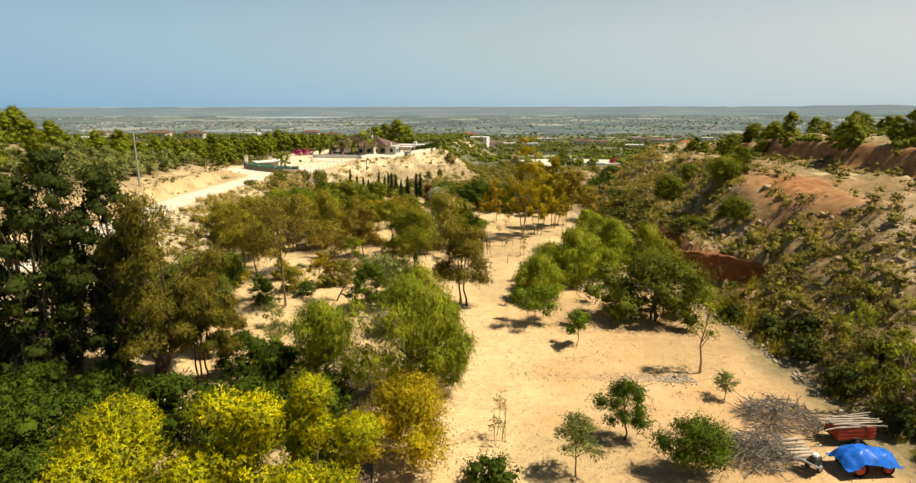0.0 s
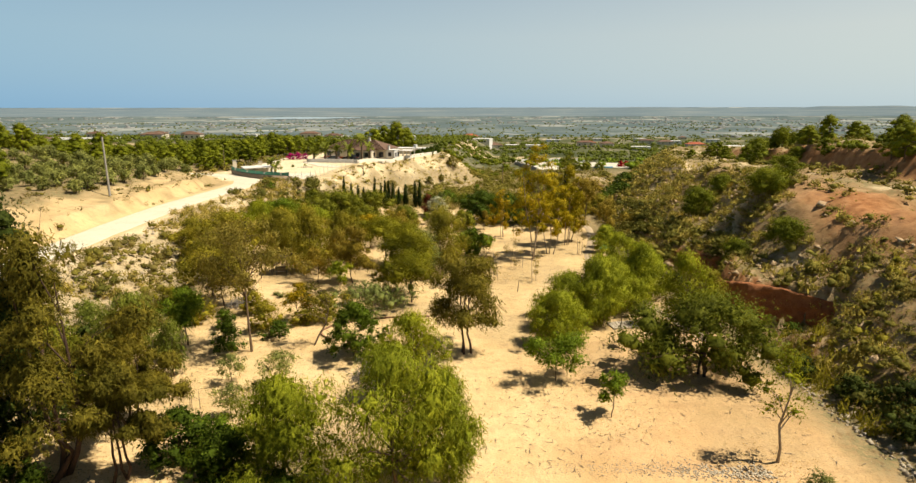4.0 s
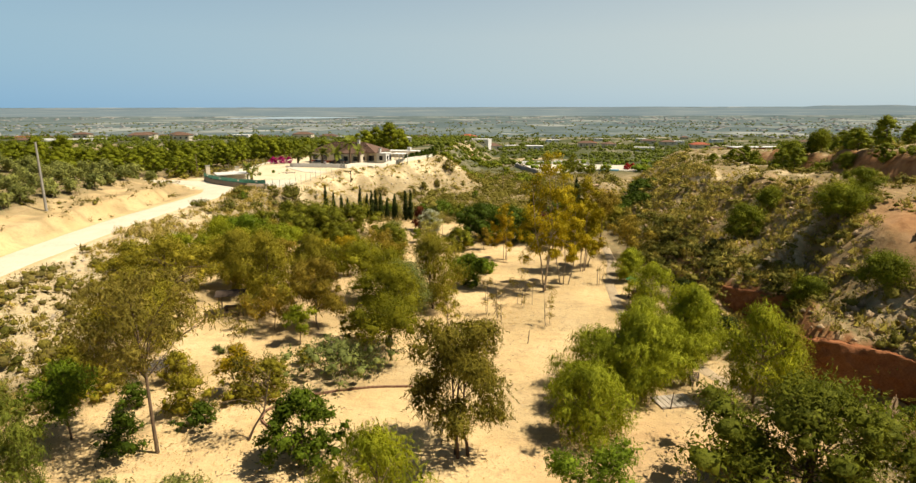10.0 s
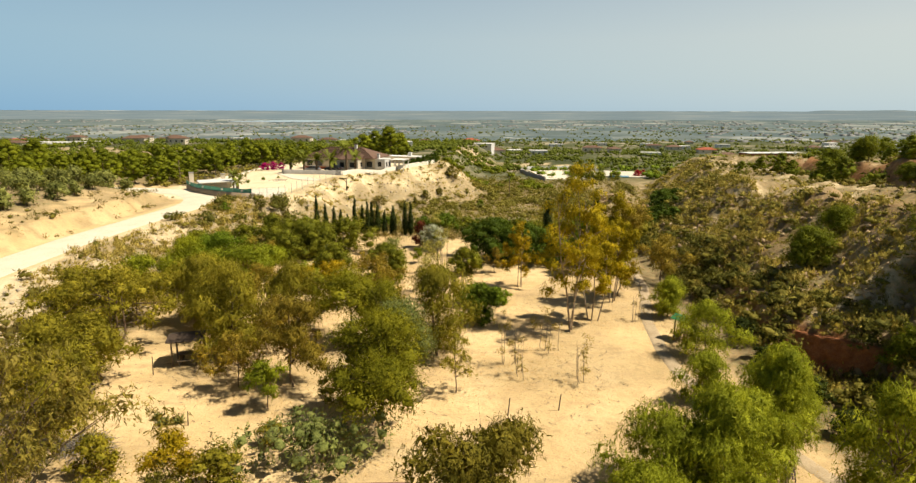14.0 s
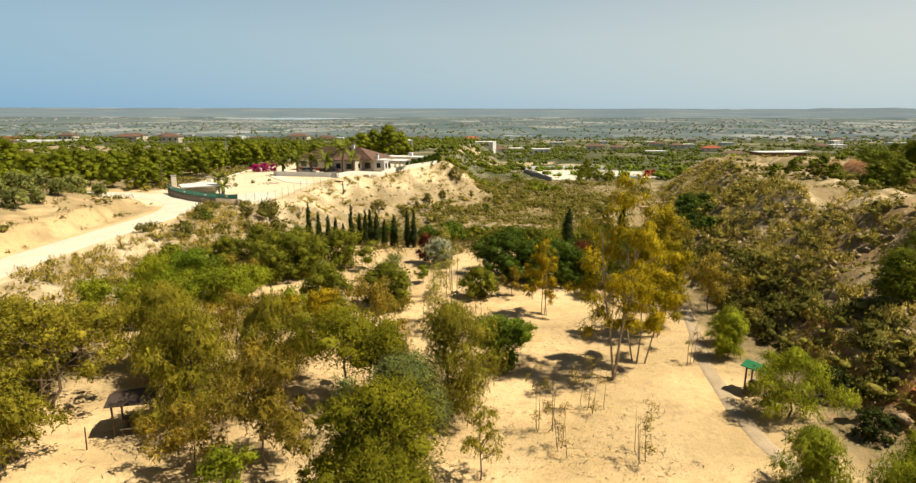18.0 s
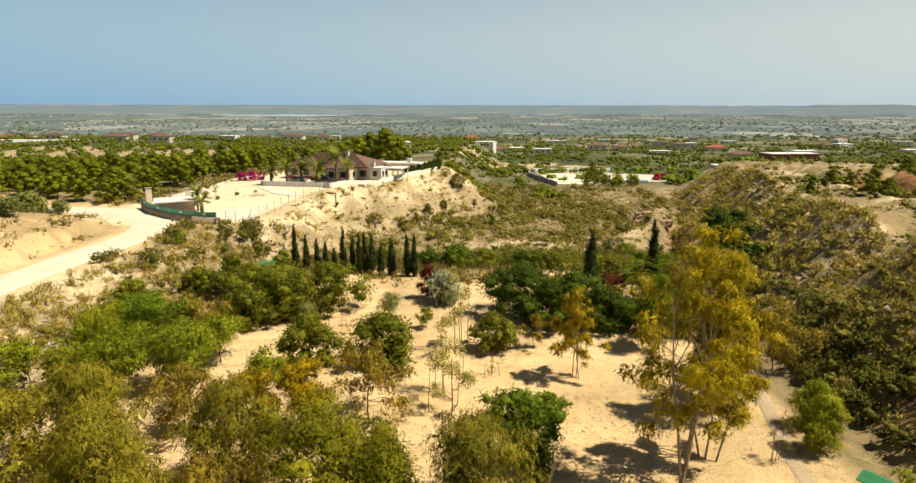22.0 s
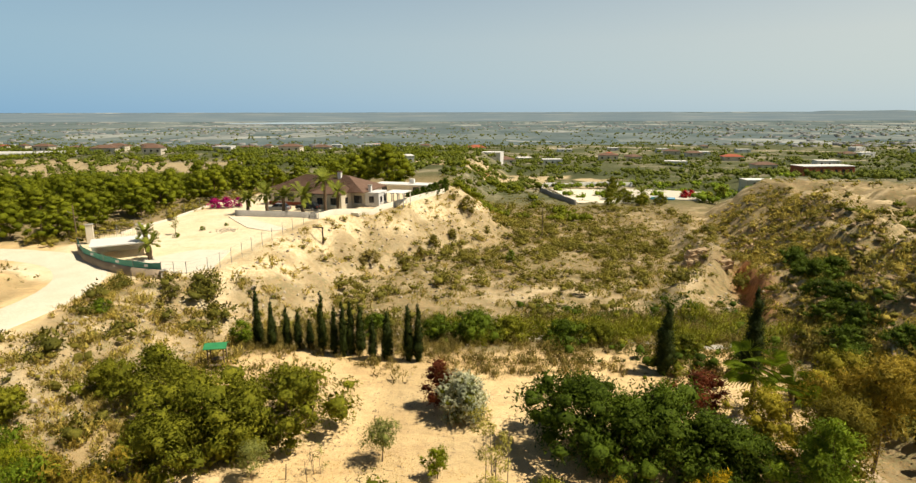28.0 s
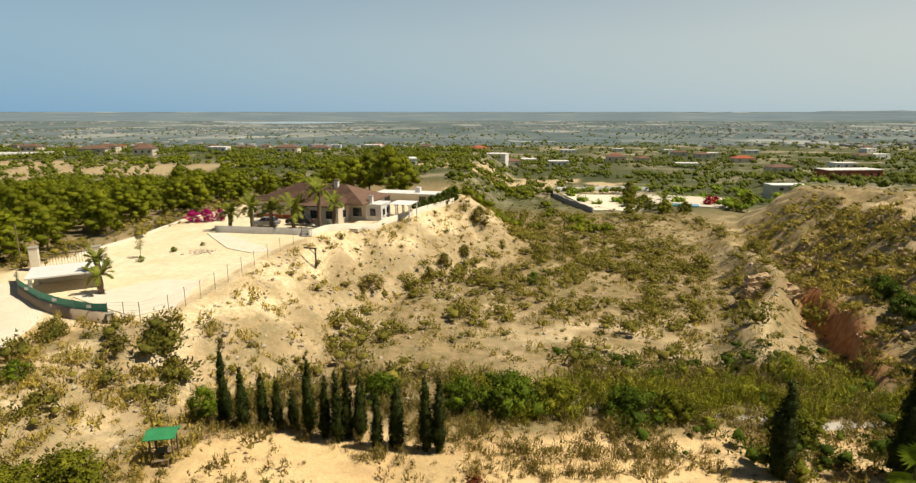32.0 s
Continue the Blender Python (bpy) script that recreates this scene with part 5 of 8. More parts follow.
def in_wood(x, y):
    clear = ((np.abs(y - 365 - 0.2 * x) < 7) & (x > -150)) | ((wood_clearing(x, y) > 0.3) & (rough(x, y, 5, 46) < 0.62))
    return (x < wood_edge(y)) & (off_road(x, y) > 5) & (rough(x, y, 26, 33) > -0.72 + 0.3 * ease((y - 205) / 30)) & ~clear


placed = []
while len(placed) < 250:
    x, y = float(rng.uniform(-140, -14)), float(rng.uniform(95, 262))
    if x < -75 - (y - 60) * 0.55 or not in_wood(x, y) or any((x - a) ** 2 + (y - b) ** 2 < 9.0 for a, b in placed):
        continue
    placed.append((x, y))
    plant(PINES, x, y, float(rng.uniform(0.8, 1.12)), rng)
for x, y, s in [(-26.0, 229, 1.5), (-22.4, 232, 1.45), (-17.0, 225, 1.7), (-14.0, 228, 1.5), (-30, 226, 1.2), (-70, 106, 1.1), (-75, 98, 1.3), (-80, 110, 1.2), (-68, 88, 1.15), (-62, 82, 0.8), (-84, 90, 1.2), (-90, 100, 1.3), (-78, 78, 1.0), (-66, 70, 0.9)]:
    plant(PINES, x, y, s, rng)
for k in range(52):
    plant(PINES, 59.5 + 34 * float(rng.random()) ** 2, float(rng.uniform(62, 165)), float(rng.uniform(0.4, 0.72)), rng)


def scatter(name, label, spots, sizes, leaf, seed, per=34, long=0.32, wide=0.1, up=0.35, squash=0.75, fine=0.52, dense=1.9, lumps=2):
    """Many low bushes over the land, as one stretch of growth."""
    rng = np.random.default_rng(seed)
    spots, sizes = np.asarray(spots), np.asarray(sizes)
    kinds = []
    for k in range(6):
        blobs = [(0.2 * rng.normal(), 0.2 * rng.normal(), 0.2 + 0.16 * rng.random(), 0.34) for _ in range(5)]
        if up > 0.65:
            made = leaves(rng, blobs, int(per * dense), long * fine * (1.15 if up < 1.1 else 1), wide * fine * (1.0 if up < 1.1 else 1.9), -1.6 * up, 0.3, squash, 0.1, 4)
        else:
            made = joined(leaves(rng, blobs, max(int(per * dense * 0.9), 8), long * fine * 0.72, wide * fine * 1.25, -up, 0.5, squash, 0.0, 1), cores(rng, blobs[:lumps], 0.55, squash))
        kinds.append(made)
    which = rng.integers(6, size=len(spots))
    turn = rng.random(len(spots)) * 6.283
    z = land(spots[:, 0], spots[:, 1])
    out, bent, faces, start = [], [], [], 0
    for k in range(6):
        i = np.nonzero(which == k)[0]
        v = kinds[k][0][None] * sizes[i, None, None]
        w = np.repeat(kinds[k][2][None], len(i), 0)
        faces.append((kinds[k][1][None] + (start + len(kinds[k][0]) * np.arange(len(i)))[:, None, None]).reshape(-1, 3))
        start += len(i) * len(kinds[k][0])
        c, s = np.cos(turn[i])[:, None], np.sin(turn[i])[:, None]
        out.append(np.stack([c * v[..., 0] - s * v[..., 1] + spots[i, 0, None], s * v[..., 0] + c * v[..., 1] + spots[i, 1, None], v[..., 2] + z[i, None] - 0.08], -1).reshape(-1, 3))
        bent.append(np.stack([c * w[..., 0] - s * w[..., 1], s * w[..., 0] + c * w[..., 1], w[..., 2]], -1).reshape(-1, 3))
    v = np.concatenate(out)
    me = mesh_of(name, v, np.concatenate(faces), np.concatenate(bent))
    return tagged(part(name, me, LEAF[leaf]), label, "scrub", kind="stuff")


def spread(seed, n, x0, x1, y0, y1, where, clump=5.0):
    """n random places in a rectangle where the given test and a patchy noise allow."""
    rng = np.random.default_rng(seed)
    got = np.zeros((0, 2))
    while len(got) < n:
        p = np.column_stack([rng.uniform(x0, x1, 6000), rng.uniform(y0, y1, 6000)])
        keep = where(p[:, 0], p[:, 1]) & (0.6 * rough(p[:, 0], p[:, 1], clump, seed) + 0.45 > rng.random(6000) * 0.9)
        got = np.concatenate([got, p[keep]])
    return got[:n]


def on_right_slope(x, y):
    return (x > right_foot(y) + 1.2) & (x < right_foot(y) + 16) & ~((y > 57) & (y < 67) & (x < 33 - (y - 60) * 1.0) & (x > 25)) & ((((x - 42) / 6) ** 2 + ((y - 69) / 10) ** 2 > 1) | (rough(x, y, 1.3, 56) > 0.45))


def on_right_top(x, y):
    return x > right_foot(y) + 14


def on_left_slope(x, y):
    return (x > left_edge(y) + 0.8) & (x < left_edge(y) + 14) & (off_road(x, y) > 3.6)


def in_valley(x, y):
    return (y > 137) & (x > left_edge(y) + 11) & (x < right_foot(y) + 1)


def sized(seed, n, low, high):
    return 0.8 * low + (1.15 * high - 0.8 * low) * np.random.default_rng(seed).random(n) ** 2.6


foot = lambda x, y: on_left_slope(x, y) | ((x < -23 - 0.25 * (y - 60)) & (x > left_edge(y) + 3) & (off_road(x, y) > 3.6))
for k, (n, leaf, name, label) in enumerate([(240, "greyscrub", "dry_scrub", "dry grey shrubs where the track's bank meets the park"), (150, "scrub", "scrub", "grey-green bushes at the foot of the track's bank"), (40, "lowscrub", "scrub", "dark olive bushes at the foot of the track's bank")]):
    p = spread(90 + k, n, -42, -22, 58, 92, foot, 4)
    scatter(name, label, p, sized(95 + k, n, 0.7, 2.3), leaf, 97 + k, 44, 0.28, 0.06, fine=0.4, dense=3.4)
p = spread(86, 200, -44, -18, 92, 140, on_left_slope, 4)
scatter("dry_scrub", "grey shrubs and dry tussocks below the track's bend", p, sized(87, 200, 0.7, 1.9), "drygrass", 88, 60, 0.34, 0.07, 0.7, fine=0.42, dense=3.0)
p = spread(83, 80, -44, -18, 92, 140, on_left_slope, 4)
scatter("scrub", "grey-green bushes below the track's bend", p, sized(84, 80, 0.7, 2.4), "scrub", 85, 44, 0.28, 0.06, fine=0.42, dense=3.0)
p = spread(78, 200, -24, 40, 140, 215, in_valley, 7)
scatter("scrub", "sage green tussocks spread over the valley meadow", p, sized(79, 200, 1.0, 3.4), "slope", 76, 140, 0.22, 0.06, squash=0.6)
p = spread(60, 520, 53, 64, 40, 190, lambda x, y: x > 53, 5)
scatter("scrub", "bushes along the red earth bank above the slope", p, sized(19, 520, 0.5, 2.0), "scrub", 81, 40, 0.3, 0.08)
p = spread(41, 3200, 26, 75, 25, 230, on_right_slope, 4)
near = p[:, 1] < 118
size = sized(1, 3200, 0.55, 2.2)
for name, label, some, leaf, up in (("scrub", "soft olive scrub on the eroded slope", near, "slope", 0.35), ("scrub", "olive scrub on the slope above the valley", ~near, "slope", 0.35)):
    scatter(name, label, p[some][::2], size[some][::2], leaf, 61, 34, 0.3, 0.075, up, squash=0.5, fine=0.42, dense=3.2)
    scatter("dry_grass", "pale dry grass between the bushes of the slope", p[some][1::2], 0.75 * size[some][1::2], "slopegrass", 56, 34, 0.34, 0.10, 0.8, squash=0.5, fine=0.42, dense=3.0)
p = spread(35, 1000, 26, 48, 72, 142, on_right_slope, 4)
scatter("scrub", "rounded olive bushes crowding the slope", p[::3], sized(22, 1000, 0.8, 2.6)[::3], "slope", 54, 36, 0.28, 0.07, squash=0.55, fine=0.4, dense=3.0)
p = np.concatenate([p[1::3], p[2::3]])
scatter("dry_grass", "tufts of pale grass over the slope", p, sized(24, len(p), 0.6, 1.6), "slopegrass", 50, 34, 0.34, 0.10, 0.8, squash=0.5, fine=0.42, dense=3.0)
p = spread(34, 420, -2, 46, 160, 232, in_valley, 9)
scatter("scrub", "olive bushes on the damp side of the valley", p, sized(23, 420, 0.9, 2.8), "slope", 53, 130, 0.24, 0.07, squash=0.6)
p = spread(36, 500, 28, 80, 122, 232, on_right_slope, 5)
scatter("scrub", "dense low scrub on the slope above the valley", p, sized(21, 500, 0.6, 2.3), "slopegrass", 55, 32, 0.3, 0.08)
p = spread(37, 420, 26, 30, 26, 58, lambda x, y: x > 26.2 + 0.5 * rough(x, y, 2, 57), 3)
scatter("dry_grass", "straw-coloured grass at the foot of the slope", p, sized(20, 420, 0.6, 1.5), "acacia", 57, 30, 0.6, 0.03, 1.2)
p = spread(39, 650, 26, 44, 25, 80, on_right_slope, 3)
scatter("dry_scrub", "dry brown growth on the near slope", p, sized(16, 650, 0.4, 1.3), "greyscrub", 59, 30, 0.32, 0.06, 0.8, fine=0.42, dense=3.2)
p = spread(38, 280, 26, 44, 25, 80, on_right_slope, 4)
scatter("scrub", "olive bushes on the near slope", p, sized(17, 280, 0.7, 2.6), "slope", 58, 44, 0.3, 0.07, fine=0.42, dense=3.2)
p = spread(40, 130, 27, 48, 25, 60, on_right_slope, 4)
scatter("scrub", "thick dark scrub low on the slope", p, sized(13, 130, 0.7, 2.0), "acacia", 60, 60, 0.26, 0.07)
# Extra dark growth that stands in for shade on the steep lower slope.
p = spread(33, 420, 24, 46, 25, 128, lambda x, y: (x > right_foot(y) + 1.0) & (x < right_foot(y) + 6.5) & ~((y > 52) & (y < 70)), 4)
scatter("scrub", "dark bushes added along the slope foot in place of its shade", p, sized(25, 420, 0.8, 2.4), "lowscrub", 52, 120, 0.24, 0.08, squash=0.65)
p = spread(42, 2400, 26, 75, 25, 230, on_right_slope, 5)
scatter("dry_scrub", "dry grey-brown tussocks on the eroded slope", p, sized(2, 2400, 0.5, 1.7), "slopegrass", 62, 34, 0.3, 0.11, 0.8, squash=0.5)
p = spread(43, 1300, 40, 110, 30, 250, on_right_top, 6)
scatter("dry_scrub", "dry grass and tussocks on the upper terrace", p, sized(3, 1300, 0.5, 1.7), "slopegrass", 63, 26)
p = spread(44, 500, 40, 110, 30, 250, on_right_top, 8)
scatter("scrub", "green scrub on the upper terrace", p, sized(4, 500, 0.6, 1.8), "scrub", 64, 34)
p = spread(45, 900, -44, 16, 60, 226, on_left_slope, 4)
scatter("dry_scrub", "dry tussocks on the pale embankment", p, sized(5, 900, 0.5, 1.6), "drygrass", 65, 40, 0.3, 0.08, 0.7)
p = spread(46, 260, -44, 16, 60, 226, on_left_slope, 6)
scatter("scrub", "green bushes on the pale embankment", p, sized(6, 260, 0.6, 1.9), "scrub", 66, 40)
p = spread(47, 2300, -22, 66, 137, 262, in_valley, 5)
scatter("dry_scrub", "dry grass tussocks over the stony valley", p, sized(7, 2300, 0.6, 1.7), "drygrass", 67, 34, 0.3, 0.07, 0.9)
p = spread(48, 560, -22, 66, 140, 262, in_valley, 14)
scatter("scrub", "soft olive bushes over the stony valley", p, sized(8, 560, 0.9, 3.6), "slope", 68, 150, 0.24, 0.07, squash=0.6)


def on_left_bank(x, y):
    return (x < -48.6) & (x > -66) & (off_road(x, y) > 3.4)


p = spread(52, 420, -66, -48, 62, 152, on_left_bank, 4)
scatter("dry_scrub", "dry tussocks on the road bank", p, sized(9, 420, 0.35, 1.4), "greyscrub", 71, 30, 0.26, 0.07, 0.7)
p = spread(53, 110, -66, -48, 62, 152, on_left_bank, 6)
scatter("scrub", "green bushes on the road bank", p, sized(10, 110, 0.5, 1.9), "scrub", 72, 40, 0.26, 0.08)


def park_edge(x, y):
    return (y > 125.6 + 1.5 * rough(x, y, 3, 55)) & (y < 133.5)


p = spread(54, 260, -20, 34, 125, 134, park_edge, 4)
scatter("dry_scrub", "low grey shrubs along the park edge", p, sized(11, 260, 0.6, 1.9), "greyscrub", 73, 60, 0.24, 0.06, 0.7)
p = spread(55, 90, 14, 36, 124, 146, lambda x, y: x > 14, 4)
scatter("scrub", "dark bushes below the gully", p, sized(12, 90, 0.9, 2.4), "carobolive", 74, 120, 0.15, 0.07)


# Bushes of the gully, some only added to darken the shaded slope above.
for k, (x, y, h, w) in enumerate([(39.5, 141.0, 2.2, 5.0), (41.6, 145.6, 2.6, 5.6), (43.4, 150.4, 2.4, 5.0), (45.0, 155.0, 2.2, 4.6), (47.6, 159.5, 2.0, 4.2), (36.5, 134.6, 2.2, 4.6), (39.0, 136.6, 2.4, 5.0), (44.6, 147.0, 2.2, 4.6),
                                  (33.6, 128.0, 2.4, 5.2), (36.4, 130.4, 2.2, 4.8), (31.4, 124.4, 2.2, 5.0), (35.0, 123.4, 2.0, 4.6)] ):
    tree("gully_bush", "dense dark bush in the red gully, partly in place of shade", x, y, h, w, "thick", "carob", "dry_twig", 1200 + k, "bush", "gully bushes", 0.7)


def by_stream(x, y):
    return (y > 133.2 + 0.8 * rough(x, y, 3, 51)) & (y < 146) & (x > left_edge(y) + 12)


p = spread(49, 700, -24, 36, 130, 146, by_stream, 4)
scatter("reeds", "grey-brown dry grass along the stream bed", p, 0.8 + 0.8 * np.random.default_rng(49).random(700), "greyscrub", 69, 40, 0.7, 0.03, 1.4, 1.1)
p = spread(50, 130, -4, 34, 134, 142, by_stream, 6)
scatter("tamarisk", "green tamarisk bushes along the stream bed", p, 1.3 + 1.9 * np.random.default_rng(50).random(130), "carobolive", 70, 210, 0.2, 0.03, 0.9, 1.0)


p = spread(58, 1000, -22, 36, 126.5, 135, lambda x, y: (y > 127.4 + 1.4 * rough(x, y, 4, 52)) & ((x > -3) | (y > 130.6 + 1.5 * rough(x, y, 3, 53))), 3)
scatter("reeds", "tall dry grass along the park edge", p, 0.45 + 0.7 * np.random.default_rng(58).random(1000), "greyscrub", 78, 34, 0.7, 0.025, 1.4, 1.1)
p = spread(59, 150, 8, 40, 127, 150, lambda x, y: y > 127, 5)
scatter("scrub", "dark green bushes round the stream bed", p, sized(18, 150, 0.8, 2.8), "carob", 79, 150, 0.18, 0.05)


def on_near_bank(x, y):
    return (x < -21) & (off_road(x, y) > 3.6)


p = spread(56, 620, -43, -21, 104, 147, on_near_bank, 5)
scatter("dry_scrub", "tall dry grass on the bank below the road", p, 0.7 + 0.9 * np.random.default_rng(56).random(620), "drygrass", 75, 60, 0.34, 0.06, 0.9)
p = spread(57, 60, -43, -21, 104, 147, on_near_bank, 6)
scatter("scrub", "green bushes on the bank below the road", p, sized(14, 60, 1.2, 3.4), "lowscrub", 76, 170, 0.24, 0.07)


def far_wood(name, label, spots, sizes, seed, per, long, leaf, lumps=5):
    """Trees too many to count, each a rounded crown of loose sprays on a short stem."""
    return tagged(scatter(name, label, spots, sizes, leaf, seed, per, long, long * 0.5, 0.0, 0.9, 0.6, 1.5, lumps), category="wood")


def wooded(x, y):
    return in_wood(x, y) & (x > -60 - y * 0.8)


def lowland(x, y):
    return (np.abs(x) < 60 + y * 0.85) & (y > 262) & ~((x > 15) & (x < 120) & (y < 310)) & (off_road(x, y) > 6)


p = spread(70, 340, -140, -14, 120, 262, lambda x, y: wooded(x, y) & (x < wood_edge(y) - 3), 12)
far_wood("pine_wood", "dense young pines filling the wood", p, 2.6 + 1.8 * np.random.default_rng(70).random(340), 80, 110, 0.15, "pine")
p = spread(71, 900, -330, 10, 262, 430, wooded, 14)
far_wood("pine_wood", "dense olive green pine wood on the hillside", p, 3.4 + 2.8 * np.random.default_rng(71).random(900), 71, 60, 0.19, "pine")
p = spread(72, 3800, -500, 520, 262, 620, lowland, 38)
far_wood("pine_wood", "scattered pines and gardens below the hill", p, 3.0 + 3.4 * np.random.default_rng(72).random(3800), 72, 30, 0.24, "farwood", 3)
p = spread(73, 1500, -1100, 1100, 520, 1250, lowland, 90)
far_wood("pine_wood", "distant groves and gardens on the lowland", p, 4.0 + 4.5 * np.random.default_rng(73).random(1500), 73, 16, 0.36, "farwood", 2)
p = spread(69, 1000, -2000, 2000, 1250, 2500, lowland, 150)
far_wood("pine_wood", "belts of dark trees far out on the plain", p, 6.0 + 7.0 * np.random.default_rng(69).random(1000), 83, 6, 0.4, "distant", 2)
p = spread(75, 170, -12, 36, 226, 330, lambda x, y: (x > -4 + (y - 226) * 0.05) & ~((x > 28) & (y > 258)), 14)
far_wood("pine_wood", "pines and bushes on the stony hill behind the villa", p, 1.2 + 3.4 * np.random.default_rng(75).random(170) ** 1.5, 75, 100, 0.17, "pine")
p = spread(76, 900, -12, 60, 225, 330, lambda x, y: x > -4, 7)
scatter("scrub", "low scrub over the stony hill", p, sized(15, 900, 0.5, 1.6), "scrub", 77, 28, 0.3, 0.09)
p = spread(77, 120, 58, 92, 60, 175, lambda x, y: x > 58.5, 10)
far_wood("pine_wood", "low dense pines on the upper terrace", p, 1.6 + 2.0 * np.random.default_rng(77).random(120), 82, 130, 0.15, "pine")
p = spread(74, 60, 40, 110, 262, 330, lambda x, y: y > 262, 20)
far_wood("pine_wood", "garden trees round the lower villas", p, 2.5 + 3 * np.random.default_rng(74).random(60), 74, 120, 0.15, "green")
p = np.array([(-84 + 5.2 * i + 0.5 * math.sin(7 * i + j), 106 + 5.0 * j + 0.6 * math.cos(5 * i + 3 * j)) for i in range(7) for j in range(10)])
p = p[(off_road(p[:, 0], p[:, 1]) > 7) & (p[:, 0] < -56)]


q = spread(64, 260, -62, -36, 158, 215, lambda x, y: (x < wood_edge(y) + 3.5) & (x > wood_edge(y) - 5) & (off_road(x, y) > 4), 5)
scatter("scrub", "bushes along the edge of the pine wood", q, sized(65, 260, 0.8, 2.4), "scrub", 89, 70, 0.22, 0.06)


# ---- olive grove ----
def olive_kind(seed):
    rng = np.random.default_rng(seed)
    root = thing("olive_tree", pose(0, 0, -50), "rounded grey-green olive tree in a planted grove", "olive tree", "olive grove")
    blobs = domed(rng, 10, 3.0, 3.9, 0.25, 0.95, 0.22)
    lines = frame_of_tree(rng, 3.0, blobs[:6], 0.11, 0.3, 1)
    part("trunk", tubes(lines[:1], 6), M["bark"], root)
    tagged(part("branching", tubes(lines[1:], 3), M["bark"], root), kind="stuff")
    v, f, soft = leaves(rng, blobs, 1800, 0.2, 0.12, 0.2)
    part("crown", mesh_of("crown", v, f, soft), LEAF["olive"], root)
    return root


olives = [olive_kind(811 + k) for k in range(3)]
for k, (x, y) in enumerate(p):
    m = pose(x, y, float(land(x, y)) - 0.05, 0, 0, 137.5 * k)
    if k < 3:
        olives[k].matrix_basis = m
    else:
        made = copy_thing(olives[k % 3], m)
        made.scale = (0.8 + 0.06 * (k * 7 % 5),) * 3


# ---- villa ----
VILLA = pose(-19.6, 188.2, 3.78, 0, 0, -16)


def hip_roof(x0, y0, x1, y1, z, rise, over=0.45, gable=()):
    """A tiled roof over a rectangle; the ridge runs along its longer side. gable: ends (0 or 1) that stay upright."""
    x0, y0, x1, y1 = x0 - over, y0 - over, x1 + over, y1 + over
    bm = bmesh.new()
    wide, deep = x1 - x0, y1 - y0
    if wide >= deep:
        a = (x0 + (0 if 0 in gable else deep / 2), (y0 + y1) / 2)
        b = (x1 - (0 if 1 in gable else deep / 2), (y0 + y1) / 2)
    else:
        a = ((x0 + x1) / 2, y0 + (0 if 0 in gable else wide / 2))
        b = ((x0 + x1) / 2, y1 - (0 if 1 in gable else wide / 2))
    base = [bm.verts.new((*p, z)) for p in ((x0, y0), (x1, y0), (x1, y1), (x0, y1))]
    under = [bm.verts.new((*p, z - 0.16)) for p in ((x0, y0), (x1, y0), (x1, y1), (x0, y1))]
    ra, rb = bm.verts.new((*a, z + rise)), bm.verts.new((*b, z + rise))
    if wide >= deep:
        sides = [(base[0], base[1], rb, ra), (base[1], base[2], rb), (base[2], base[3], ra, rb), (base[3], base[0], ra)]
    else:
        sides = [(base[0], base[1], ra), (base[1], base[2], rb, ra), (base[2], base[3], rb), (base[3], base[0], ra, rb)]
    for s in sides:
        bm.faces.new(s)
    for i in range(4):
        bm.faces.new((under[i], under[(i + 1) % 4], base[(i + 1) % 4], base[i]))
    bm.faces.new(under[::-1])
    return bm


def tile_rows(roof_part, x0, y0, x1, y1, z, rise, n, axis):
    """Raised courses of tiles down the two long slopes of a roof."""
    for side in (0, 1):
        for i in range(n):
            f = (i + 0.5) / n
            if axis == "x":
                half = (y1 - y0) / 2
                y = y0 + f * half if side == 0 else y1 - f * half
                bm = boxed(x0 + f * half * 0.98, y - 0.07, 0, x1 - f * half * 0.98, y + 0.07, 0.07)
            else:
                half = (x1 - x0) / 2
                x = x0 + f * half if side == 0 else x1 - f * half
                bm = boxed(x - 0.07, y0 + f * half * 0.98, 0, x + 0.07, y1 - f * half * 0.98, 0.07)
            bmesh.ops.translate(bm, verts=bm.verts, vec=(0, 0, z + rise * f - 0.01))
            part("tile_course", bm, M["tile"], roof_part)


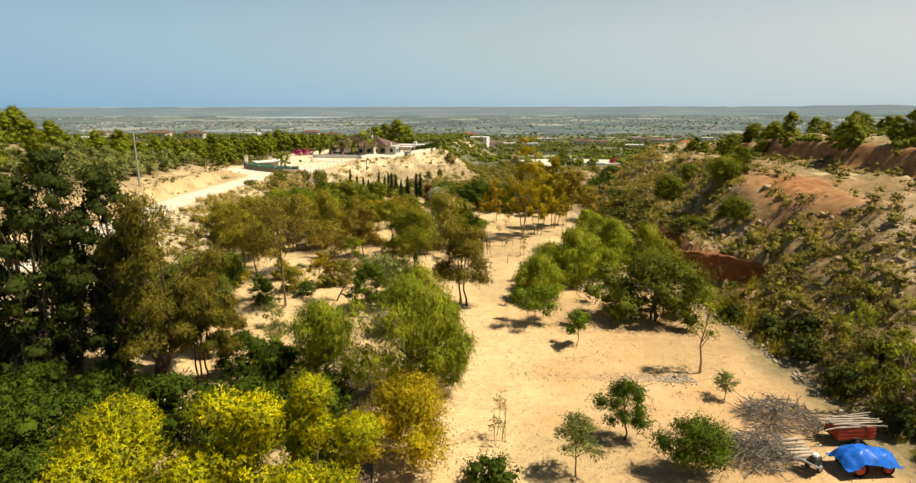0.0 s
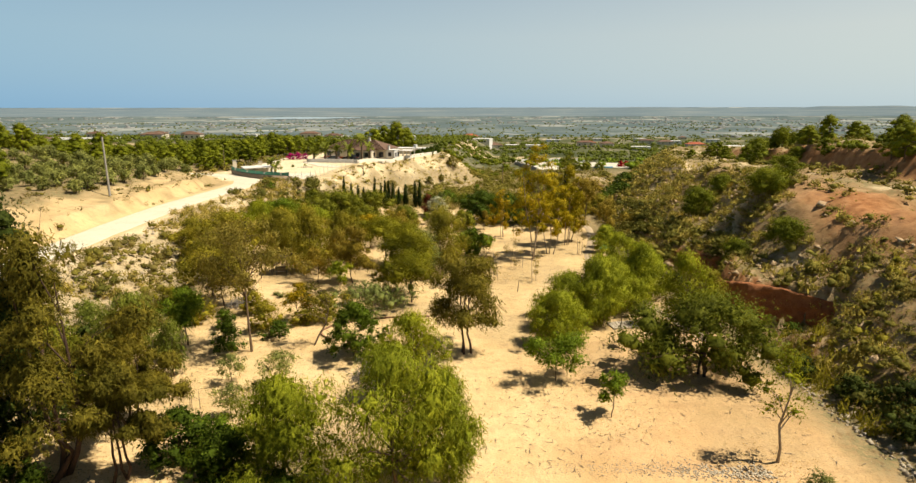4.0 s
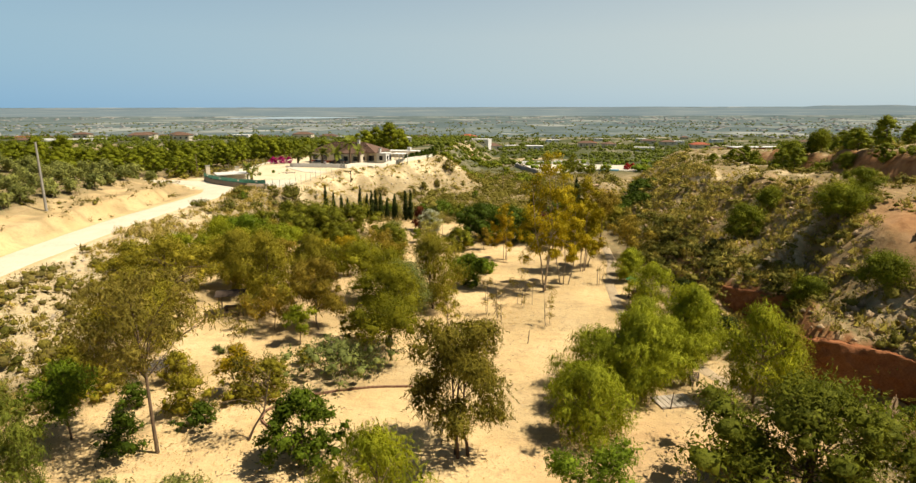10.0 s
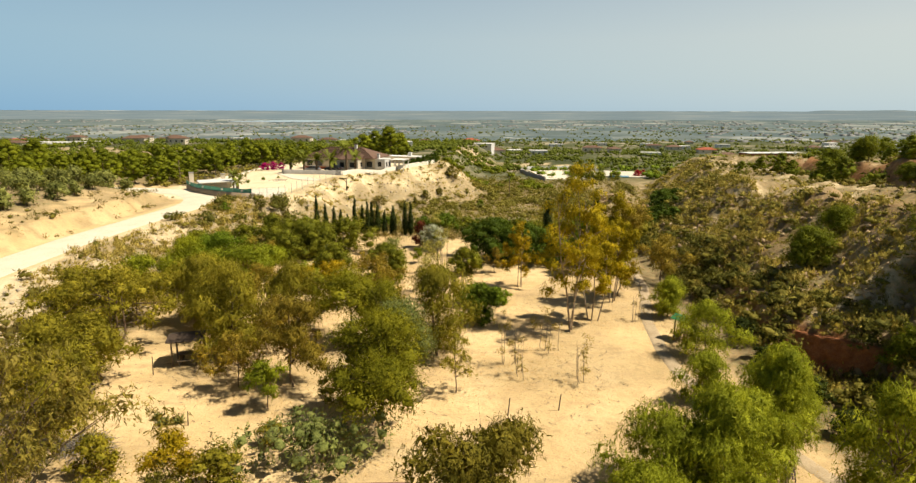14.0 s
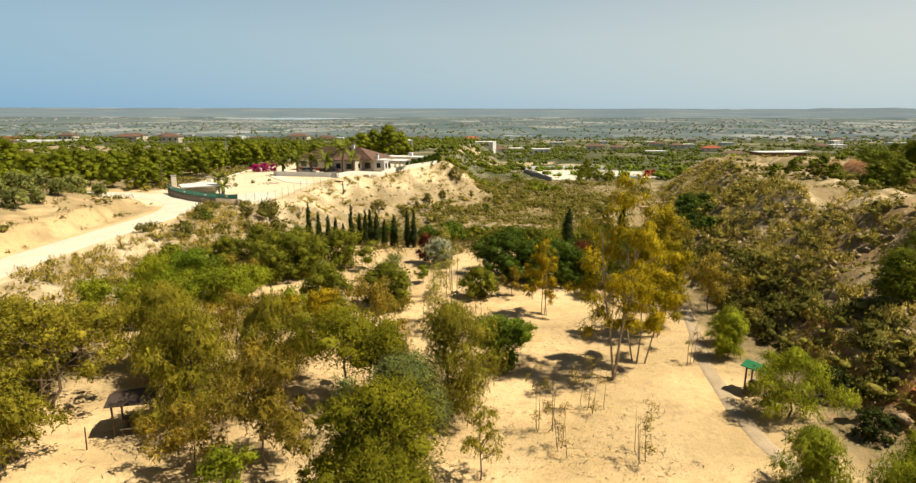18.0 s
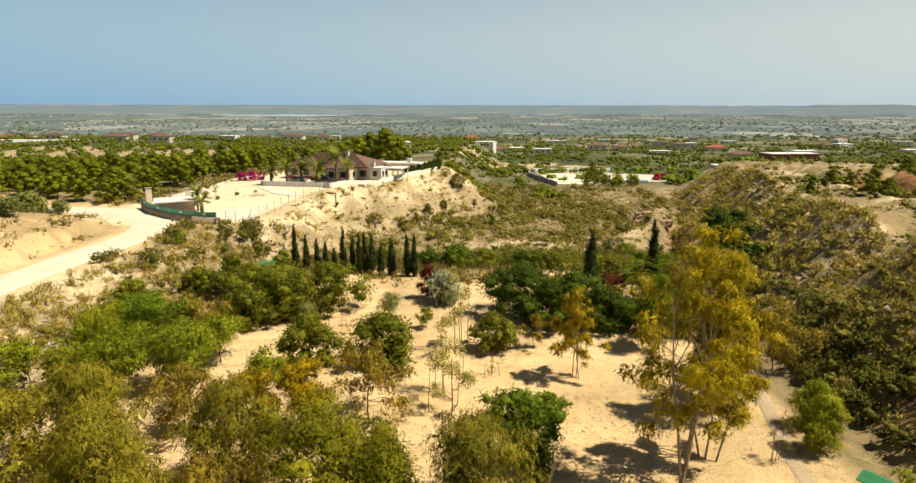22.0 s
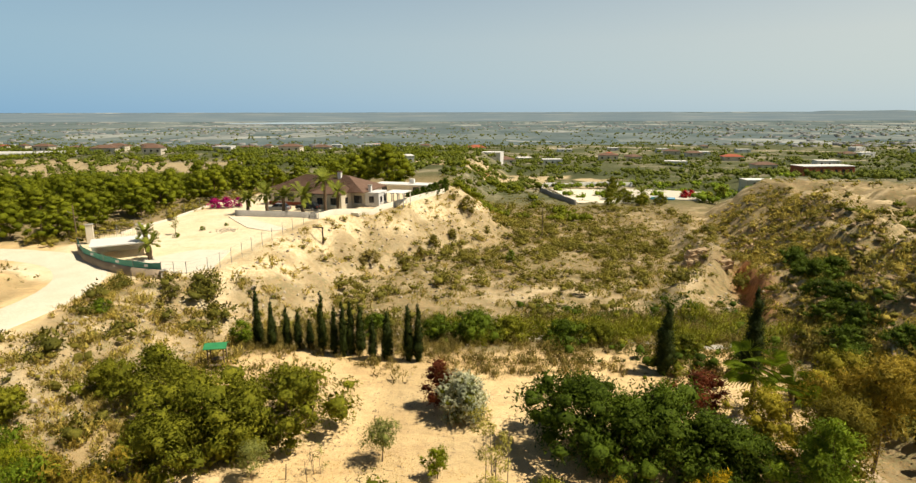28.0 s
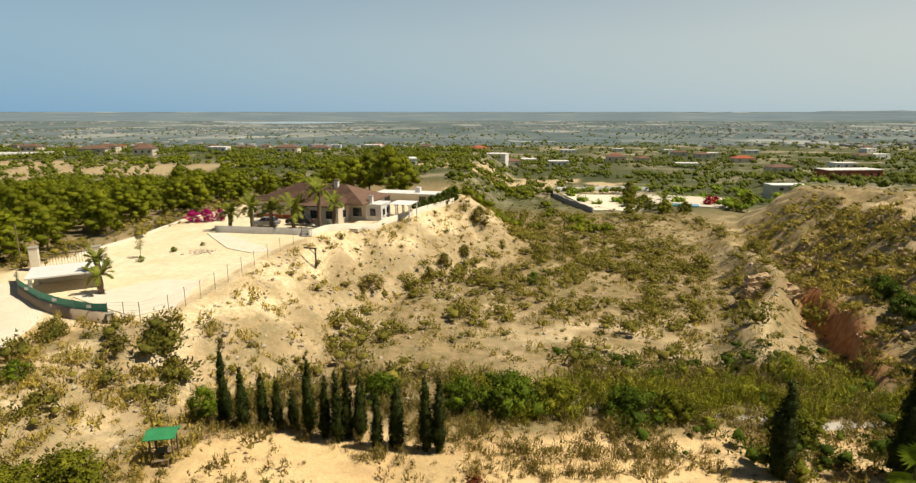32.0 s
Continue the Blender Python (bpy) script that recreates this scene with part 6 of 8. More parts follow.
def window_on(wall, x, y, z, w, h, face, shutter=False):
    """A framed window on a wall whose outside looks along face ('-y', '+x', '-x')."""
    def lay(u0, d0, z0, u1, d1, z1):
        if face == "-y":
            return boxed(x + u0, y - d1, z + z0, x + u1, y - d0, z + z1)
        if face == "+x":
            return boxed(x + d0, y + u0, z + z0, x + d1, y + u1, z + z1)
        return boxed(x - d1, y + u0, z + z0, x - d0, y + u1, z + z1)

    frame_bm = lay(-w / 2, 0.003, 0, -w / 2 + 0.07, 0.06, h)
    for b in ((w / 2 - 0.07, 0.003, 0, w / 2, 0.06, h), (-w / 2, 0.003, h - 0.07, w / 2, 0.06, h), (-0.03, 0.003, 0.0, 0.03, 0.055, h)):
        extra = lay(*b)
        me = bpy.data.meshes.new("tmp")
        extra.to_mesh(me)
        extra.free()
        frame_bm.from_mesh(me)
        bpy.data.meshes.remove(me)
    win = part("window", frame_bm, M["dark_wood"], wall)
    part("pane", lay(-w / 2 + 0.07, 0.004, 0.0, w / 2 - 0.07, 0.03, h - 0.07), M["glass"], win)
    part("sill", lay(-w / 2 - 0.1, 0.003, -0.09, w / 2 + 0.1, 0.14, -0.004), M["white"], win)
    return win


def villa():
    house = thing("villa", VILLA, "single-storey cream villa with brown hipped tile roofs", "house")
    main = part("wall", boxed(-19, 2.2, -0.6, -4, 13, 3.1), M["wall"], house)
    roof = part("roof", hip_roof(-19, 2.2, 1.0, 13, 3.12, 2.5), M["tile"], house, "hipped roof of brown tiles")
    tile_rows(roof, -19.4, 1.75, 1.4, 13.4, 3.12, 2.5, 17, "x")
    wing = part("wall", boxed(-8, -0.6, -0.6, -2.0, 3.8, 3.0), M["wall"], house, "sunlit cream gable wing")
    bm = bmesh.new()
    a, b, c = bm.verts.new((-2.1, -0.6, 3.0)), bm.verts.new((-2.1, 3.8, 3.0)), bm.verts.new((-2.1, 1.6, 4.05))
    bm.faces.new((a, b, c))
    made = bmesh.ops.extrude_face_region(bm, geom=bm.faces[:])
    bmesh.ops.translate(bm, verts=[v for v in made["geom"] if isinstance(v, bmesh.types.BMVert)], vec=(0.098, 0, 0))
    part("gable", bm, M["wall"], house)
    part("roof", hip_roof(-8, -0.6, -2.3, 3.8, 3.02, 1.25, 0.45, (1,)), M["tile"], house, "gabled tile roof of the front wing")
    east = part("wall", boxed(-3.97, 4.4, -0.6, 0.8, 12.6, 3.05), M["wall"], house)
    white = part("wall", boxed(0.82, 4.0, -0.6, 3.6, 8.2, 2.7), M["white"], house, "white-painted kitchen block with a flat roof")
    part("parapet", boxed(0.75, 3.93, 2.703, 3.68, 8.28, 2.86), M["white"], house)
    part("chimney", boxed(1.2, 4.6, 2.87, 1.8, 5.2, 4.1, 0.03), M["white"], house, "white chimney with a flat cap")
    part("chimney_cap", boxed(1.1, 4.5, 4.11, 1.9, 5.3, 4.22), M["concrete"], house)
    part("chimney", boxed(-6.0, 6.3, 4.2, -5.3, 7.0, 6.35, 0.03), M["white"], house, "tall white chimney on the main roof")
    part("chimney_cap", boxed(-6.12, 6.18, 6.36, -5.18, 7.12, 6.5), M["tile"], house)
    for k in range(4):
        part("pergola_post", boxed(3.8 + 1.2 * k, 7.0, -0.5, 3.96 + 1.2 * k, 7.16, 2.3), M["white"], house)
        part("pergola_post", boxed(3.8 + 1.2 * k, 11.0, -0.5, 3.96 + 1.2 * k, 11.16, 2.3), M["white"], house)
        part("pergola_beam", boxed(3.8 + 1.2 * k, 6.6, 2.31, 3.96 + 1.2 * k, 11.6, 2.47), M["white"], house)
    for z in (0.5, 1.0):
        part("railing", tubes([[((3.9, 7.08, z), 0.03), ((7.5, 7.08, z), 0.03)]], 6), M["white"], house)
    part("pergola_roof", boxed(3.7, 6.75, 2.48, 7.7, 11.4, 2.54), M["white"], house)
    part("terrace", boxed(-8, -3.0, -0.5, 2.5, -0.62, 0.02), M["pale_concrete"], house, "pale paved terrace")
    part("plinth", boxed(-19.05, 2.12, -0.6, -8.03, 2.195, 0.7), M["red_wall"], house, "dark brick plinth")
    window_on(wing, -2.0, 1.6, 0.9, 1.0, 1.2, "+x")
    window_on(wing, -6.4, -0.6, 0.9, 1.2, 1.3, "-y")
    window_on(wing, -3.6, -0.6, 0.9, 1.2, 1.3, "-y")
    for x in (-17.2, -14.2, -10.4):
        window_on(main, x, 2.2, 0.9, 1.4, 1.4, "-y")
    window_on(east, -0.9, 4.4, 0.6, 1.6, 1.5, "-y")
    window_on(white, 2.1, 4.0, 0.9, 1.0, 1.2, "-y")
    window_on(white, 3.6, 5.2, 0.9, 0.9, 1.1, "+x")
    window_on(white, 3.6, 7.0, 0.9, 0.9, 1.1, "+x")
    lodge = thing("pool_house", VILLA @ pose(1.0, 25.0, 0.0), "long low white outbuilding with a flat roof", "outbuilding")
    body = part("wall", boxed(-6, -2, -1.0, 6, 2, 1.9), M["wall"], lodge)
    part("roof", boxed(-6.3, -2.4, 1.903, 6.3, 2.3, 2.15), M["white"], lodge)
    part("chimney", boxed(1.6, -0.5, 2.153, 2.6, 0.5, 3.2, 0.03), M["white"], lodge)
    for x in (-4.0, 3.6):
        window_on(body, x, -2, 0.5, 1.4, 1.1, "-y")


villa()


def low_wall(name, label, line, h, thick, material, base=None, step=1.0, kind="thing", top=None):
    """A wall that follows a line over the ground, in upright lengths."""
    pts = []
    for (x0, y0), (x1, y1) in zip(line[:-1], line[1:]):
        n = max(1, int(math.hypot(x1 - x0, y1 - y0) / step))
        pts += [(x0 + (x1 - x0) * k / n, y0 + (y1 - y0) * k / n) for k in range(n)]
    pts.append(line[-1])
    pts = np.array(pts, float)
    way = np.gradient(pts, axis=0)
    way /= np.linalg.norm(way, axis=1)[:, None]
    side = np.stack([-way[:, 1], way[:, 0]], 1) * thick / 2
    ground_z = land(pts[:, 0], pts[:, 1])
    z1 = (ground_z if top is None else np.full(len(pts), top)) + (h if top is None else 0)
    z0 = ground_z - 0.8
    a, b = pts + side, pts - side
    verts = np.concatenate([np.column_stack([a, z0]), np.column_stack([b, z0]), np.column_stack([a, z1]), np.column_stack([b, z1])])
    n = len(pts)
    i = np.arange(n - 1)
    faces = np.concatenate([np.stack(q, 1) for q in ((i, i + 1, i + 1 + 2 * n, i + 2 * n), (i + n, i + 3 * n, i + 1 + 3 * n, i + 1 + n), (i + 2 * n, i + 1 + 2 * n, i + 1 + 3 * n, i + 3 * n))])
    ends = np.array([(0, 2 * n, 3 * n, n), (n - 1, 2 * n - 1, 4 * n - 1, 3 * n - 1)])
    me = mesh_of(name, verts, np.concatenate([faces, ends]))
    ob = part(name, me, M[material])
    return tagged(ob, label, "wall", kind="structure" if kind == "structure" else "")


low_wall("parapet_wall", "pale rendered parapet along the edge of the villa terrace", [(-24.5, 179.5), (-22.8, 183.0), (-15.7, 187.6), (-9.3, 198.6), (-2.6, 210.5)], 1.0, 0.25, "pale_concrete")
low_wall("terrace_wall", "grey concrete retaining wall below the palms", [(-39.5, 182.6), (-30.4, 181.2), (-25.9, 180.6)], 1.05, 0.25, "concrete")
low_wall("boundary_wall", "low pale boundary wall beside the pine wood", [(-52.0, 168.5), (-49.5, 180), (-48.6, 192), (-44, 204)], 0.35, 0.25, "pale_concrete")
low_wall("gate_wall", "low rendered wall round the entrance bend", [(-52.4, 158.6), (-48.6, 153.5), (-43.5, 149.2), (-38.5, 146.4), (-34.8, 145.3)], 1.05, 0.25, "block_wall")


def net_screen():
    line = [(-52.4, 158.6), (-48.6, 153.5), (-43.5, 149.2), (-38.5, 146.4), (-34.8, 145.3)]
    root = thing("net_fence", pose(0, 0, 0), "sagging green netting on posts above the entrance wall", "fence")
    for k, ((x0, y0), (x1, y1)) in enumerate(zip(line[:-1], line[1:])):
        n = 6
        verts, faces = [], []
        for i in range(n + 1):
            f = i / n
            x, y = x0 + (x1 - x0) * f, y0 + (y1 - y0) * f
            z = float(land(x, y))
            for j in range(4):
                g = j / 3
                sway = 0.10 * math.sin(9 * f + 5 * g + k) * (1 if 0 < i < n else 0)
                verts.append((x + sway, y - sway, z + 0.98 + (0.88 + 0.12 * abs(2 * f - 1) - 0.12) * g))
        for i in range(n):
            for j in range(3):
                a = i * 4 + j
                faces.append((a, a + 4, a + 5, a + 1))
        front = len(verts)
        verts += [(x + 0.012, y + 0.012, z) for x, y, z in verts]
        faces += [tuple(front + q for q in f[::-1]) for f in faces]
        part("net", mesh_of("net", verts, faces), M["green_net"], root)
        z = float(land(x0, y0))
        part("post", tubes([[((x0, y0, z - 0.2), 0.035), ((x0, y0, z + 2.0), 0.035)]], 6), M["steel"], root)
        part("mark", boxed((x0 + x1) / 2 - 0.2, (y0 + y1) / 2 - 0.16, z + 1.3, (x0 + x1) / 2 + 0.2, (y0 + y1) / 2 - 0.14, z + 1.6), M["white"], root, "small white plate")


net_screen()


def gate_pillar(x, y, h, w):
    z = float(land(x, y))
    root = thing("gate_pillar", pose(x, y, z, 0, 0, 24), "square pale stone gate pillar with a cap", "pillar", "gate pillars")
    part("shaft", boxed(-w / 2, -w / 2, -0.3, w / 2, w / 2, h, 0.02), M["pale_concrete"], root)
    part("cap", boxed(-w / 2 - 0.08, -w / 2 - 0.08, h + 0.002, w / 2 + 0.08, w / 2 + 0.08, h + 0.12, 0.02), M["concrete"], root)


gate_pillar(-53.1, 162.7, 2.7, 0.9)
gate_pillar(-47.6, 165.8, 2.1, 0.9)
gate_pillar(-34.6, 145.35, 0.9, 0.5)


def iron_gate():
    x, y = -50.3, 164.3
    root = thing("iron_gate", pose(x, y, float(land(x, y)), 0, 0, 29), "dark iron gate between the pillars", "gate")
    part("gate_frame", tubes([[((-2.3, 0, 0.15), 0.05), ((-2.3, 0, 1.7), 0.05), ((2.3, 0, 1.7), 0.05), ((2.3, 0, 0.15), 0.05), ((-2.3, 0, 0.15), 0.05)]], 6), M["dark_steel"], root)
    for k in range(15):
        part("bar", tubes([[((-2.1 + 0.3 * k, 0, 0.15), 0.022), ((-2.1 + 0.3 * k, 0, 1.7), 0.022)]], 4), M["dark_steel"], root)


iron_gate()


def canopy():
    x, y = -45.4, 156.6
    root = thing("entrance_canopy", pose(x, y, float(land(x, y)), 0, 0, 28), "flat white concrete canopy on posts by the gate", "canopy")
    part("roof_slab", boxed(-3.5, -2.6, 1.75, 3.5, 2.6, 1.93, 0.02), M["white"], root)
    for u in (-3.1, 3.1):
        for v in (-2.2, 2.2):
            part("post", boxed(u - 0.15, v - 0.15, -0.3, u + 0.15, v + 0.15, 1.747), M["white"], root)
    part("back_wall", boxed(-3.4, 2.36, -0.3, 3.0, 2.5, 1.74), M["wall"], root, "cream rendered back wall")


canopy()
for label, corners in (("pale poured concrete apron by the entrance", [(-42.5, 152.5), (-33.5, 147.0), (-30.6, 149.5), (-31.5, 158.0), (-36, 158.5)]),
                       ("pale concrete driveway ramp to the villa", [(-40.5, 181.8), (-37.5, 181.6), (-27.5, 171.5), (-29.8, 170.0), (-34, 172.5)])):
    cx, cy = np.mean(corners, axis=0)
    bm = bmesh.new()
    ring = []
    for (ax, ay), (bx, by) in zip(corners, corners[1:] + corners[:1]):
        for k in range(6):
            ring.append((ax + (bx - ax) * k / 6, ay + (by - ay) * k / 6))
    rows = []
    for s in (1.0, 0.75, 0.5, 0.25):
        rows.append([bm.verts.new((cx + (px - cx) * s, cy + (py - cy) * s, float(land(cx + (px - cx) * s, cy + (py - cy) * s)) + 0.10)) for px, py in ring])
    mid = bm.verts.new((cx, cy, float(land(cx, cy)) + 0.10))
    n = len(ring)
    for r0, r1 in zip(rows[:-1], rows[1:]):
        for k in range(n):
            bm.faces.new((r0[k], r0[(k + 1) % n], r1[(k + 1) % n], r1[k]))
    for k in range(n):
        bm.faces.new((rows[-1][k], rows[-1][(k + 1) % n], mid))
    made = bmesh.ops.extrude_face_region(bm, geom=bm.faces[:])
    bmesh.ops.translate(bm, verts=[v for v in made["geom"] if isinstance(v, bmesh.types.BMVert)], vec=(0, 0, -0.4))
    bmesh.ops.recalc_face_normals(bm, faces=bm.faces)
    tagged(part("pavement", bm, M["pale_concrete"]), label, "paving", kind="structure")


def wire_fence(line, label, gap=2.9, h=1.95):
    """Chain-link fence: steel posts and strained wires."""
    root = thing("wire_fence", pose(0, 0, 0), label, "fence")
    pts = []
    for (x0, y0), (x1, y1) in zip(line[:-1], line[1:]):
        n = max(1, round(math.hypot(x1 - x0, y1 - y0) / gap))
        pts += [(x0 + (x1 - x0) * k / n, y0 + (y1 - y0) * k / n) for k in range(n)]
    pts.append(line[-1])
    zs = [float(land(x, y)) for x, y in pts]
    for (x, y), z in zip(pts, zs):
        part("post", tubes([[((x, y, z - 0.3), 0.035), ((x, y, z + h), 0.035)]], 6), M["steel"], root)
    for f in (0.1, 0.35, 0.6, 0.85, 1.0):
        part("wire", tubes([[((x, y, z + h * f * 0.98), 0.008) for (x, y), z in zip(pts, zs)]], 3), M["steel"], root)
    return root


wire_fence([(-31.9, 145.3), (-30.4, 147.6), (-29.2, 152), (-28.6, 158), (-27.6, 164), (-26.4, 171), (-24.6, 178)], "chain-link fence on steel posts along the drop")
wire_fence([(-52.6, 168.5), (-50.4, 180), (-49.6, 192), (-45, 205)], "wire fence along the pine wood", 3.4, 1.6)
wire_fence([(-34.7, 145.2), (-31.9, 145.3)], "steel mesh side gate on two stout posts", 1.4, 2.0)


def terrace_steps():
    """Concrete steps from the yard up to the palm terrace."""
    x, y = -24.9, 179.3
    z = float(land(x, y))
    root = thing("garden_steps", pose(x, y, z, 0, 0, 8), "short flight of grey concrete steps beside the retaining wall", "steps")
    for k in range(6):
        part("step", boxed(-0.7, 0.3 * k, -0.4, 0.7, 0.3 * k + 0.297, 0.17 * (k + 1), 0.01), M["concrete"], root)
    for u in (-0.8, 0.8):
        part("handrail", tubes([[((u, 0, -0.1), 0.02), ((u, 0, 1.0), 0.02), ((u, 1.8, 1.95), 0.02), ((u, 1.8, 0.9), 0.02)]], 5), M["dark_steel"], root)


def timber_frame():
    """A post with a short crossbeam and strut at the edge of the drop."""
    x, y = -22.6, 171.6
    root = thing("timber_frame", pose(x, y, float(land(x, y)), 0, 0, -20), "dark timber post with a crossbeam at the edge of the drop", "post")
    part("post", boxed(0.8, -0.08, -0.5, 0.96, 0.08, 2.0, 0.01), M["dark_wood"], root)
    part("beam", boxed(-0.9, -0.08, 2.003, 1.05, 0.08, 2.17, 0.01), M["dark_wood"], root)
    part("strut", tubes([[((0.85, 0, 1.2), 0.05), ((0.0, 0, 2.0), 0.05)]], 5), M["dark_wood"], root)


terrace_steps()
timber_frame()


# ---- palms ----
def frond(rng, long, wide, rise, droop, lobes=24):
    """Corners and faces of a feather frond: a bent rib with paired narrow leaflets."""
    turn = rng.random() * 6.283
    c, s = math.cos(turn), math.sin(turn)
    rib = []
    for i in range(lobes + 1):
        f = i / lobes
        out = long * (f - 0.2 * f * f)
        rib.append(np.array((out * c, out * s, rise * f * long - droop * f * f * long)))
    verts, faces = [], []
    for i in range(0, lobes - 2, 3):
        k = len(verts)
        verts += [rib[i] + (0, 0, 0.03), rib[i] - (0, 0, 0.02), rib[i + 3]]
        faces.append((k, k + 1, k + 2))
    side = np.array((-s, c, 0))
    for i in range(3, lobes):
        span = wide * math.sin(math.pi * (0.10 + 0.84 * i / lobes)) ** 0.6
        along = rib[i + 1] - rib[i - 1]
        along /= np.linalg.norm(along)
        for sign in (-1, 1):
            tip = rib[i] + sign * side * span * 0.85 + along * span * 0.8 + (0, 0, span * rng.uniform(-0.25, 0.3))
            k = len(verts)
            verts += [rib[i] - along * 0.075, rib[i] + along * 0.085, tip]
            faces.append((k, k + 1, k + 2))
    return verts, faces


def palm(x, y, h, spread_r, seed, label, fan=False, stem=0.28, group="date palms"):
    rng = np.random.default_rng(seed)
    root = thing("palm_tree", pose(x, y, float(land(x, y))), label, "palm", group)
    rings = [((0.03 * math.sin(i), 0.02 * math.cos(2 * i), -0.2 + (h + 0.2) * i / 12), stem * (1.12 if i % 2 else 0.95) * (1.25 if i == 0 else 1)) for i in range(13)]
    part("trunk", tubes([rings], 9), M["bark"], root)
    count = 22 if fan or h < 2.2 else 32
    for k in range(count):
        f = k / count
        rise = 1.45 - 1.5 * f
        if fan:
            verts, faces = [], []
            turn, up = rng.random() * 6.283, rng.uniform(-0.5, 0.95)
            hub = np.array((math.cos(turn) * spread_r * 0.5, math.sin(turn) * spread_r * 0.5, up * spread_r * 0.5))
            out = hub / np.linalg.norm(hub)
            side = np.cross(out, (0, 0, 1.0))
            side /= np.linalg.norm(side)
            above = np.cross(side, out)
            verts, faces = [(0, 0, 0), tuple(hub * 0.98), tuple(hub + side * 0.02)], [(0, 1, 2)]
            for i in range(13):
                a = -1.35 + 2.7 * i / 12
                way = math.cos(a) * out + math.sin(a) * side
                n = len(verts)
                tip = hub + way * spread_r * 0.55 - np.array((0, 0, 0.12 * spread_r))
                verts += [tuple(hub), tuple(hub + way * spread_r * 0.3 + (side * math.cos(a) - out * math.sin(a)) * 0.07 + above * 0.02), tuple(tip)]
                faces.append((n, n + 1, n + 2))
        else:
            verts, faces = frond(rng, spread_r * rng.uniform(0.85, 1.1), spread_r * 0.24, rise, rng.uniform(0.4, 0.68))
        part("frond", mesh_of("frond", [tuple(np.array(v) + (0, 0, h)) for v in verts], faces), LEAF["sage" if not fan else "green"], root)
    return root


for k, (x, y, h, r) in enumerate([(-37.9, 184.7, 2.5, 2.3), (-34.5, 184.7, 3.4, 2.6), (-31.2, 183.7, 3.2, 2.5), (-27.6, 182.9, 3.5, 2.9), (-23.8, 183.9, 6.0, 2.6), (-22.0, 186.3, 3.8, 2.0)]):
    palm(x, y, h, r, 900 + k, "date palm with arching fronds in front of the villa")
palm(-40.2, 153.6, 2.0, 1.8, 921, "young date palm beside the entrance canopy")
palm(-41.8, 156.2, 3.0, 1.4, 922, "slim yucca palm beside the entrance canopy")
palm(21.4, 120.7, 3.4, 2.3, 931, "fan palm with stiff bright green leaves", True, 0.2, "fan palms")
palm(23.3, 119.0, 2.4, 2.1, 932, "low fan palm with stiff bright green leaves", True, 0.2, "fan palms")
palm(62.0, 268.0, 3.2, 3.0, 941, "date palm in the lower garden")


# ---- cars ----
def car(x, y, turn, paint, label):
    root = thing("car", pose(x, y, float(land(x, y)) + 0.06, 0, 0, turn), label, "car", "parked cars")
    bm = bmesh.new()
    shape = [(-2.1, 0.35), (-2.15, 0.75), (-1.95, 0.98), (-1.2, 1.02), (2.0, 0.92), (2.15, 0.6), (2.1, 0.32)]
    for s in (-1, 1):
        ring = [bm.verts.new((px, s * 0.86, pz)) for px, pz in shape]
        bm.faces.new(ring if s < 0 else ring[::-1])
    bm.verts.ensure_lookup_table()
    n = len(shape)
    for i in range(n):
        j = (i + 1) % n
        bm.faces.new((bm.verts[i], bm.verts[n + i], bm.verts[n + j], bm.verts[j]))
    bmesh.ops.bevel(bm, geom=bm.edges[:], offset=0.05, segments=2, affect="EDGES")
    part("body", bm, M[paint], root)
    bm = bmesh.new()
    low = [bm.verts.new(p) for p in ((-1.75, -0.8, 1.0), (1.05, -0.8, 0.97), (1.05, 0.8, 0.97), (-1.75, 0.8, 1.0))]
    top = [bm.verts.new(p) for p in ((-1.35, -0.62, 1.5), (0.35, -0.62, 1.5), (0.35, 0.62, 1.5), (-1.35, 0.62, 1.5))]
    for i in range(4):
        bm.faces.new((low[i], low[(i + 1) % 4], top[(i + 1) % 4], top[i]))
    cabin = part("window_band", bm, M["glass"], root, "dark window band")
    part("roof", boxed(-1.37, -0.64, 1.495, 0.37, 0.64, 1.55, 0.02), M[paint], root)
    for s in (-1, 1):
        part("pillar", tubes([[((-0.4, s * 0.80, 1.0), 0.035), ((-0.4, s * 0.63, 1.5), 0.035)]], 5), M[paint], cabin)
        part("headlight", boxed(2.06, s * 0.55 - 0.16, 0.62, 2.16, s * 0.55 + 0.16, 0.76, 0.01), M["white"], root)
        part("tail_light", boxed(-2.17, s * 0.62 - 0.14, 0.68, -2.10, s * 0.62 + 0.14, 0.86, 0.01), M["red_paint"], root)
        for px in (-1.3, 1.35):
            wheel = part("wheel", tubes([[((px, s * 0.78, 0.33), 0.33), ((px, s * 0.93, 0.33), 0.33)]], 18), M["rubber"], root)
            part("rim", tubes([[((px, s * 0.90, 0.33), 0.2), ((px, s * 0.935, 0.33), 0.2), ((px, s * 0.936, 0.33), 0.01)]], 14), M["steel"], wheel)


car(-33.2, 187.4, 172, "silver_paint", "silver hatchback parked between the palms")
car(-28.0, 188.2, 168, "dark_paint", "dark car parked in front of the villa")


# ---- shrubs with a place of their own ----
def shrub(name, label, x, y, h, w, leaf, seed, category="shrub", group="", form="bush", amount=1.0):
    return tree(name, label, x, y, h, w, form, leaf, "dry_twig", seed, category, group, amount)


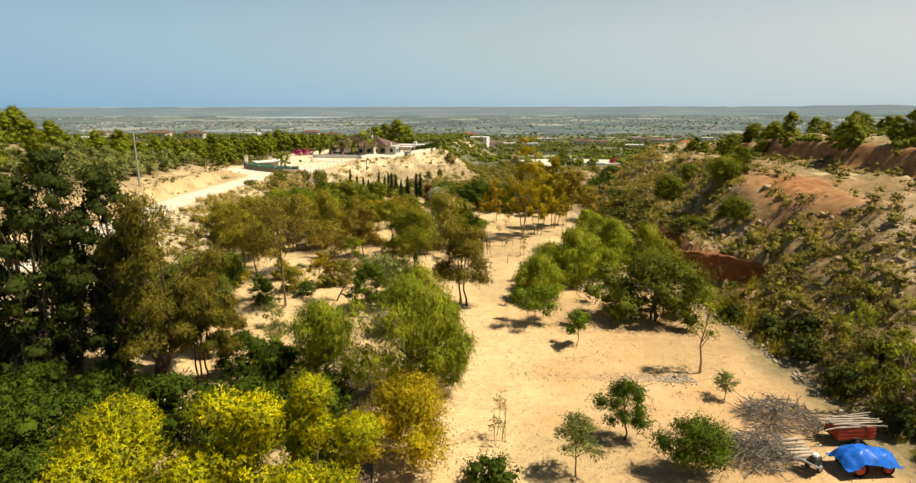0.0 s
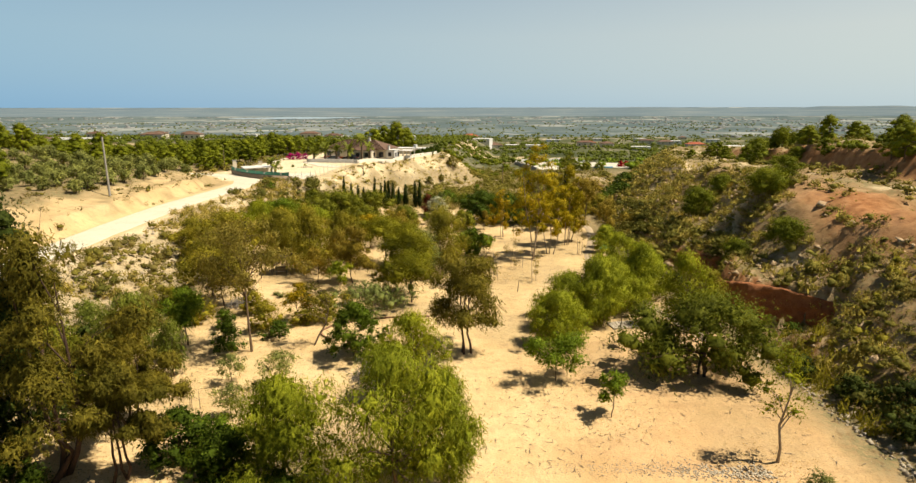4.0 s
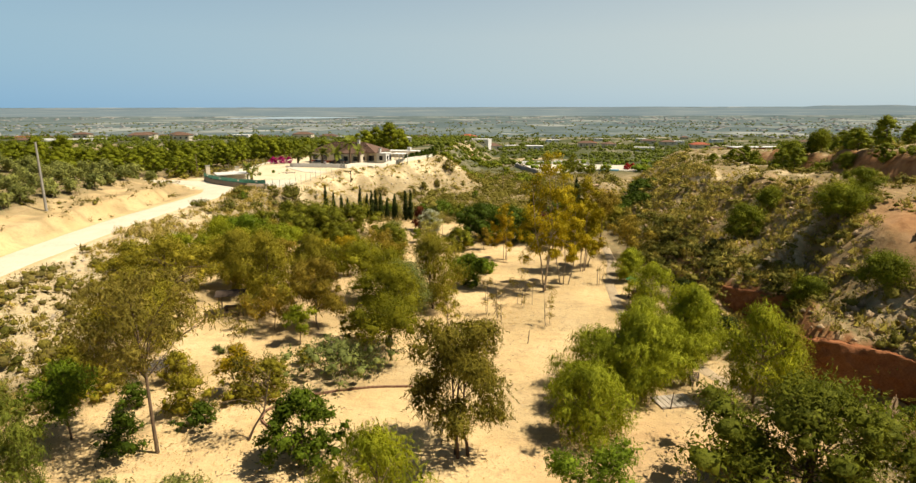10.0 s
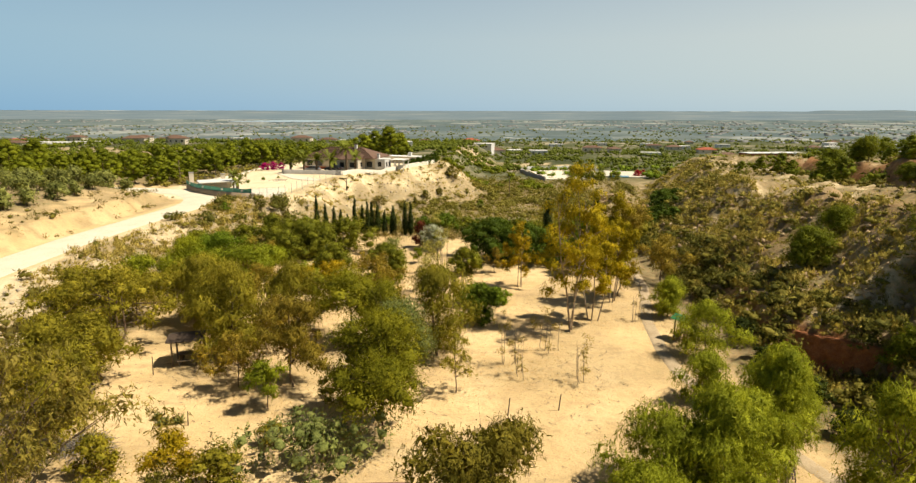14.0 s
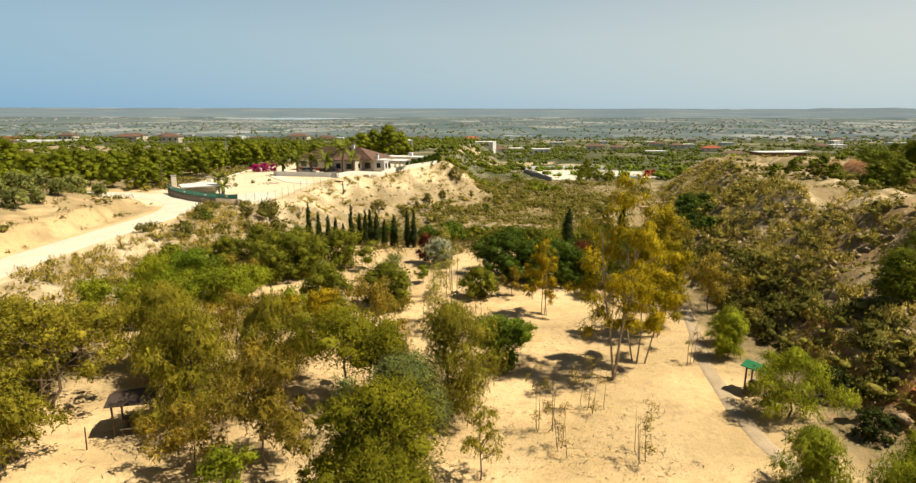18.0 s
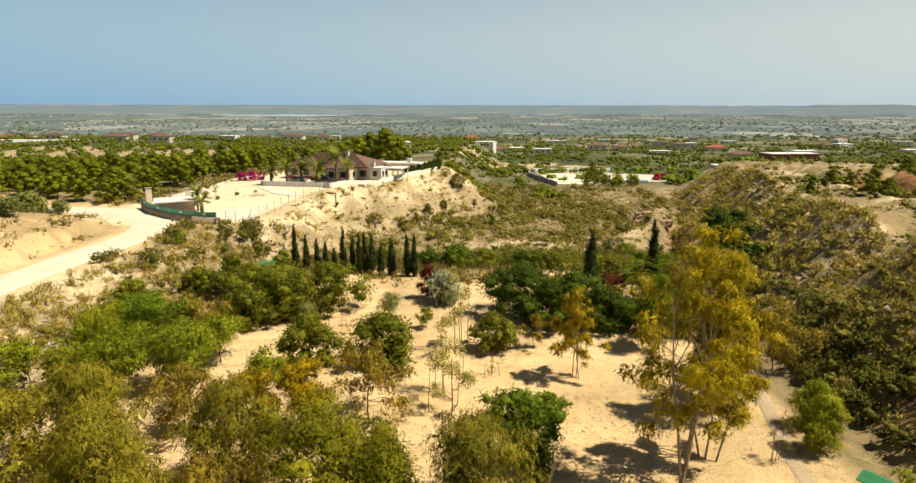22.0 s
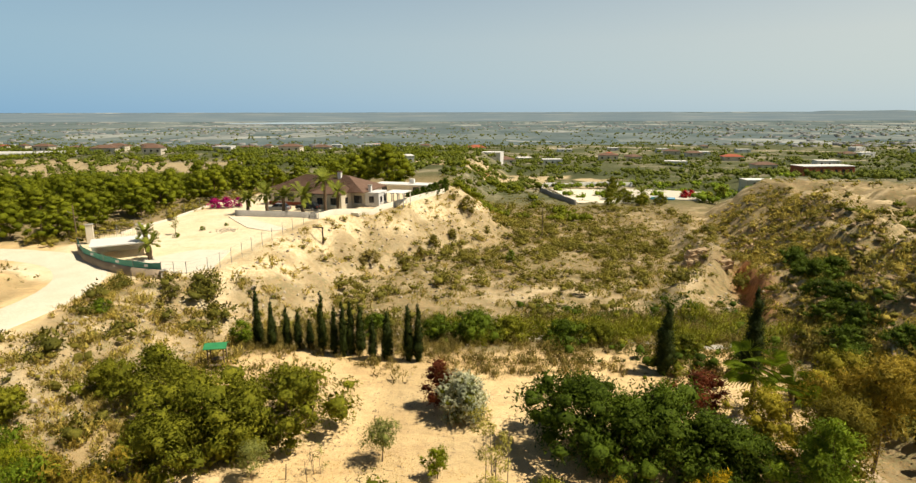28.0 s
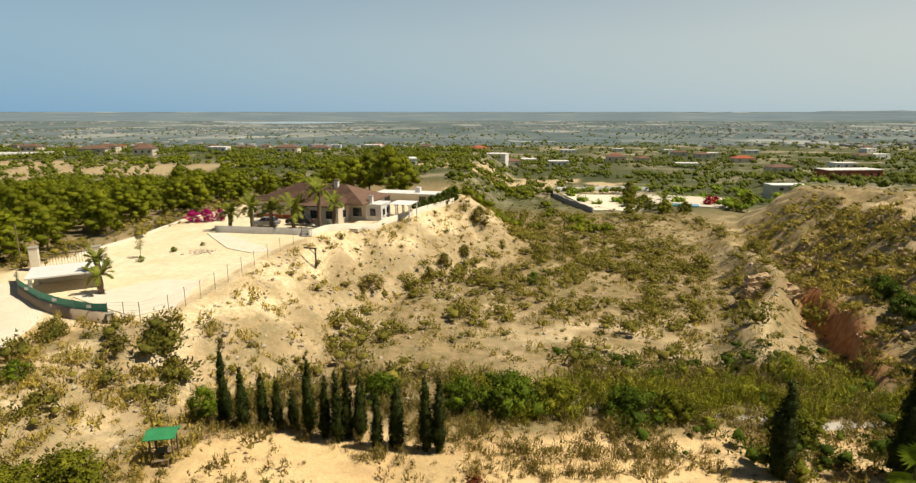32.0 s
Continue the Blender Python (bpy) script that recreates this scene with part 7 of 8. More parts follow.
for x, y, h, w in [(-46.2, 190.6, 2.2, 3.4), (-44.2, 191.4, 2.4, 3.2), (-42.4, 192.6, 2.1, 2.6)]:
    shrub("bougainvillea", "bougainvillea in full magenta flower by the drive", x, y, h, w, "magenta", int(h * 100), "bougainvillea", "bougainvilleas")
for x, y, h, w in [(79.5, 276.0, 3.2, 4.4), (82.5, 278.0, 3.0, 4.0)]:
    shrub("bougainvillea", "crimson bougainvillea beside the lower pools", x, y, h, w, "crimson", int(h * 100 + 3), "bougainvillea", "bougainvilleas")
for k, (x, y) in enumerate([(-9.6, 200.0), (-8.3, 202.1), (-7.0, 204.2), (-5.7, 206.3), (-4.5, 208.4), (-3.4, 210.5), (-2.4, 212.6)]):
    shrub("hedge_bush", "clipped dark green conifer hedge on the terrace edge", x, y, 2.0 + 0.22 * k, 2.6, "carob", 700 + k, "hedge", "terrace hedge", "thick", 1.2)
for k, (x, y, h, w, leaf) in enumerate([(2.6, 208.6, 4.2, 5.6, "scrub"), (9.7, 183.1, 2.4, 2.8, "green"), (-14.7, 173.1, 2.6, 5.4, "greyscrub"), (-6.9, 184.4, 2.6, 2.8, "scrub"), (-0.9, 194.9, 2.4, 2.8, "scrub"),
                                       (-4.5, 188.2, 2.4, 3.2, "scrub"), (-22.6, 135.6, 2.8, 2.9, "green"), (-35.8, 135.0, 1.6, 2.6, "green"), (-31.8, 140.9, 1.5, 2.9, "scrub"), (-27.5, 141.2, 1.3, 2.6, "scrub")]):
    shrub("wild_bush", "wild bush rooted in the pale bank", x, y, h, w, leaf, 720 + k, "bush", "wild bushes")
for k, (x, y, h, w) in enumerate([(0.8, 136.0, 3.3, 6.4), (4.6, 136.4, 2.8, 5.4), (9.8, 135.2, 2.6, 5.6), (13.4, 134.6, 2.4, 5.0), (-2.8, 136.8, 2.8, 5.0), (20.5, 131.2, 2.2, 4.6), (-9.6, 139.2, 2.6, 4.0)]):
    shrub("tamarisk", "dense green tamarisk along the dry stream bed", x, y, h, w, "carobolive" if k % 2 else "deep", 740 + k, "tamarisk", "stream-side tamarisks", "thick", 0.9)


for k, (x, y, h, w) in enumerate([(56, 268, 5.4, 7.0), (53.5, 275, 4.6, 6.0), (60, 262, 4.0, 7.0), (66, 262, 3.6, 6.0), (50, 262, 3.0, 5.5), (84, 268, 3.4, 5.0), (92, 276, 4.6, 6.0), (57, 284, 6.0, 6.0), (61, 300, 6.5, 7.0)]):
    shrub("garden_tree", "dark garden tree beside the lower yard", x, y, h, w, "carobolive", 770 + k, "tree", "lower garden trees", "thick", 0.5)


for k, (x, y, h, w) in enumerate([(-42.4, 166.0, 0.9, 1.2), (-40.6, 171.0, 0.8, 1.3), (-38.2, 174.6, 0.6, 0.9)]):
    shrub("yard_plant", "low clipped plant in the bare yard", x, y, h, w, "green", 800 + k, "plant", "yard plants", "bush", 0.6)
tree("yard_tree", "slim young tree in the bare yard", -43.4, 168.0, 3.0, 1.8, "small", "olive", "bark", 805, "tree", "yard plants", 0.6)


# ---- agaves, saplings' stakes, kerb ring ----
def agave(x, y, r, seed):
    rng = np.random.default_rng(seed)
    root = thing("agave", pose(x, y, float(land(x, y))), "grey-green agave rosette on sand", "agave", "agaves")
    for k in range(17):
        a, up = 2.4 * k, 0.25 + 1.0 * (k / 17)
        out = np.array((math.cos(a), math.sin(a), up))
        out = out / np.linalg.norm(out) * r * rng.uniform(0.8, 1.05)
        side = np.array((-math.sin(a), math.cos(a), 0)) * 0.06
        v = [tuple(-side), tuple(side), tuple(out * 0.5 + side * 1.3), tuple(out * 0.5 - side * 1.3), tuple(out), tuple(out * 0.45 - np.array((0, 0, 0.05)))]
        part("leaf", mesh_of("leaf", v, [(0, 1, 2), (0, 2, 3), (3, 2, 4), (0, 5, 1), (1, 5, 2), (3, 5, 0), (2, 5, 4), (4, 5, 3)]), LEAF["silver"], root)


for k, (x, y, r) in enumerate([(-16.3, 71.6, 0.8), (-15.5, 71.9, 0.7), (-15.2, 69.8, 0.55), (-17.0, 72.4, 0.6)]):
    agave(x, y, r, 960 + k)


def kerb_ring():
    """A low ring of edging stones laid in the sand."""
    root = thing("stone_edging", pose(0, 0, 0), "low curved edging of reddish stones in the sand", "edging")
    rng = np.random.default_rng(5)
    knots = np.array([(-0.6, 65.5), (-3.3, 65.4), (-5.7, 65.0), (-7.8, 64.2), (-9.3, 63.2), (-10.0, 62.0), (-9.8, 60.9), (-8.7, 59.8)])
    u = np.linspace(0, 7, 64)
    bend = np.stack([np.interp(u, range(8), knots[:, k]) for k in (0, 1)], 1)
    for _ in range(6):
        bend[1:-1] = (bend[:-2] + 2 * bend[1:-1] + bend[2:]) / 4
    line = [tuple(p) for p in bend]
    for (x0, y0), (x1, y1) in zip(line[:-1], line[1:]):
        long = math.hypot(x1 - x0, y1 - y0)
        x, y = (x0 + x1) / 2, (y0 + y1) / 2
        bm = boxed(-long / 2 * 0.96, -0.07, -0.10, long / 2 * 0.96, 0.07, 0.13 + 0.02 * rng.random(), 0.015)
        part("edging_stone", bm, M["edging"], root, at=pose(x, y, float(land(x, y)), 0, 0, math.degrees(math.atan2(y1 - y0, x1 - x0))))


kerb_ring()


def garden_path():
    """A narrow trodden path between two rows of low edging logs."""
    line = [(-3.5 - 0.13 * k + 0.1 * math.sin(k), 29.5 + 1.0 * k) for k in range(14)]
    ribbon("path", line, 1.25, M["litter_path"], "narrow brown garden path under the pepper trees", 0.05, "path")
    root = thing("path_edging", pose(0, 0, 0), "rows of pale edging logs beside the garden path", "edging")
    for (x0, y0), (x1, y1) in zip(line[:-1], line[1:]):
        for side in (-0.72, 0.72):
            z = float(land((x0 + x1) / 2 + side, (y0 + y1) / 2))
            part("edging_log", tubes([[((x0 + side, y0 + 0.05, z + 0.09), 0.03), ((x0 + side, y0 + 0.06, z + 0.09), 0.085), ((x1 + side, y1 - 0.06, z + 0.09), 0.08), ((x1 + side, y1 - 0.05, z + 0.09), 0.03)]], 7), M["pale_wood"], root)


garden_path()


def stake(x, y, h, label="thin wooden stake in the sand", m="dark_wood"):
    root = thing("stake", pose(x, y, float(land(x, y)), 3, 4), label, "stake", "wooden stakes")
    part("shaft", tubes([[((0, 0, -0.2), 0.04), ((0.02, 0, h), 0.03)]], 6), M[m], root)


for x, y, h in [(-14.8, 71.6, 1.0), (8.6, 73.2, 1.2), (5.2, 72.6, 1.3), (16.4, 62.0, 1.2), (-20.6, 79.0, 1.5), (-12.0, 112.6, 1.1), (24.6, 55.5, 1.3), (23.4, 84.6, 0.9), (-22.6, 121.0, 1.5)]:
    stake(x, y, h)


# ---- shelters, bench ----
def shelter(x, y, turn, w, d, h, roof, label, table_in=True):
    root = thing("picnic_shelter", pose(x, y, float(land(x, y)), 0, 0, turn), label, "shelter", "picnic shelters")
    for u in (-w / 2, w / 2):
        for v in (-d / 2, d / 2):
            part("post", tubes([[((u, v, -0.25), 0.07), ((u, v, h - 0.1), 0.06)]], 7), M["wood"], root)
    for v in (-d / 2, d / 2):
        part("beam", tubes([[((-w / 2 - 0.2, v, h - 0.06), 0.05), ((w / 2 + 0.2, v, h - 0.06), 0.05)]], 6), M["wood"], root)
    bm = bmesh.new()
    over = 0.3
    low, ridge = h, h + 0.28
    for k, (v0, z0, v1, z1) in enumerate(((-d / 2 - over, low, 0, ridge), (0, ridge, d / 2 + over, low))):
        q = [bm.verts.new(p) for p in ((-w / 2 - over, v0, z0), (w / 2 + over, v0, z0), (w / 2 + over, v1, z1), (-w / 2 - over, v1, z1),
                                       (-w / 2 - over, v0, z0 - 0.05), (w / 2 + over, v0, z0 - 0.05), (w / 2 + over, v1, z1 - 0.05), (-w / 2 - over, v1, z1 - 0.05))]
        for f in ((0, 1, 2, 3), (7, 6, 5, 4), (0, 4, 5, 1), (1, 5, 6, 2), (2, 6, 7, 3), (3, 7, 4, 0)):
            bm.faces.new([q[i] for i in f])
    part("roof", bm, M[roof], root)
    if table_in:
        part("tabletop", boxed(-w * 0.36, -0.35, 0.70, w * 0.36, 0.35, 0.76, 0.01), M["wood"], root)
        for u in (-w * 0.28, w * 0.28):
            part("leg", boxed(u - 0.05, -0.3, -0.1, u + 0.05, 0.3, 0.70), M["wood"], root)
        for v in (-0.75, 0.75):
            part("seat", boxed(-w * 0.36, v - 0.14, 0.40, w * 0.36, v + 0.14, 0.45, 0.01), M["wood"], root)
            for u in (-w * 0.28, w * 0.28):
                part("leg", boxed(u - 0.04, v - 0.1, -0.1, u + 0.04, v + 0.1, 0.40), M["wood"], root)


shelter(-18.9, 81.4, 12, 2.1, 1.6, 2.1, "dark_wood", "dark roofed timber picnic shelter under the acacias")
shelter(21.6, 85.4, -58, 1.05, 0.8, 1.9, "green_sheet", "timber picnic shelter with a bright green sheet roof")
shelter(-22.6, 129.4, 8, 1.35, 1.0, 1.95, "green_sheet", "timber shelter with a green roof at the park edge")


def bench(x, y, turn):
    root = thing("park_bench", pose(x, y, float(land(x, y)) + 0.02, 0, 0, turn), "dark slatted park bench under the pepper trees", "bench")
    for k in range(4):
        part("seat_slat", boxed(-0.8, -0.22 + 0.12 * k, 0.42, 0.8, -0.13 + 0.12 * k, 0.46, 0.006), M["dark_wood"], root)
    for k in range(4):
        part("back_slat", boxed(-0.8, 0.26 + 0.03 * k, 0.52 + 0.11 * k, 0.8, 0.30 + 0.03 * k, 0.61 + 0.11 * k, 0.006), M["dark_wood"], root)
    for u in (-0.7, 0.7):
        part("leg", tubes([[((u, -0.2, -0.05), 0.03), ((u, -0.2, 0.42), 0.03)]], 6), M["dark_steel"], root)
        part("leg", tubes([[((u, 0.22, -0.05), 0.03), ((u, 0.24, 0.42), 0.03), ((u, 0.38, 0.96), 0.025)]], 6), M["dark_steel"], root)


bench(19.6, 65.8, 62)
deck = thing("wooden_deck", pose(16.9, 62.9, float(land(16.9, 62.9)) + 0.03, 0, 0, 10), "low platform of sun-bleached boards", "platform")
for k in range(7):
    part("board", boxed(-1.2 + 0.36 * k, -0.8, -0.05, -0.87 + 0.36 * k, 0.8, 0.12, 0.01), M["pale_wood"], deck)


pallet = thing("pallet", pose(19.0, 118.6, float(land(19.0, 118.6)) + 0.02, 0, 0, 20), "grey wooden pallet leaning on its blocks by the palms", "pallet")
for k in range(6):
    part("slat", boxed(-0.9, -0.6 + 0.22 * k, 0.12, 0.9, -0.44 + 0.22 * k, 0.15, 0.008), M["pale_wood"], pallet)
for u in (-0.85, -0.08, 0.7):
    part("block", boxed(u, -0.6, -0.03, u + 0.15, 0.66, 0.117, 0.008), M["pale_wood"], pallet)


# ---- tractor corner ----
def wheel(parent, x, y, z, r, wide, hub="red_paint"):
    w = part("wheel", tubes([[((x, y - wide / 2, z), r * 0.93), ((x, y - wide * 0.3, z), r), ((x, y + wide * 0.3, z), r), ((x, y + wide / 2, z), r * 0.93)]], 22), M["rubber"], parent)
    part("rim", tubes([[((x, y - wide * 0.52, z), r * 0.05), ((x, y - wide * 0.53, z), r * 0.6), ((x, y + wide * 0.53, z), r * 0.6), ((x, y + wide * 0.52, z), r * 0.05)]], 16), M[hub], w)
    return w


def tractor():
    x, y = 22.9, 30.3
    root = thing("tractor", pose(x, y, float(land(x, y)) + 0.02, 0, 0, 4), "old red tractor under a blue tarpaulin", "tractor")
    root.matrix_basis = root.matrix_basis @ Matrix.Scale(0.85, 4)
    part("chassis", boxed(-1.3, -0.25, 0.45, 1.5, 0.25, 0.95, 0.05), M["red_paint"], root)
    for s in (-0.62, 0.62):
        wheel(root, -0.75, s, 0.52, 0.55, 0.3)
        wheel(root, 1.15, s, 0.40, 0.42, 0.22)
    rng = np.random.default_rng(77)
    nx, ny = 30, 20
    verts, faces = [], []
    for i in range(nx + 1):
        for j in range(ny + 1):
            u, v = i / nx, j / ny
            px, py = -1.75 + 3.6 * u, -0.95 + 1.9 * v
            side = abs(2 * v - 1)
            top = table(u, [0, 0.08, 0.3, 0.45, 0.8, 0.94, 1], [0.95, 1.35, 1.75, 1.7, 1.4, 1.3, 0.75])
            z = top - 0.55 * side ** 3 - 0.14 * abs(math.sin(11 * u + 1.5 * v)) * side - 0.07 * abs(math.sin(7 * u - 9 * v)) - 0.04 * abs(math.sin(23 * u + 5 * v)) + 0.012 * rng.normal()
            verts.append((px, py * (0.8 + 0.25 * side), max(z, 0.62)))
    for i in range(nx):
        for j in range(ny):
            a = i * (ny + 1) + j
            faces.append((a, a + ny + 1, a + ny + 2, a + 1))
    k = len(verts)
    verts += [(px, py, pz - 0.02) for px, py, pz in verts]
    faces += [tuple(k + q for q in f[::-1]) for f in faces]
    part("tarpaulin", mesh_of("tarpaulin", verts, faces), M["tarp"], root, "blue tarpaulin draped in folds")


tractor()


def tiller():
    x, y = 20.2, 30.3
    root = thing("tiller", pose(x, y, float(land(x, y)) + 0.03, 0, 0, 28), "grey motor tiller with a steel blade and handles", "tiller")
    part("blade", boxed(-0.75, -0.5, 0.30, -0.05, 0.55, 0.36, 0.015), M["steel"], root, "tilted pale steel blade", at=pose(0, 0, 0.05, 0, 24, 0))
    part("engine", boxed(-0.05, -0.22, 0.30, 0.55, 0.22, 0.75, 0.05), M["dark_steel"], root)
    part("fuel_tank", boxed(0.05, -0.16, 0.752, 0.42, 0.16, 0.92, 0.05), M["white"], root)
    for v in (-0.3, 0.3):
        wheel(root, 0.25, v, 0.24, 0.26, 0.12, "steel")
        part("handle", tubes([[((0.5, v * 0.6, 0.6), 0.02), ((1.0, v, 0.95), 0.02), ((1.25, v, 0.98), 0.026)]], 6), M["steel"], root)


tiller()


def trailer():
    x, y = 24.1, 33.1
    root = thing("trailer", pose(x, y, float(land(x, y)) + 0.04, 0, 0, 2) @ Matrix.Scale(0.74, 4), "red steel farm trailer loaded with poles", "trailer")
    for b in ((-1.45, -0.8, 0.55, 1.45, -0.75, 1.5), (-1.45, 0.75, 0.55, 1.45, 0.8, 1.5), (-1.45, -0.748, 0.55, -1.4, 0.748, 1.5), (1.4, -0.748, 0.55, 1.45, 0.748, 1.5)):
        side = part("side_panel", boxed(*b), M["red_paint"], root)
    for k in range(3):
        part("rib", boxed(-1.46, -0.83, 0.68 + 0.28 * k, 1.46, -0.803, 0.74 + 0.28 * k), M["red_paint"], root)
    part("floor", boxed(-1.45, -0.8, 0.47, 1.45, 0.8, 0.545), M["dark_steel"], root)
    for s in (-0.85, 0.85):
        wheel(root, 0.0, s, 0.36, 0.36, 0.2, "dark_steel")
    part("drawbar", tubes([[((-1.45, 0, 0.5), 0.05), ((-2.5, 0, 0.4), 0.04)]], 6), M["dark_steel"], root)
    rng = np.random.default_rng(12)
    for k in range(16):
        u = -0.75 + 0.1 * k
        a = rng.normal() * 0.25
        root2 = thing("pole", pose(x + 0.15 * rng.normal(), y + 0.74 * u, float(land(x, y)) + 1.2 + 0.07 * (k % 3), 0, 2 * rng.normal(), 6 * rng.normal()), "long sun-bleached wooden pole stacked on the trailer", "pole", "stacked poles")
        part("shaft", tubes([[((-1.5 + a, 0, 0), 0.04), ((1.35 + a, 0, 0.03), 0.028)]], 6), M["pale_wood"], root2)


trailer()
rng = np.random.default_rng(13)
for k in range(12):
    x, y = 20.0 + 0.15 * rng.normal(), 31.2 + 0.16 * k
    log = thing("log", pose(x, y, float(land(x, y)) + 0.07 + 0.1 * (k % 2), 0, 0, 4 + 5 * rng.normal()), "sawn pale log lying in a pile", "log", "log pile")
    part("shaft", tubes([[((-1.2, 0, 0), 0.02), ((-1.19, 0, 0), 0.075), ((1.1, 0, 0.02), 0.065), ((1.11, 0, 0.02), 0.01)]], 8), M["pale_wood"], log)


def brushwood(x, y, w, h, n, seed, label):
    """A heap of cut branches."""
    rng = np.random.default_rng(seed)
    lines = []
    for _ in range(n):
        a, r = rng.random() * 6.283, w / 2 * rng.random() ** 0.6
        p = Vector((r * math.cos(a), r * math.sin(a) * 0.8, h * rng.random() * (1 - (2 * r / w) ** 2)))
        d = Vector(rng.normal(size=3) * (1, 1, 0.35)).normalized() * rng.uniform(0.4, 1.1)
        lines.append([(p - d, 0.022), (p + Vector((0, 0, 0.06)), 0.018), (p + d, 0.006)])
    me = tubes(lines, 3)
    root = thing("brush_pile", pose(x, y, float(land(x, y)) + 0.02), label, "brushwood", "brush piles")
    tagged(part("brushwood", me, M["grey_twig"], root), kind="stuff")


brushwood(21.4, 35.6, 5.0, 1.1, 420, 31, "grey heap of cut dry branches beside the trailer")
brushwood(18.0, 31.8, 4.4, 1.6, 420, 32, "tangled grey heap of dead branches")
brushwood(-4.6, 52.6, 2.4, 1.2, 160, 33, "small heap of dead grey twigs under the trees")
brushwood(-19.5, 69.0, 3.0, 0.9, 170, 34, "scattered grey dead branches on sand")


# ---- poles ----
def pole(x, y, h, r, label, material="wood", arm=False):
    root = thing("utility_pole", pose(x, y, float(land(x, y))), label, "pole", "utility poles")
    part("shaft", tubes([[((0, 0, -0.4), r * 1.2), ((0, 0, h), r * 0.8)]], 9), M[material], root)
    if arm:
        part("lamp_arm", tubes([[((0, 0, h - 1.3), 0.03), ((-0.9, 0, h - 0.9), 0.03)]], 5), M["steel"], root)


pole(-54.6, 109.6, 9.6, 0.16, "tall concrete utility pole beside the gravel road", "concrete")
pole(-51.6, 81.5, 5.2, 0.16, "weathered utility pole on the road bank", "concrete")
pole(-56.5, 165.0, 5.2, 0.08, "thin lamp pole at the pine wood's edge", "wood", True)
pole(19.5, 208, 6.5, 0.1, "wooden pole in the scrubby valley", "wood")


# ---- lower gardens and far houses ----
def cottage(x, y, z, w, d, h, turn, wall, roof, label, flat=False, windows=3):
    root = thing("house", pose(x, y, z, 0, 0, turn), label, "house", "distant houses")
    body = part("wall", boxed(-w / 2, -d / 2, -4, w / 2, d / 2, h), M[wall], root)
    if flat:
        part("roof", boxed(-w / 2 - 0.15, -d / 2 - 0.15, h + 0.003, w / 2 + 0.15, d / 2 + 0.15, h + 0.3), M["white"], root)
    else:
        part("roof", hip_roof(-w / 2, -d / 2, w / 2, d / 2, h + 0.16, d * 0.2), M[roof], root)
    for k in range(windows):
        window_on(body, -w / 2 + w * (k + 0.5) / windows, -d / 2, h * 0.35, min(1.3, w / windows * 0.5), h * 0.36, "-y")


def gz(x, y):
    return float(land(x, y))


cottage(165, 336, gz(165, 336), 24, 9, 4.2, 4, "red_wall", "tile", "long low red house behind the scrub", True, 7)
cottage(118, 300, gz(118, 300) + 0.2, 13, 6, 2.6, 0, "pale_concrete", "tile", "flat pale farm shed", True, 2)
cottage(-20, 312, gz(-20, 312) + 0.6, 9, 8, 3.4, 12, "white", "tile", "white two-level house above the rocks", True, 3)
cottage(-112, 146, gz(-112, 146) + 3.8, 9, 8, 6.4, 10, "wall", "red_wall", "yellow-cream house with a tiled roof among pines", False, 3)
cottage(-104, 160, gz(-104, 160), 8, 6, 2.6, 8, "white", "tile", "white low house among the pines", True, 2)
for x, y, w, wall, roof, flat in [(-238, 505, 13, "wall", "tile", False), (-168, 520, 14, "white", "tile", True), (-105, 470, 14, "wall", "tile", False), (-190, 460, 12, "wall", "tile", False),
                                  (-205, 488, 11, "wall", "tile", False), (-285, 498, 12, "wall", "tile", False), (190, 430, 13, "wall", "tile", False), (255, 470, 15, "white", "tile", True), (70, 480, 13, "white", "tile", True),
                                  (120, 520, 14, "wall", "tile", False), (30, 540, 14, "white", "tile", False), (-60, 540, 13, "white", "tile", True)]:
    cottage(x, y, gz(x, y) + 0.5, w, 8, 3.6, (x * 7) % 20 - 10, wall, roof, "far low villa among the trees", flat, 3)
rng = np.random.default_rng(91)
for k in range(46):
    y = float(rng.uniform(430, 880))
    x = float(rng.uniform(-0.75, 0.75) * y)
    cottage(x, y, gz(x, y) + 0.3, float(rng.uniform(9, 17)), float(rng.uniform(7, 10)), float(rng.uniform(2.6, 3.8)), float(rng.uniform(-20, 20)), ("white", "wall", "pale_concrete")[k % 3], ("tile", "tile", "red_wall")[k % 3 if k > 20 else 0], "far low villa among the trees", k % 3 == 0, 2)
low_wall("garden_wall", "long white garden wall far below the hill", [(-300, 462), (-236, 470)], 2.0, 0.3, "white")
low_wall("garden_wall", "grey retaining wall of the lower yard", [(39.6, 264.6), (36.4, 280), (34.5, 302), (40, 330)], 1.6, 0.3, "concrete")
low_wall("garden_wall", "pale wall of the lower yard", [(40, 330), (58, 328), (76, 322)], 1.8, 0.3, "white")


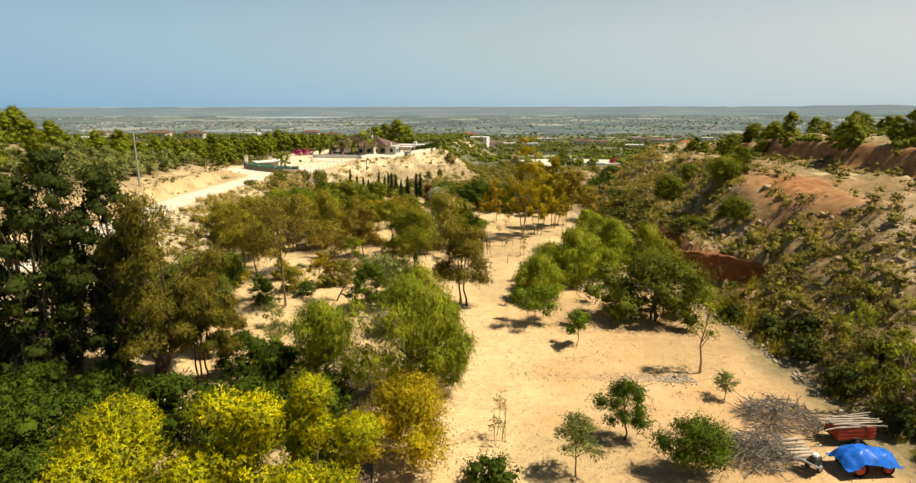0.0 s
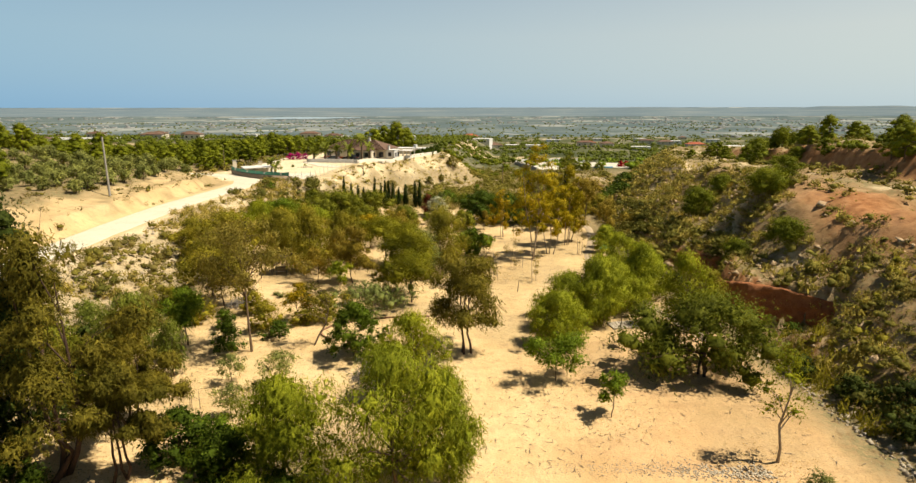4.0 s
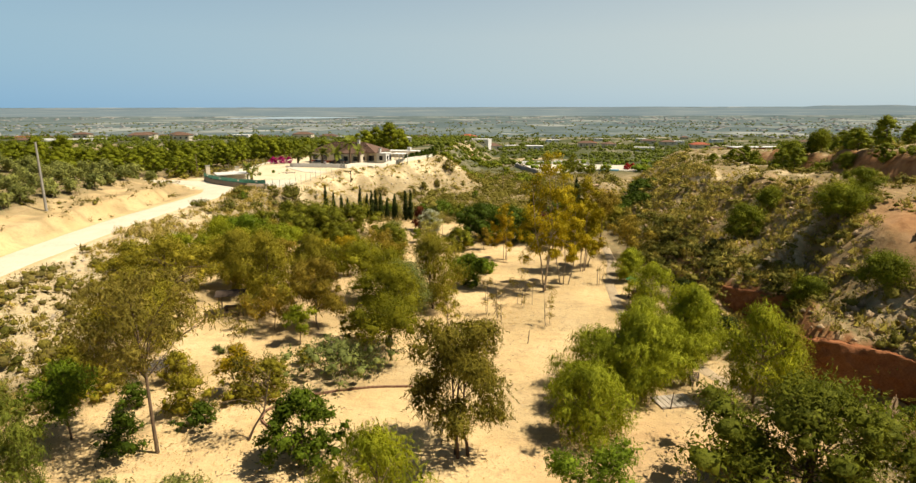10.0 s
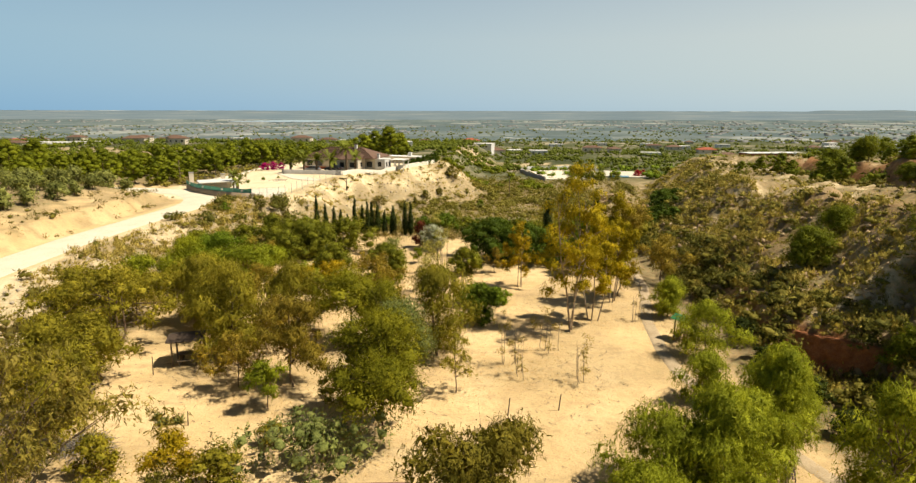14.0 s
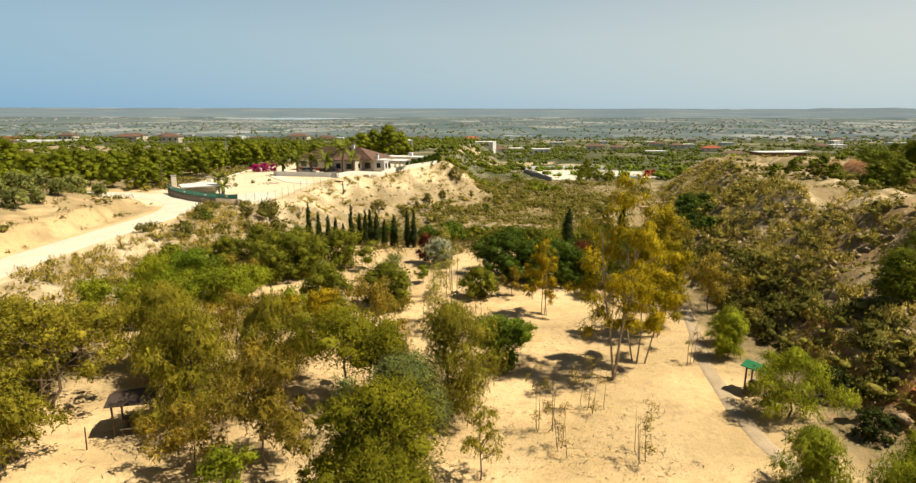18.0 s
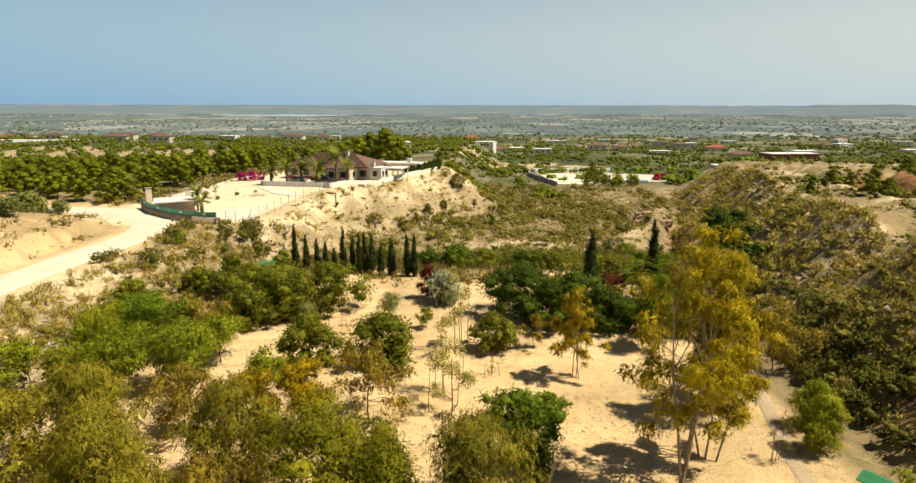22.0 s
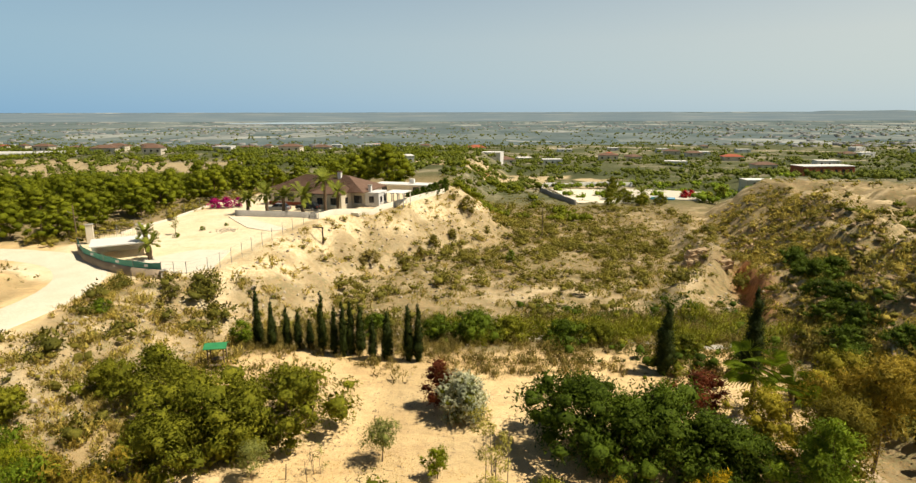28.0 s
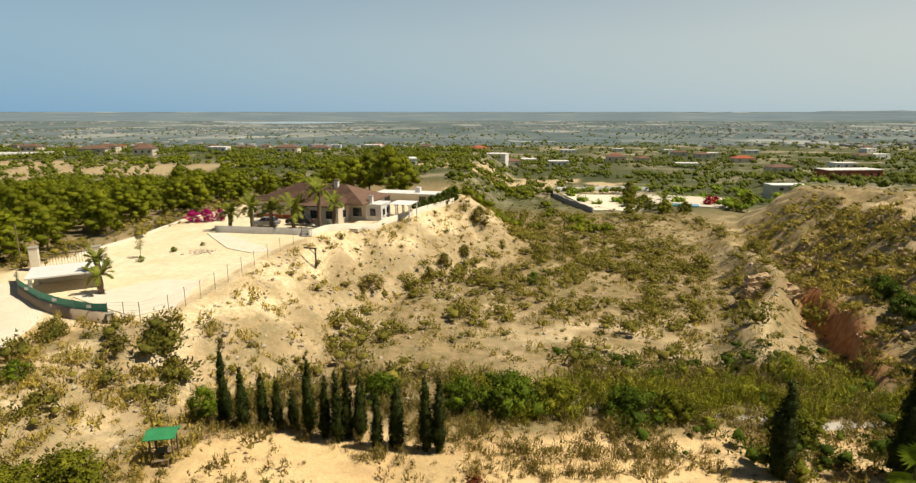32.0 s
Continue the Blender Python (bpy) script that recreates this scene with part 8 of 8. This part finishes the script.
def slab_on_land(name, corners, material, label, lift, category, kind="structure"):
    """A flat paved or watered area with a level top just over the ground."""
    z = max(float(land(x, y)) for x, y in corners) + lift
    bm = bmesh.new()
    top = [bm.verts.new((x, y, z)) for x, y in corners]
    low = [bm.verts.new((x, y, z - 3.0)) for x, y in corners]
    bm.faces.new(top)
    for i in range(len(corners)):
        bm.faces.new((low[i], low[(i + 1) % len(corners)], top[(i + 1) % len(corners)], top[i]))
    bmesh.ops.recalc_face_normals(bm, faces=bm.faces)
    return tagged(part(name, bm, M[material]), label, category, kind=kind)


slab_on_land("pavement", [(41, 268), (58, 266), (60, 300), (38, 303)], "road", "pale gravel yard of the lower villa", 0.0, "yard")
slab_on_land("pavement", [(62, 278), (84, 268), (92, 290), (66, 300)], "pale_concrete", "pale paved pool terrace", 0.0, "terrace")
slab_on_land("pool_water", [(67, 274), (74.5, 271.5), (76, 275.5), (68.5, 278)], "pool", "turquoise swimming pool in the lower garden", 0.35, "pool", "")
slab_on_land("pool_water", [(73, 284), (80.5, 281.5), (82, 285.5), (74.5, 288)], "pool", "second turquoise pool in the lower garden", 0.35, "pool", "")


def far_town(seed, n, label):
    """Pale houses and sheds scattered over the lowland, too many to count."""
    rng = np.random.default_rng(seed)
    verts, faces = [], []
    while len(verts) < 8 * n:
        y = float(rng.uniform(900, 3950))
        x = float(rng.uniform(-0.8, 0.8) * y)
        if rough(x, y, 420, 3) < rng.random() * 0.9 - 0.55:
            continue
        z = float(land(x, y))
        w, d, h = rng.uniform(5, 16) * (1 + y / 4500), rng.uniform(6, 12), rng.uniform(1.6, 3.6)
        k = len(verts)
        verts += [(x + a * w / 2, y + b * d / 2, z + c) for c in (-3, h) for a, b in ((-1, -1), (1, -1), (1, 1), (-1, 1))]
        faces += [(k, k + 1, k + 5, k + 4), (k + 1, k + 2, k + 6, k + 5), (k + 2, k + 3, k + 7, k + 6), (k + 3, k, k + 4, k + 7), (k + 4, k + 5, k + 6, k + 7)]
    tagged(part("far_town", mesh_of("far_town", verts, faces), M["town"]), label, "town", kind="stuff")


far_town(19, 800, "pale houses and sheds dotted over the distant plain")
lake = []
for k in range(40):
    a = 6.2832 * k / 40
    lake.append((-930 + 350 * math.cos(a) + 60 * math.sin(3 * a), 3690 + 330 * math.sin(a)))
bm = bmesh.new()
bm.faces.new([bm.verts.new((x, y, -44.6)) for x, y in lake])
tagged(part("water", bm, M["lake"]), "pale blue lagoon on the distant plain", "lake", kind="structure")
rng = np.random.default_rng(21)
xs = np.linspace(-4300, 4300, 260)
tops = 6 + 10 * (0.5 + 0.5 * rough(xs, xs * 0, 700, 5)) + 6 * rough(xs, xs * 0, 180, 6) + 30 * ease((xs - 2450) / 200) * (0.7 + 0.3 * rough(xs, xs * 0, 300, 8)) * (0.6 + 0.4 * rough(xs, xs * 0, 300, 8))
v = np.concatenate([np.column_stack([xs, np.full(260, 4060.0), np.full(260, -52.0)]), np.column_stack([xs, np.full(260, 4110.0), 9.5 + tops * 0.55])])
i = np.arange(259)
tagged(part("backdrop", mesh_of("far_hills", v, np.stack([i, i + 1, i + 261, i + 260], 1)), M["hills"]), "low hills on the horizon, coloured with haze blue", "hills", kind="structure")


# ---- red cliff ----
def cliff(a, b, tall):
    """A steep ragged face of red earth with a broken crest, running back into the slope."""
    a, b = np.array(a), np.array(b)
    long = float(np.linalg.norm(b - a))
    d = (b - a) / long
    behind = np.array((-d[1], d[0]))
    n, m = int((long + 1.6) / 0.11), 20
    u = np.linspace(-0.8, long + 0.8, n)[:, None] * np.ones((1, m + 4))
    f = np.concatenate([np.linspace(0, 1, m), np.ones(4)])[None] * np.ones((n, 1))
    run = np.concatenate([np.zeros(m), np.array((0.3, 0.7, 1.2, 1.9))])[None]
    s = -0.35 + 0.45 * f ** 2 + run + 0.3 * rough(u, 3 * f, 1.9, 63) * (1 - 0.4 * f) + 0.16 * rough(u, 6 * f, 0.6, 64) + 0.07 * rough(u, 9 * f, 0.25, 65)
    x, y = a[0] + d[0] * u + behind[0] * s, a[1] + d[1] * u + behind[1] * s
    foot = land(a[0] + d[0] * u[:, 0] - behind[0] * 0.8, a[1] + d[1] * u[:, 0] - behind[1] * 0.8)[:, None] - 0.5
    top = np.median(foot) + 0.5 + tall
    top = top + 0.42 * rough(u, u * 0, 2.3, 61) + 0.1 * rough(u, u * 0, 0.6, 62)
    z = foot + (top - foot) * f - 0.1 * run + 0.07 * rough(u, 5 * f + run, 0.4, 66)
    k = (np.arange(n - 1)[:, None] * (m + 4) + np.arange(m + 3)[None]).ravel()
    me = mesh_of("cliff", np.stack([x, y, z], -1).reshape(-1, 3), np.stack([k, k + m + 4, k + m + 5, k + 1], 1))
    tagged(part("cliff", me, M["red_cliff"]), "steep red earth cliff cut into the foot of the slope", "cliff", kind="structure")


for cut in CUTS:
    cliff(*cut)


# ---- rock spires under the cliff ----
def spire(x, y, h, w, turn, seed):
    bm = bmesh.new()
    bmesh.ops.create_icosphere(bm, subdivisions=4, radius=1.0)
    for v in bm.verts:
        up = (v.co.z + 1) / 2
        rag = 0.45 * noise.noise(v.co * 1.7 + Vector((seed, 3, 0))) + 0.28 * noise.noise(v.co * 4.5) + 0.14 * noise.noise(v.co * 11)
        thin = (1.1 - 0.75 * up) * (1 + rag)
        v.co = Vector((v.co.x * w * 1.5 * thin, v.co.y * w * 0.5 * thin, (up ** 1.2) * h * (1 + 0.5 * rag * up) - 0.5))
    tagged(part("rock_spire", bm, M["cliff_rock"], at=pose(x, y, float(land(x, y)), 0, 0, turn)), "pale eroded rock spire at the foot of the red cliff", "rock")


spire(30.0, 60.6, 2.0, 0.6, 35, 3)
spire(32.0, 58.0, 2.5, 0.9, 60, 4)
shrub("wild_bush", "dark bush between the rock spires", 29.6, 58.6, 2.0, 2.4, "carob", 790, "bush", "wild bushes")


def outcrop():
    """Broken ledges of pale rock across the spur."""
    rng = np.random.default_rng(33)
    root = thing("rock_outcrop", pose(38.4, 166.8, -1.6), "layered pale rock outcrop across the spur above the gully", "rock")
    for layer in range(4):
        x = -3.6 + 0.35 * layer
        while x < 3.6 - 0.5 * layer:
            w, t = rng.uniform(0.9, 2.0), rng.uniform(0.5, 0.75)
            bm = bmesh.new()
            bmesh.ops.create_cube(bm, size=1.0, matrix=Matrix.Diagonal((w, 1.5, t, 1)))
            bmesh.ops.subdivide_edges(bm, edges=bm.edges[:], cuts=3, use_grid_fill=True)
            at = Vector((x + w / 2, 0.5 * layer + 0.2 * rng.normal(), 0.1 + 0.6 * layer - 0.09 * abs(x + w / 2)))
            for v in bm.verts:
                v.co += at
                v.co += 0.3 * Vector(noise.noise_vector(v.co * 0.9)) + 0.14 * Vector(noise.noise_vector(v.co * 3.1))
            part("ledge", bm, M["cliff_rock"], root)
            x += w * 0.86


outcrop()


# ---- stones and fallen leaves ----
def stones(name, label, spots, low, high, seed, material):
    """Loose angular stones lying on the land."""
    rng = np.random.default_rng(seed)
    n = len(spots)
    base = np.array([(1, 0, 0.1), (0.2, 0.9, 0), (-0.9, 0.3, 0.05), (-0.3, -0.9, 0), (0.1, 0.05, 0.75), (0.05, 0, -0.4)])
    tri = np.array([(0, 1, 4), (1, 2, 4), (2, 3, 4), (3, 0, 4), (1, 0, 5), (2, 1, 5), (3, 2, 5), (0, 3, 5)])
    size = (low + (high - low) * rng.random(n) ** 3)[:, None, None]
    v = (base[None] + 0.25 * rng.normal(size=(n, 6, 3))) * size
    a = rng.random(n) * 6.283
    c, s = np.cos(a)[:, None], np.sin(a)[:, None]
    z = land(spots[:, 0], spots[:, 1])
    v = np.stack([c * v[..., 0] - s * v[..., 1] + spots[:, 0, None], s * v[..., 0] + c * v[..., 1] + spots[:, 1, None], v[..., 2] + z[:, None]], -1)
    faces = (tri[None] + 6 * np.arange(n)[:, None, None]).reshape(-1, 3)
    return tagged(part(name, mesh_of(name, v.reshape(-1, 3), faces), M[material]), label, "stones", kind="stuff")


stones("stones", "loose limestone rubble on the eroded slope", spread(81, 3200, 26, 70, 25, 200, on_right_slope, 3), 0.08, 0.6, 81, "cliff_rock")
stones("stones", "pale limestone slabs breaking out of the slope", spread(80, 420, 27, 70, 40, 200, on_right_slope, 2), 0.12, 0.75, 80, "cliff_rock")
stones("stones", "loose pale stones on the embankment", spread(82, 1500, -44, 16, 60, 226, on_left_slope, 3), 0.06, 0.4, 82, "stone")
stones("stones", "pale stones over the valley floor", spread(83, 2200, -22, 66, 137, 250, in_valley, 3), 0.08, 0.4, 83, "stone")
stones("stones", "small stones strewn over the sandy park", spread(84, 500, -22, 26, 28, 126, lambda x, y: (x > left_edge(y) + 13) & (x < right_foot(y)), 5), 0.02, 0.08, 84, "stone")
line = np.random.default_rng(85)
u = line.random(1100)
stones("stones", "line of rubble across the sand", np.column_stack([3 + 15.5 * u, 41.2 + 0.35 * np.sin(4 * u) + 0.4 * line.normal(size=1100)]), 0.025, 0.13, 85, "stone")
tagged(stones("rubble_heap", "small heap of rubble in the villa yard", np.array([-36.9, 170.6]) + line.normal(size=(160, 2)) * (0.8, 0.9), 0.08, 0.3, 87, "stone"), category="rubble")
u = line.random(300)
stones("stones", "rubble along the footpath", np.column_stack([26.2 + 0.35 * line.normal(size=300), 36 + 22 * u]), 0.06, 0.26, 86, "stone")
rng = np.random.default_rng(88)
under = [(ob.matrix_basis.translation.x, ob.matrix_basis.translation.y) for ob in scene.objects
         if ob.parent is None and ob.get("category") == "tree" and -24 < ob.matrix_basis.translation.x < 26 and ob.matrix_basis.translation.y < 126]
at, bits = np.array(under), 330
spots = np.repeat(at, bits, 0) + rng.normal(size=(len(at) * bits, 2)) * (1.7, 1.5)
n = len(spots)
turn, size = rng.random(n) * 6.283, rng.uniform(0.02, 0.055, n)
flat = np.stack([np.stack([np.cos(turn + k) * size, np.sin(turn + k) * size, 0.02 * rng.random(n)], -1) for k in (0, 2.2, 4.1)], 1)
flat[..., 0] += spots[:, 0, None]
flat[..., 1] += spots[:, 1, None]
flat[..., 2] += land(spots[:, 0], spots[:, 1])[:, None] + 0.045
tagged(part("leaf_litter", mesh_of("leaf_litter", flat.reshape(-1, 3), np.arange(3 * n).reshape(-1, 3)), LEAF["litter"]), "brown fallen leaves and bark under the trees", "leaf litter", kind="stuff")
n = 5200
spots = spread(92, n, -24, 26, 28, 127, lambda x, y: (x > left_edge(y) + 12) & (x < right_foot(y) - 0.5), 6)
turn, long = rng.random(n) * 6.283, rng.uniform(0.06, 0.3, n)
z = land(spots[:, 0], spots[:, 1]) + 0.035
way = np.stack([np.cos(turn), np.sin(turn)], -1)
side = np.stack([-way[:, 1], way[:, 0]], -1) * 0.02
ends = [np.column_stack([spots + way * long[:, None] + side * a, z + 0.03]) for a in (1,)] + [np.column_stack([spots - way * long[:, None] + side * a, z]) for a in (-1, 1.5)]
tagged(part("twig_litter", mesh_of("twig_litter", np.stack(ends, 1).reshape(-1, 3), np.arange(3 * n).reshape(-1, 3)), M["twig_litter"]), "dry twigs and bark scraps strewn over the sand", "twigs", kind="stuff")
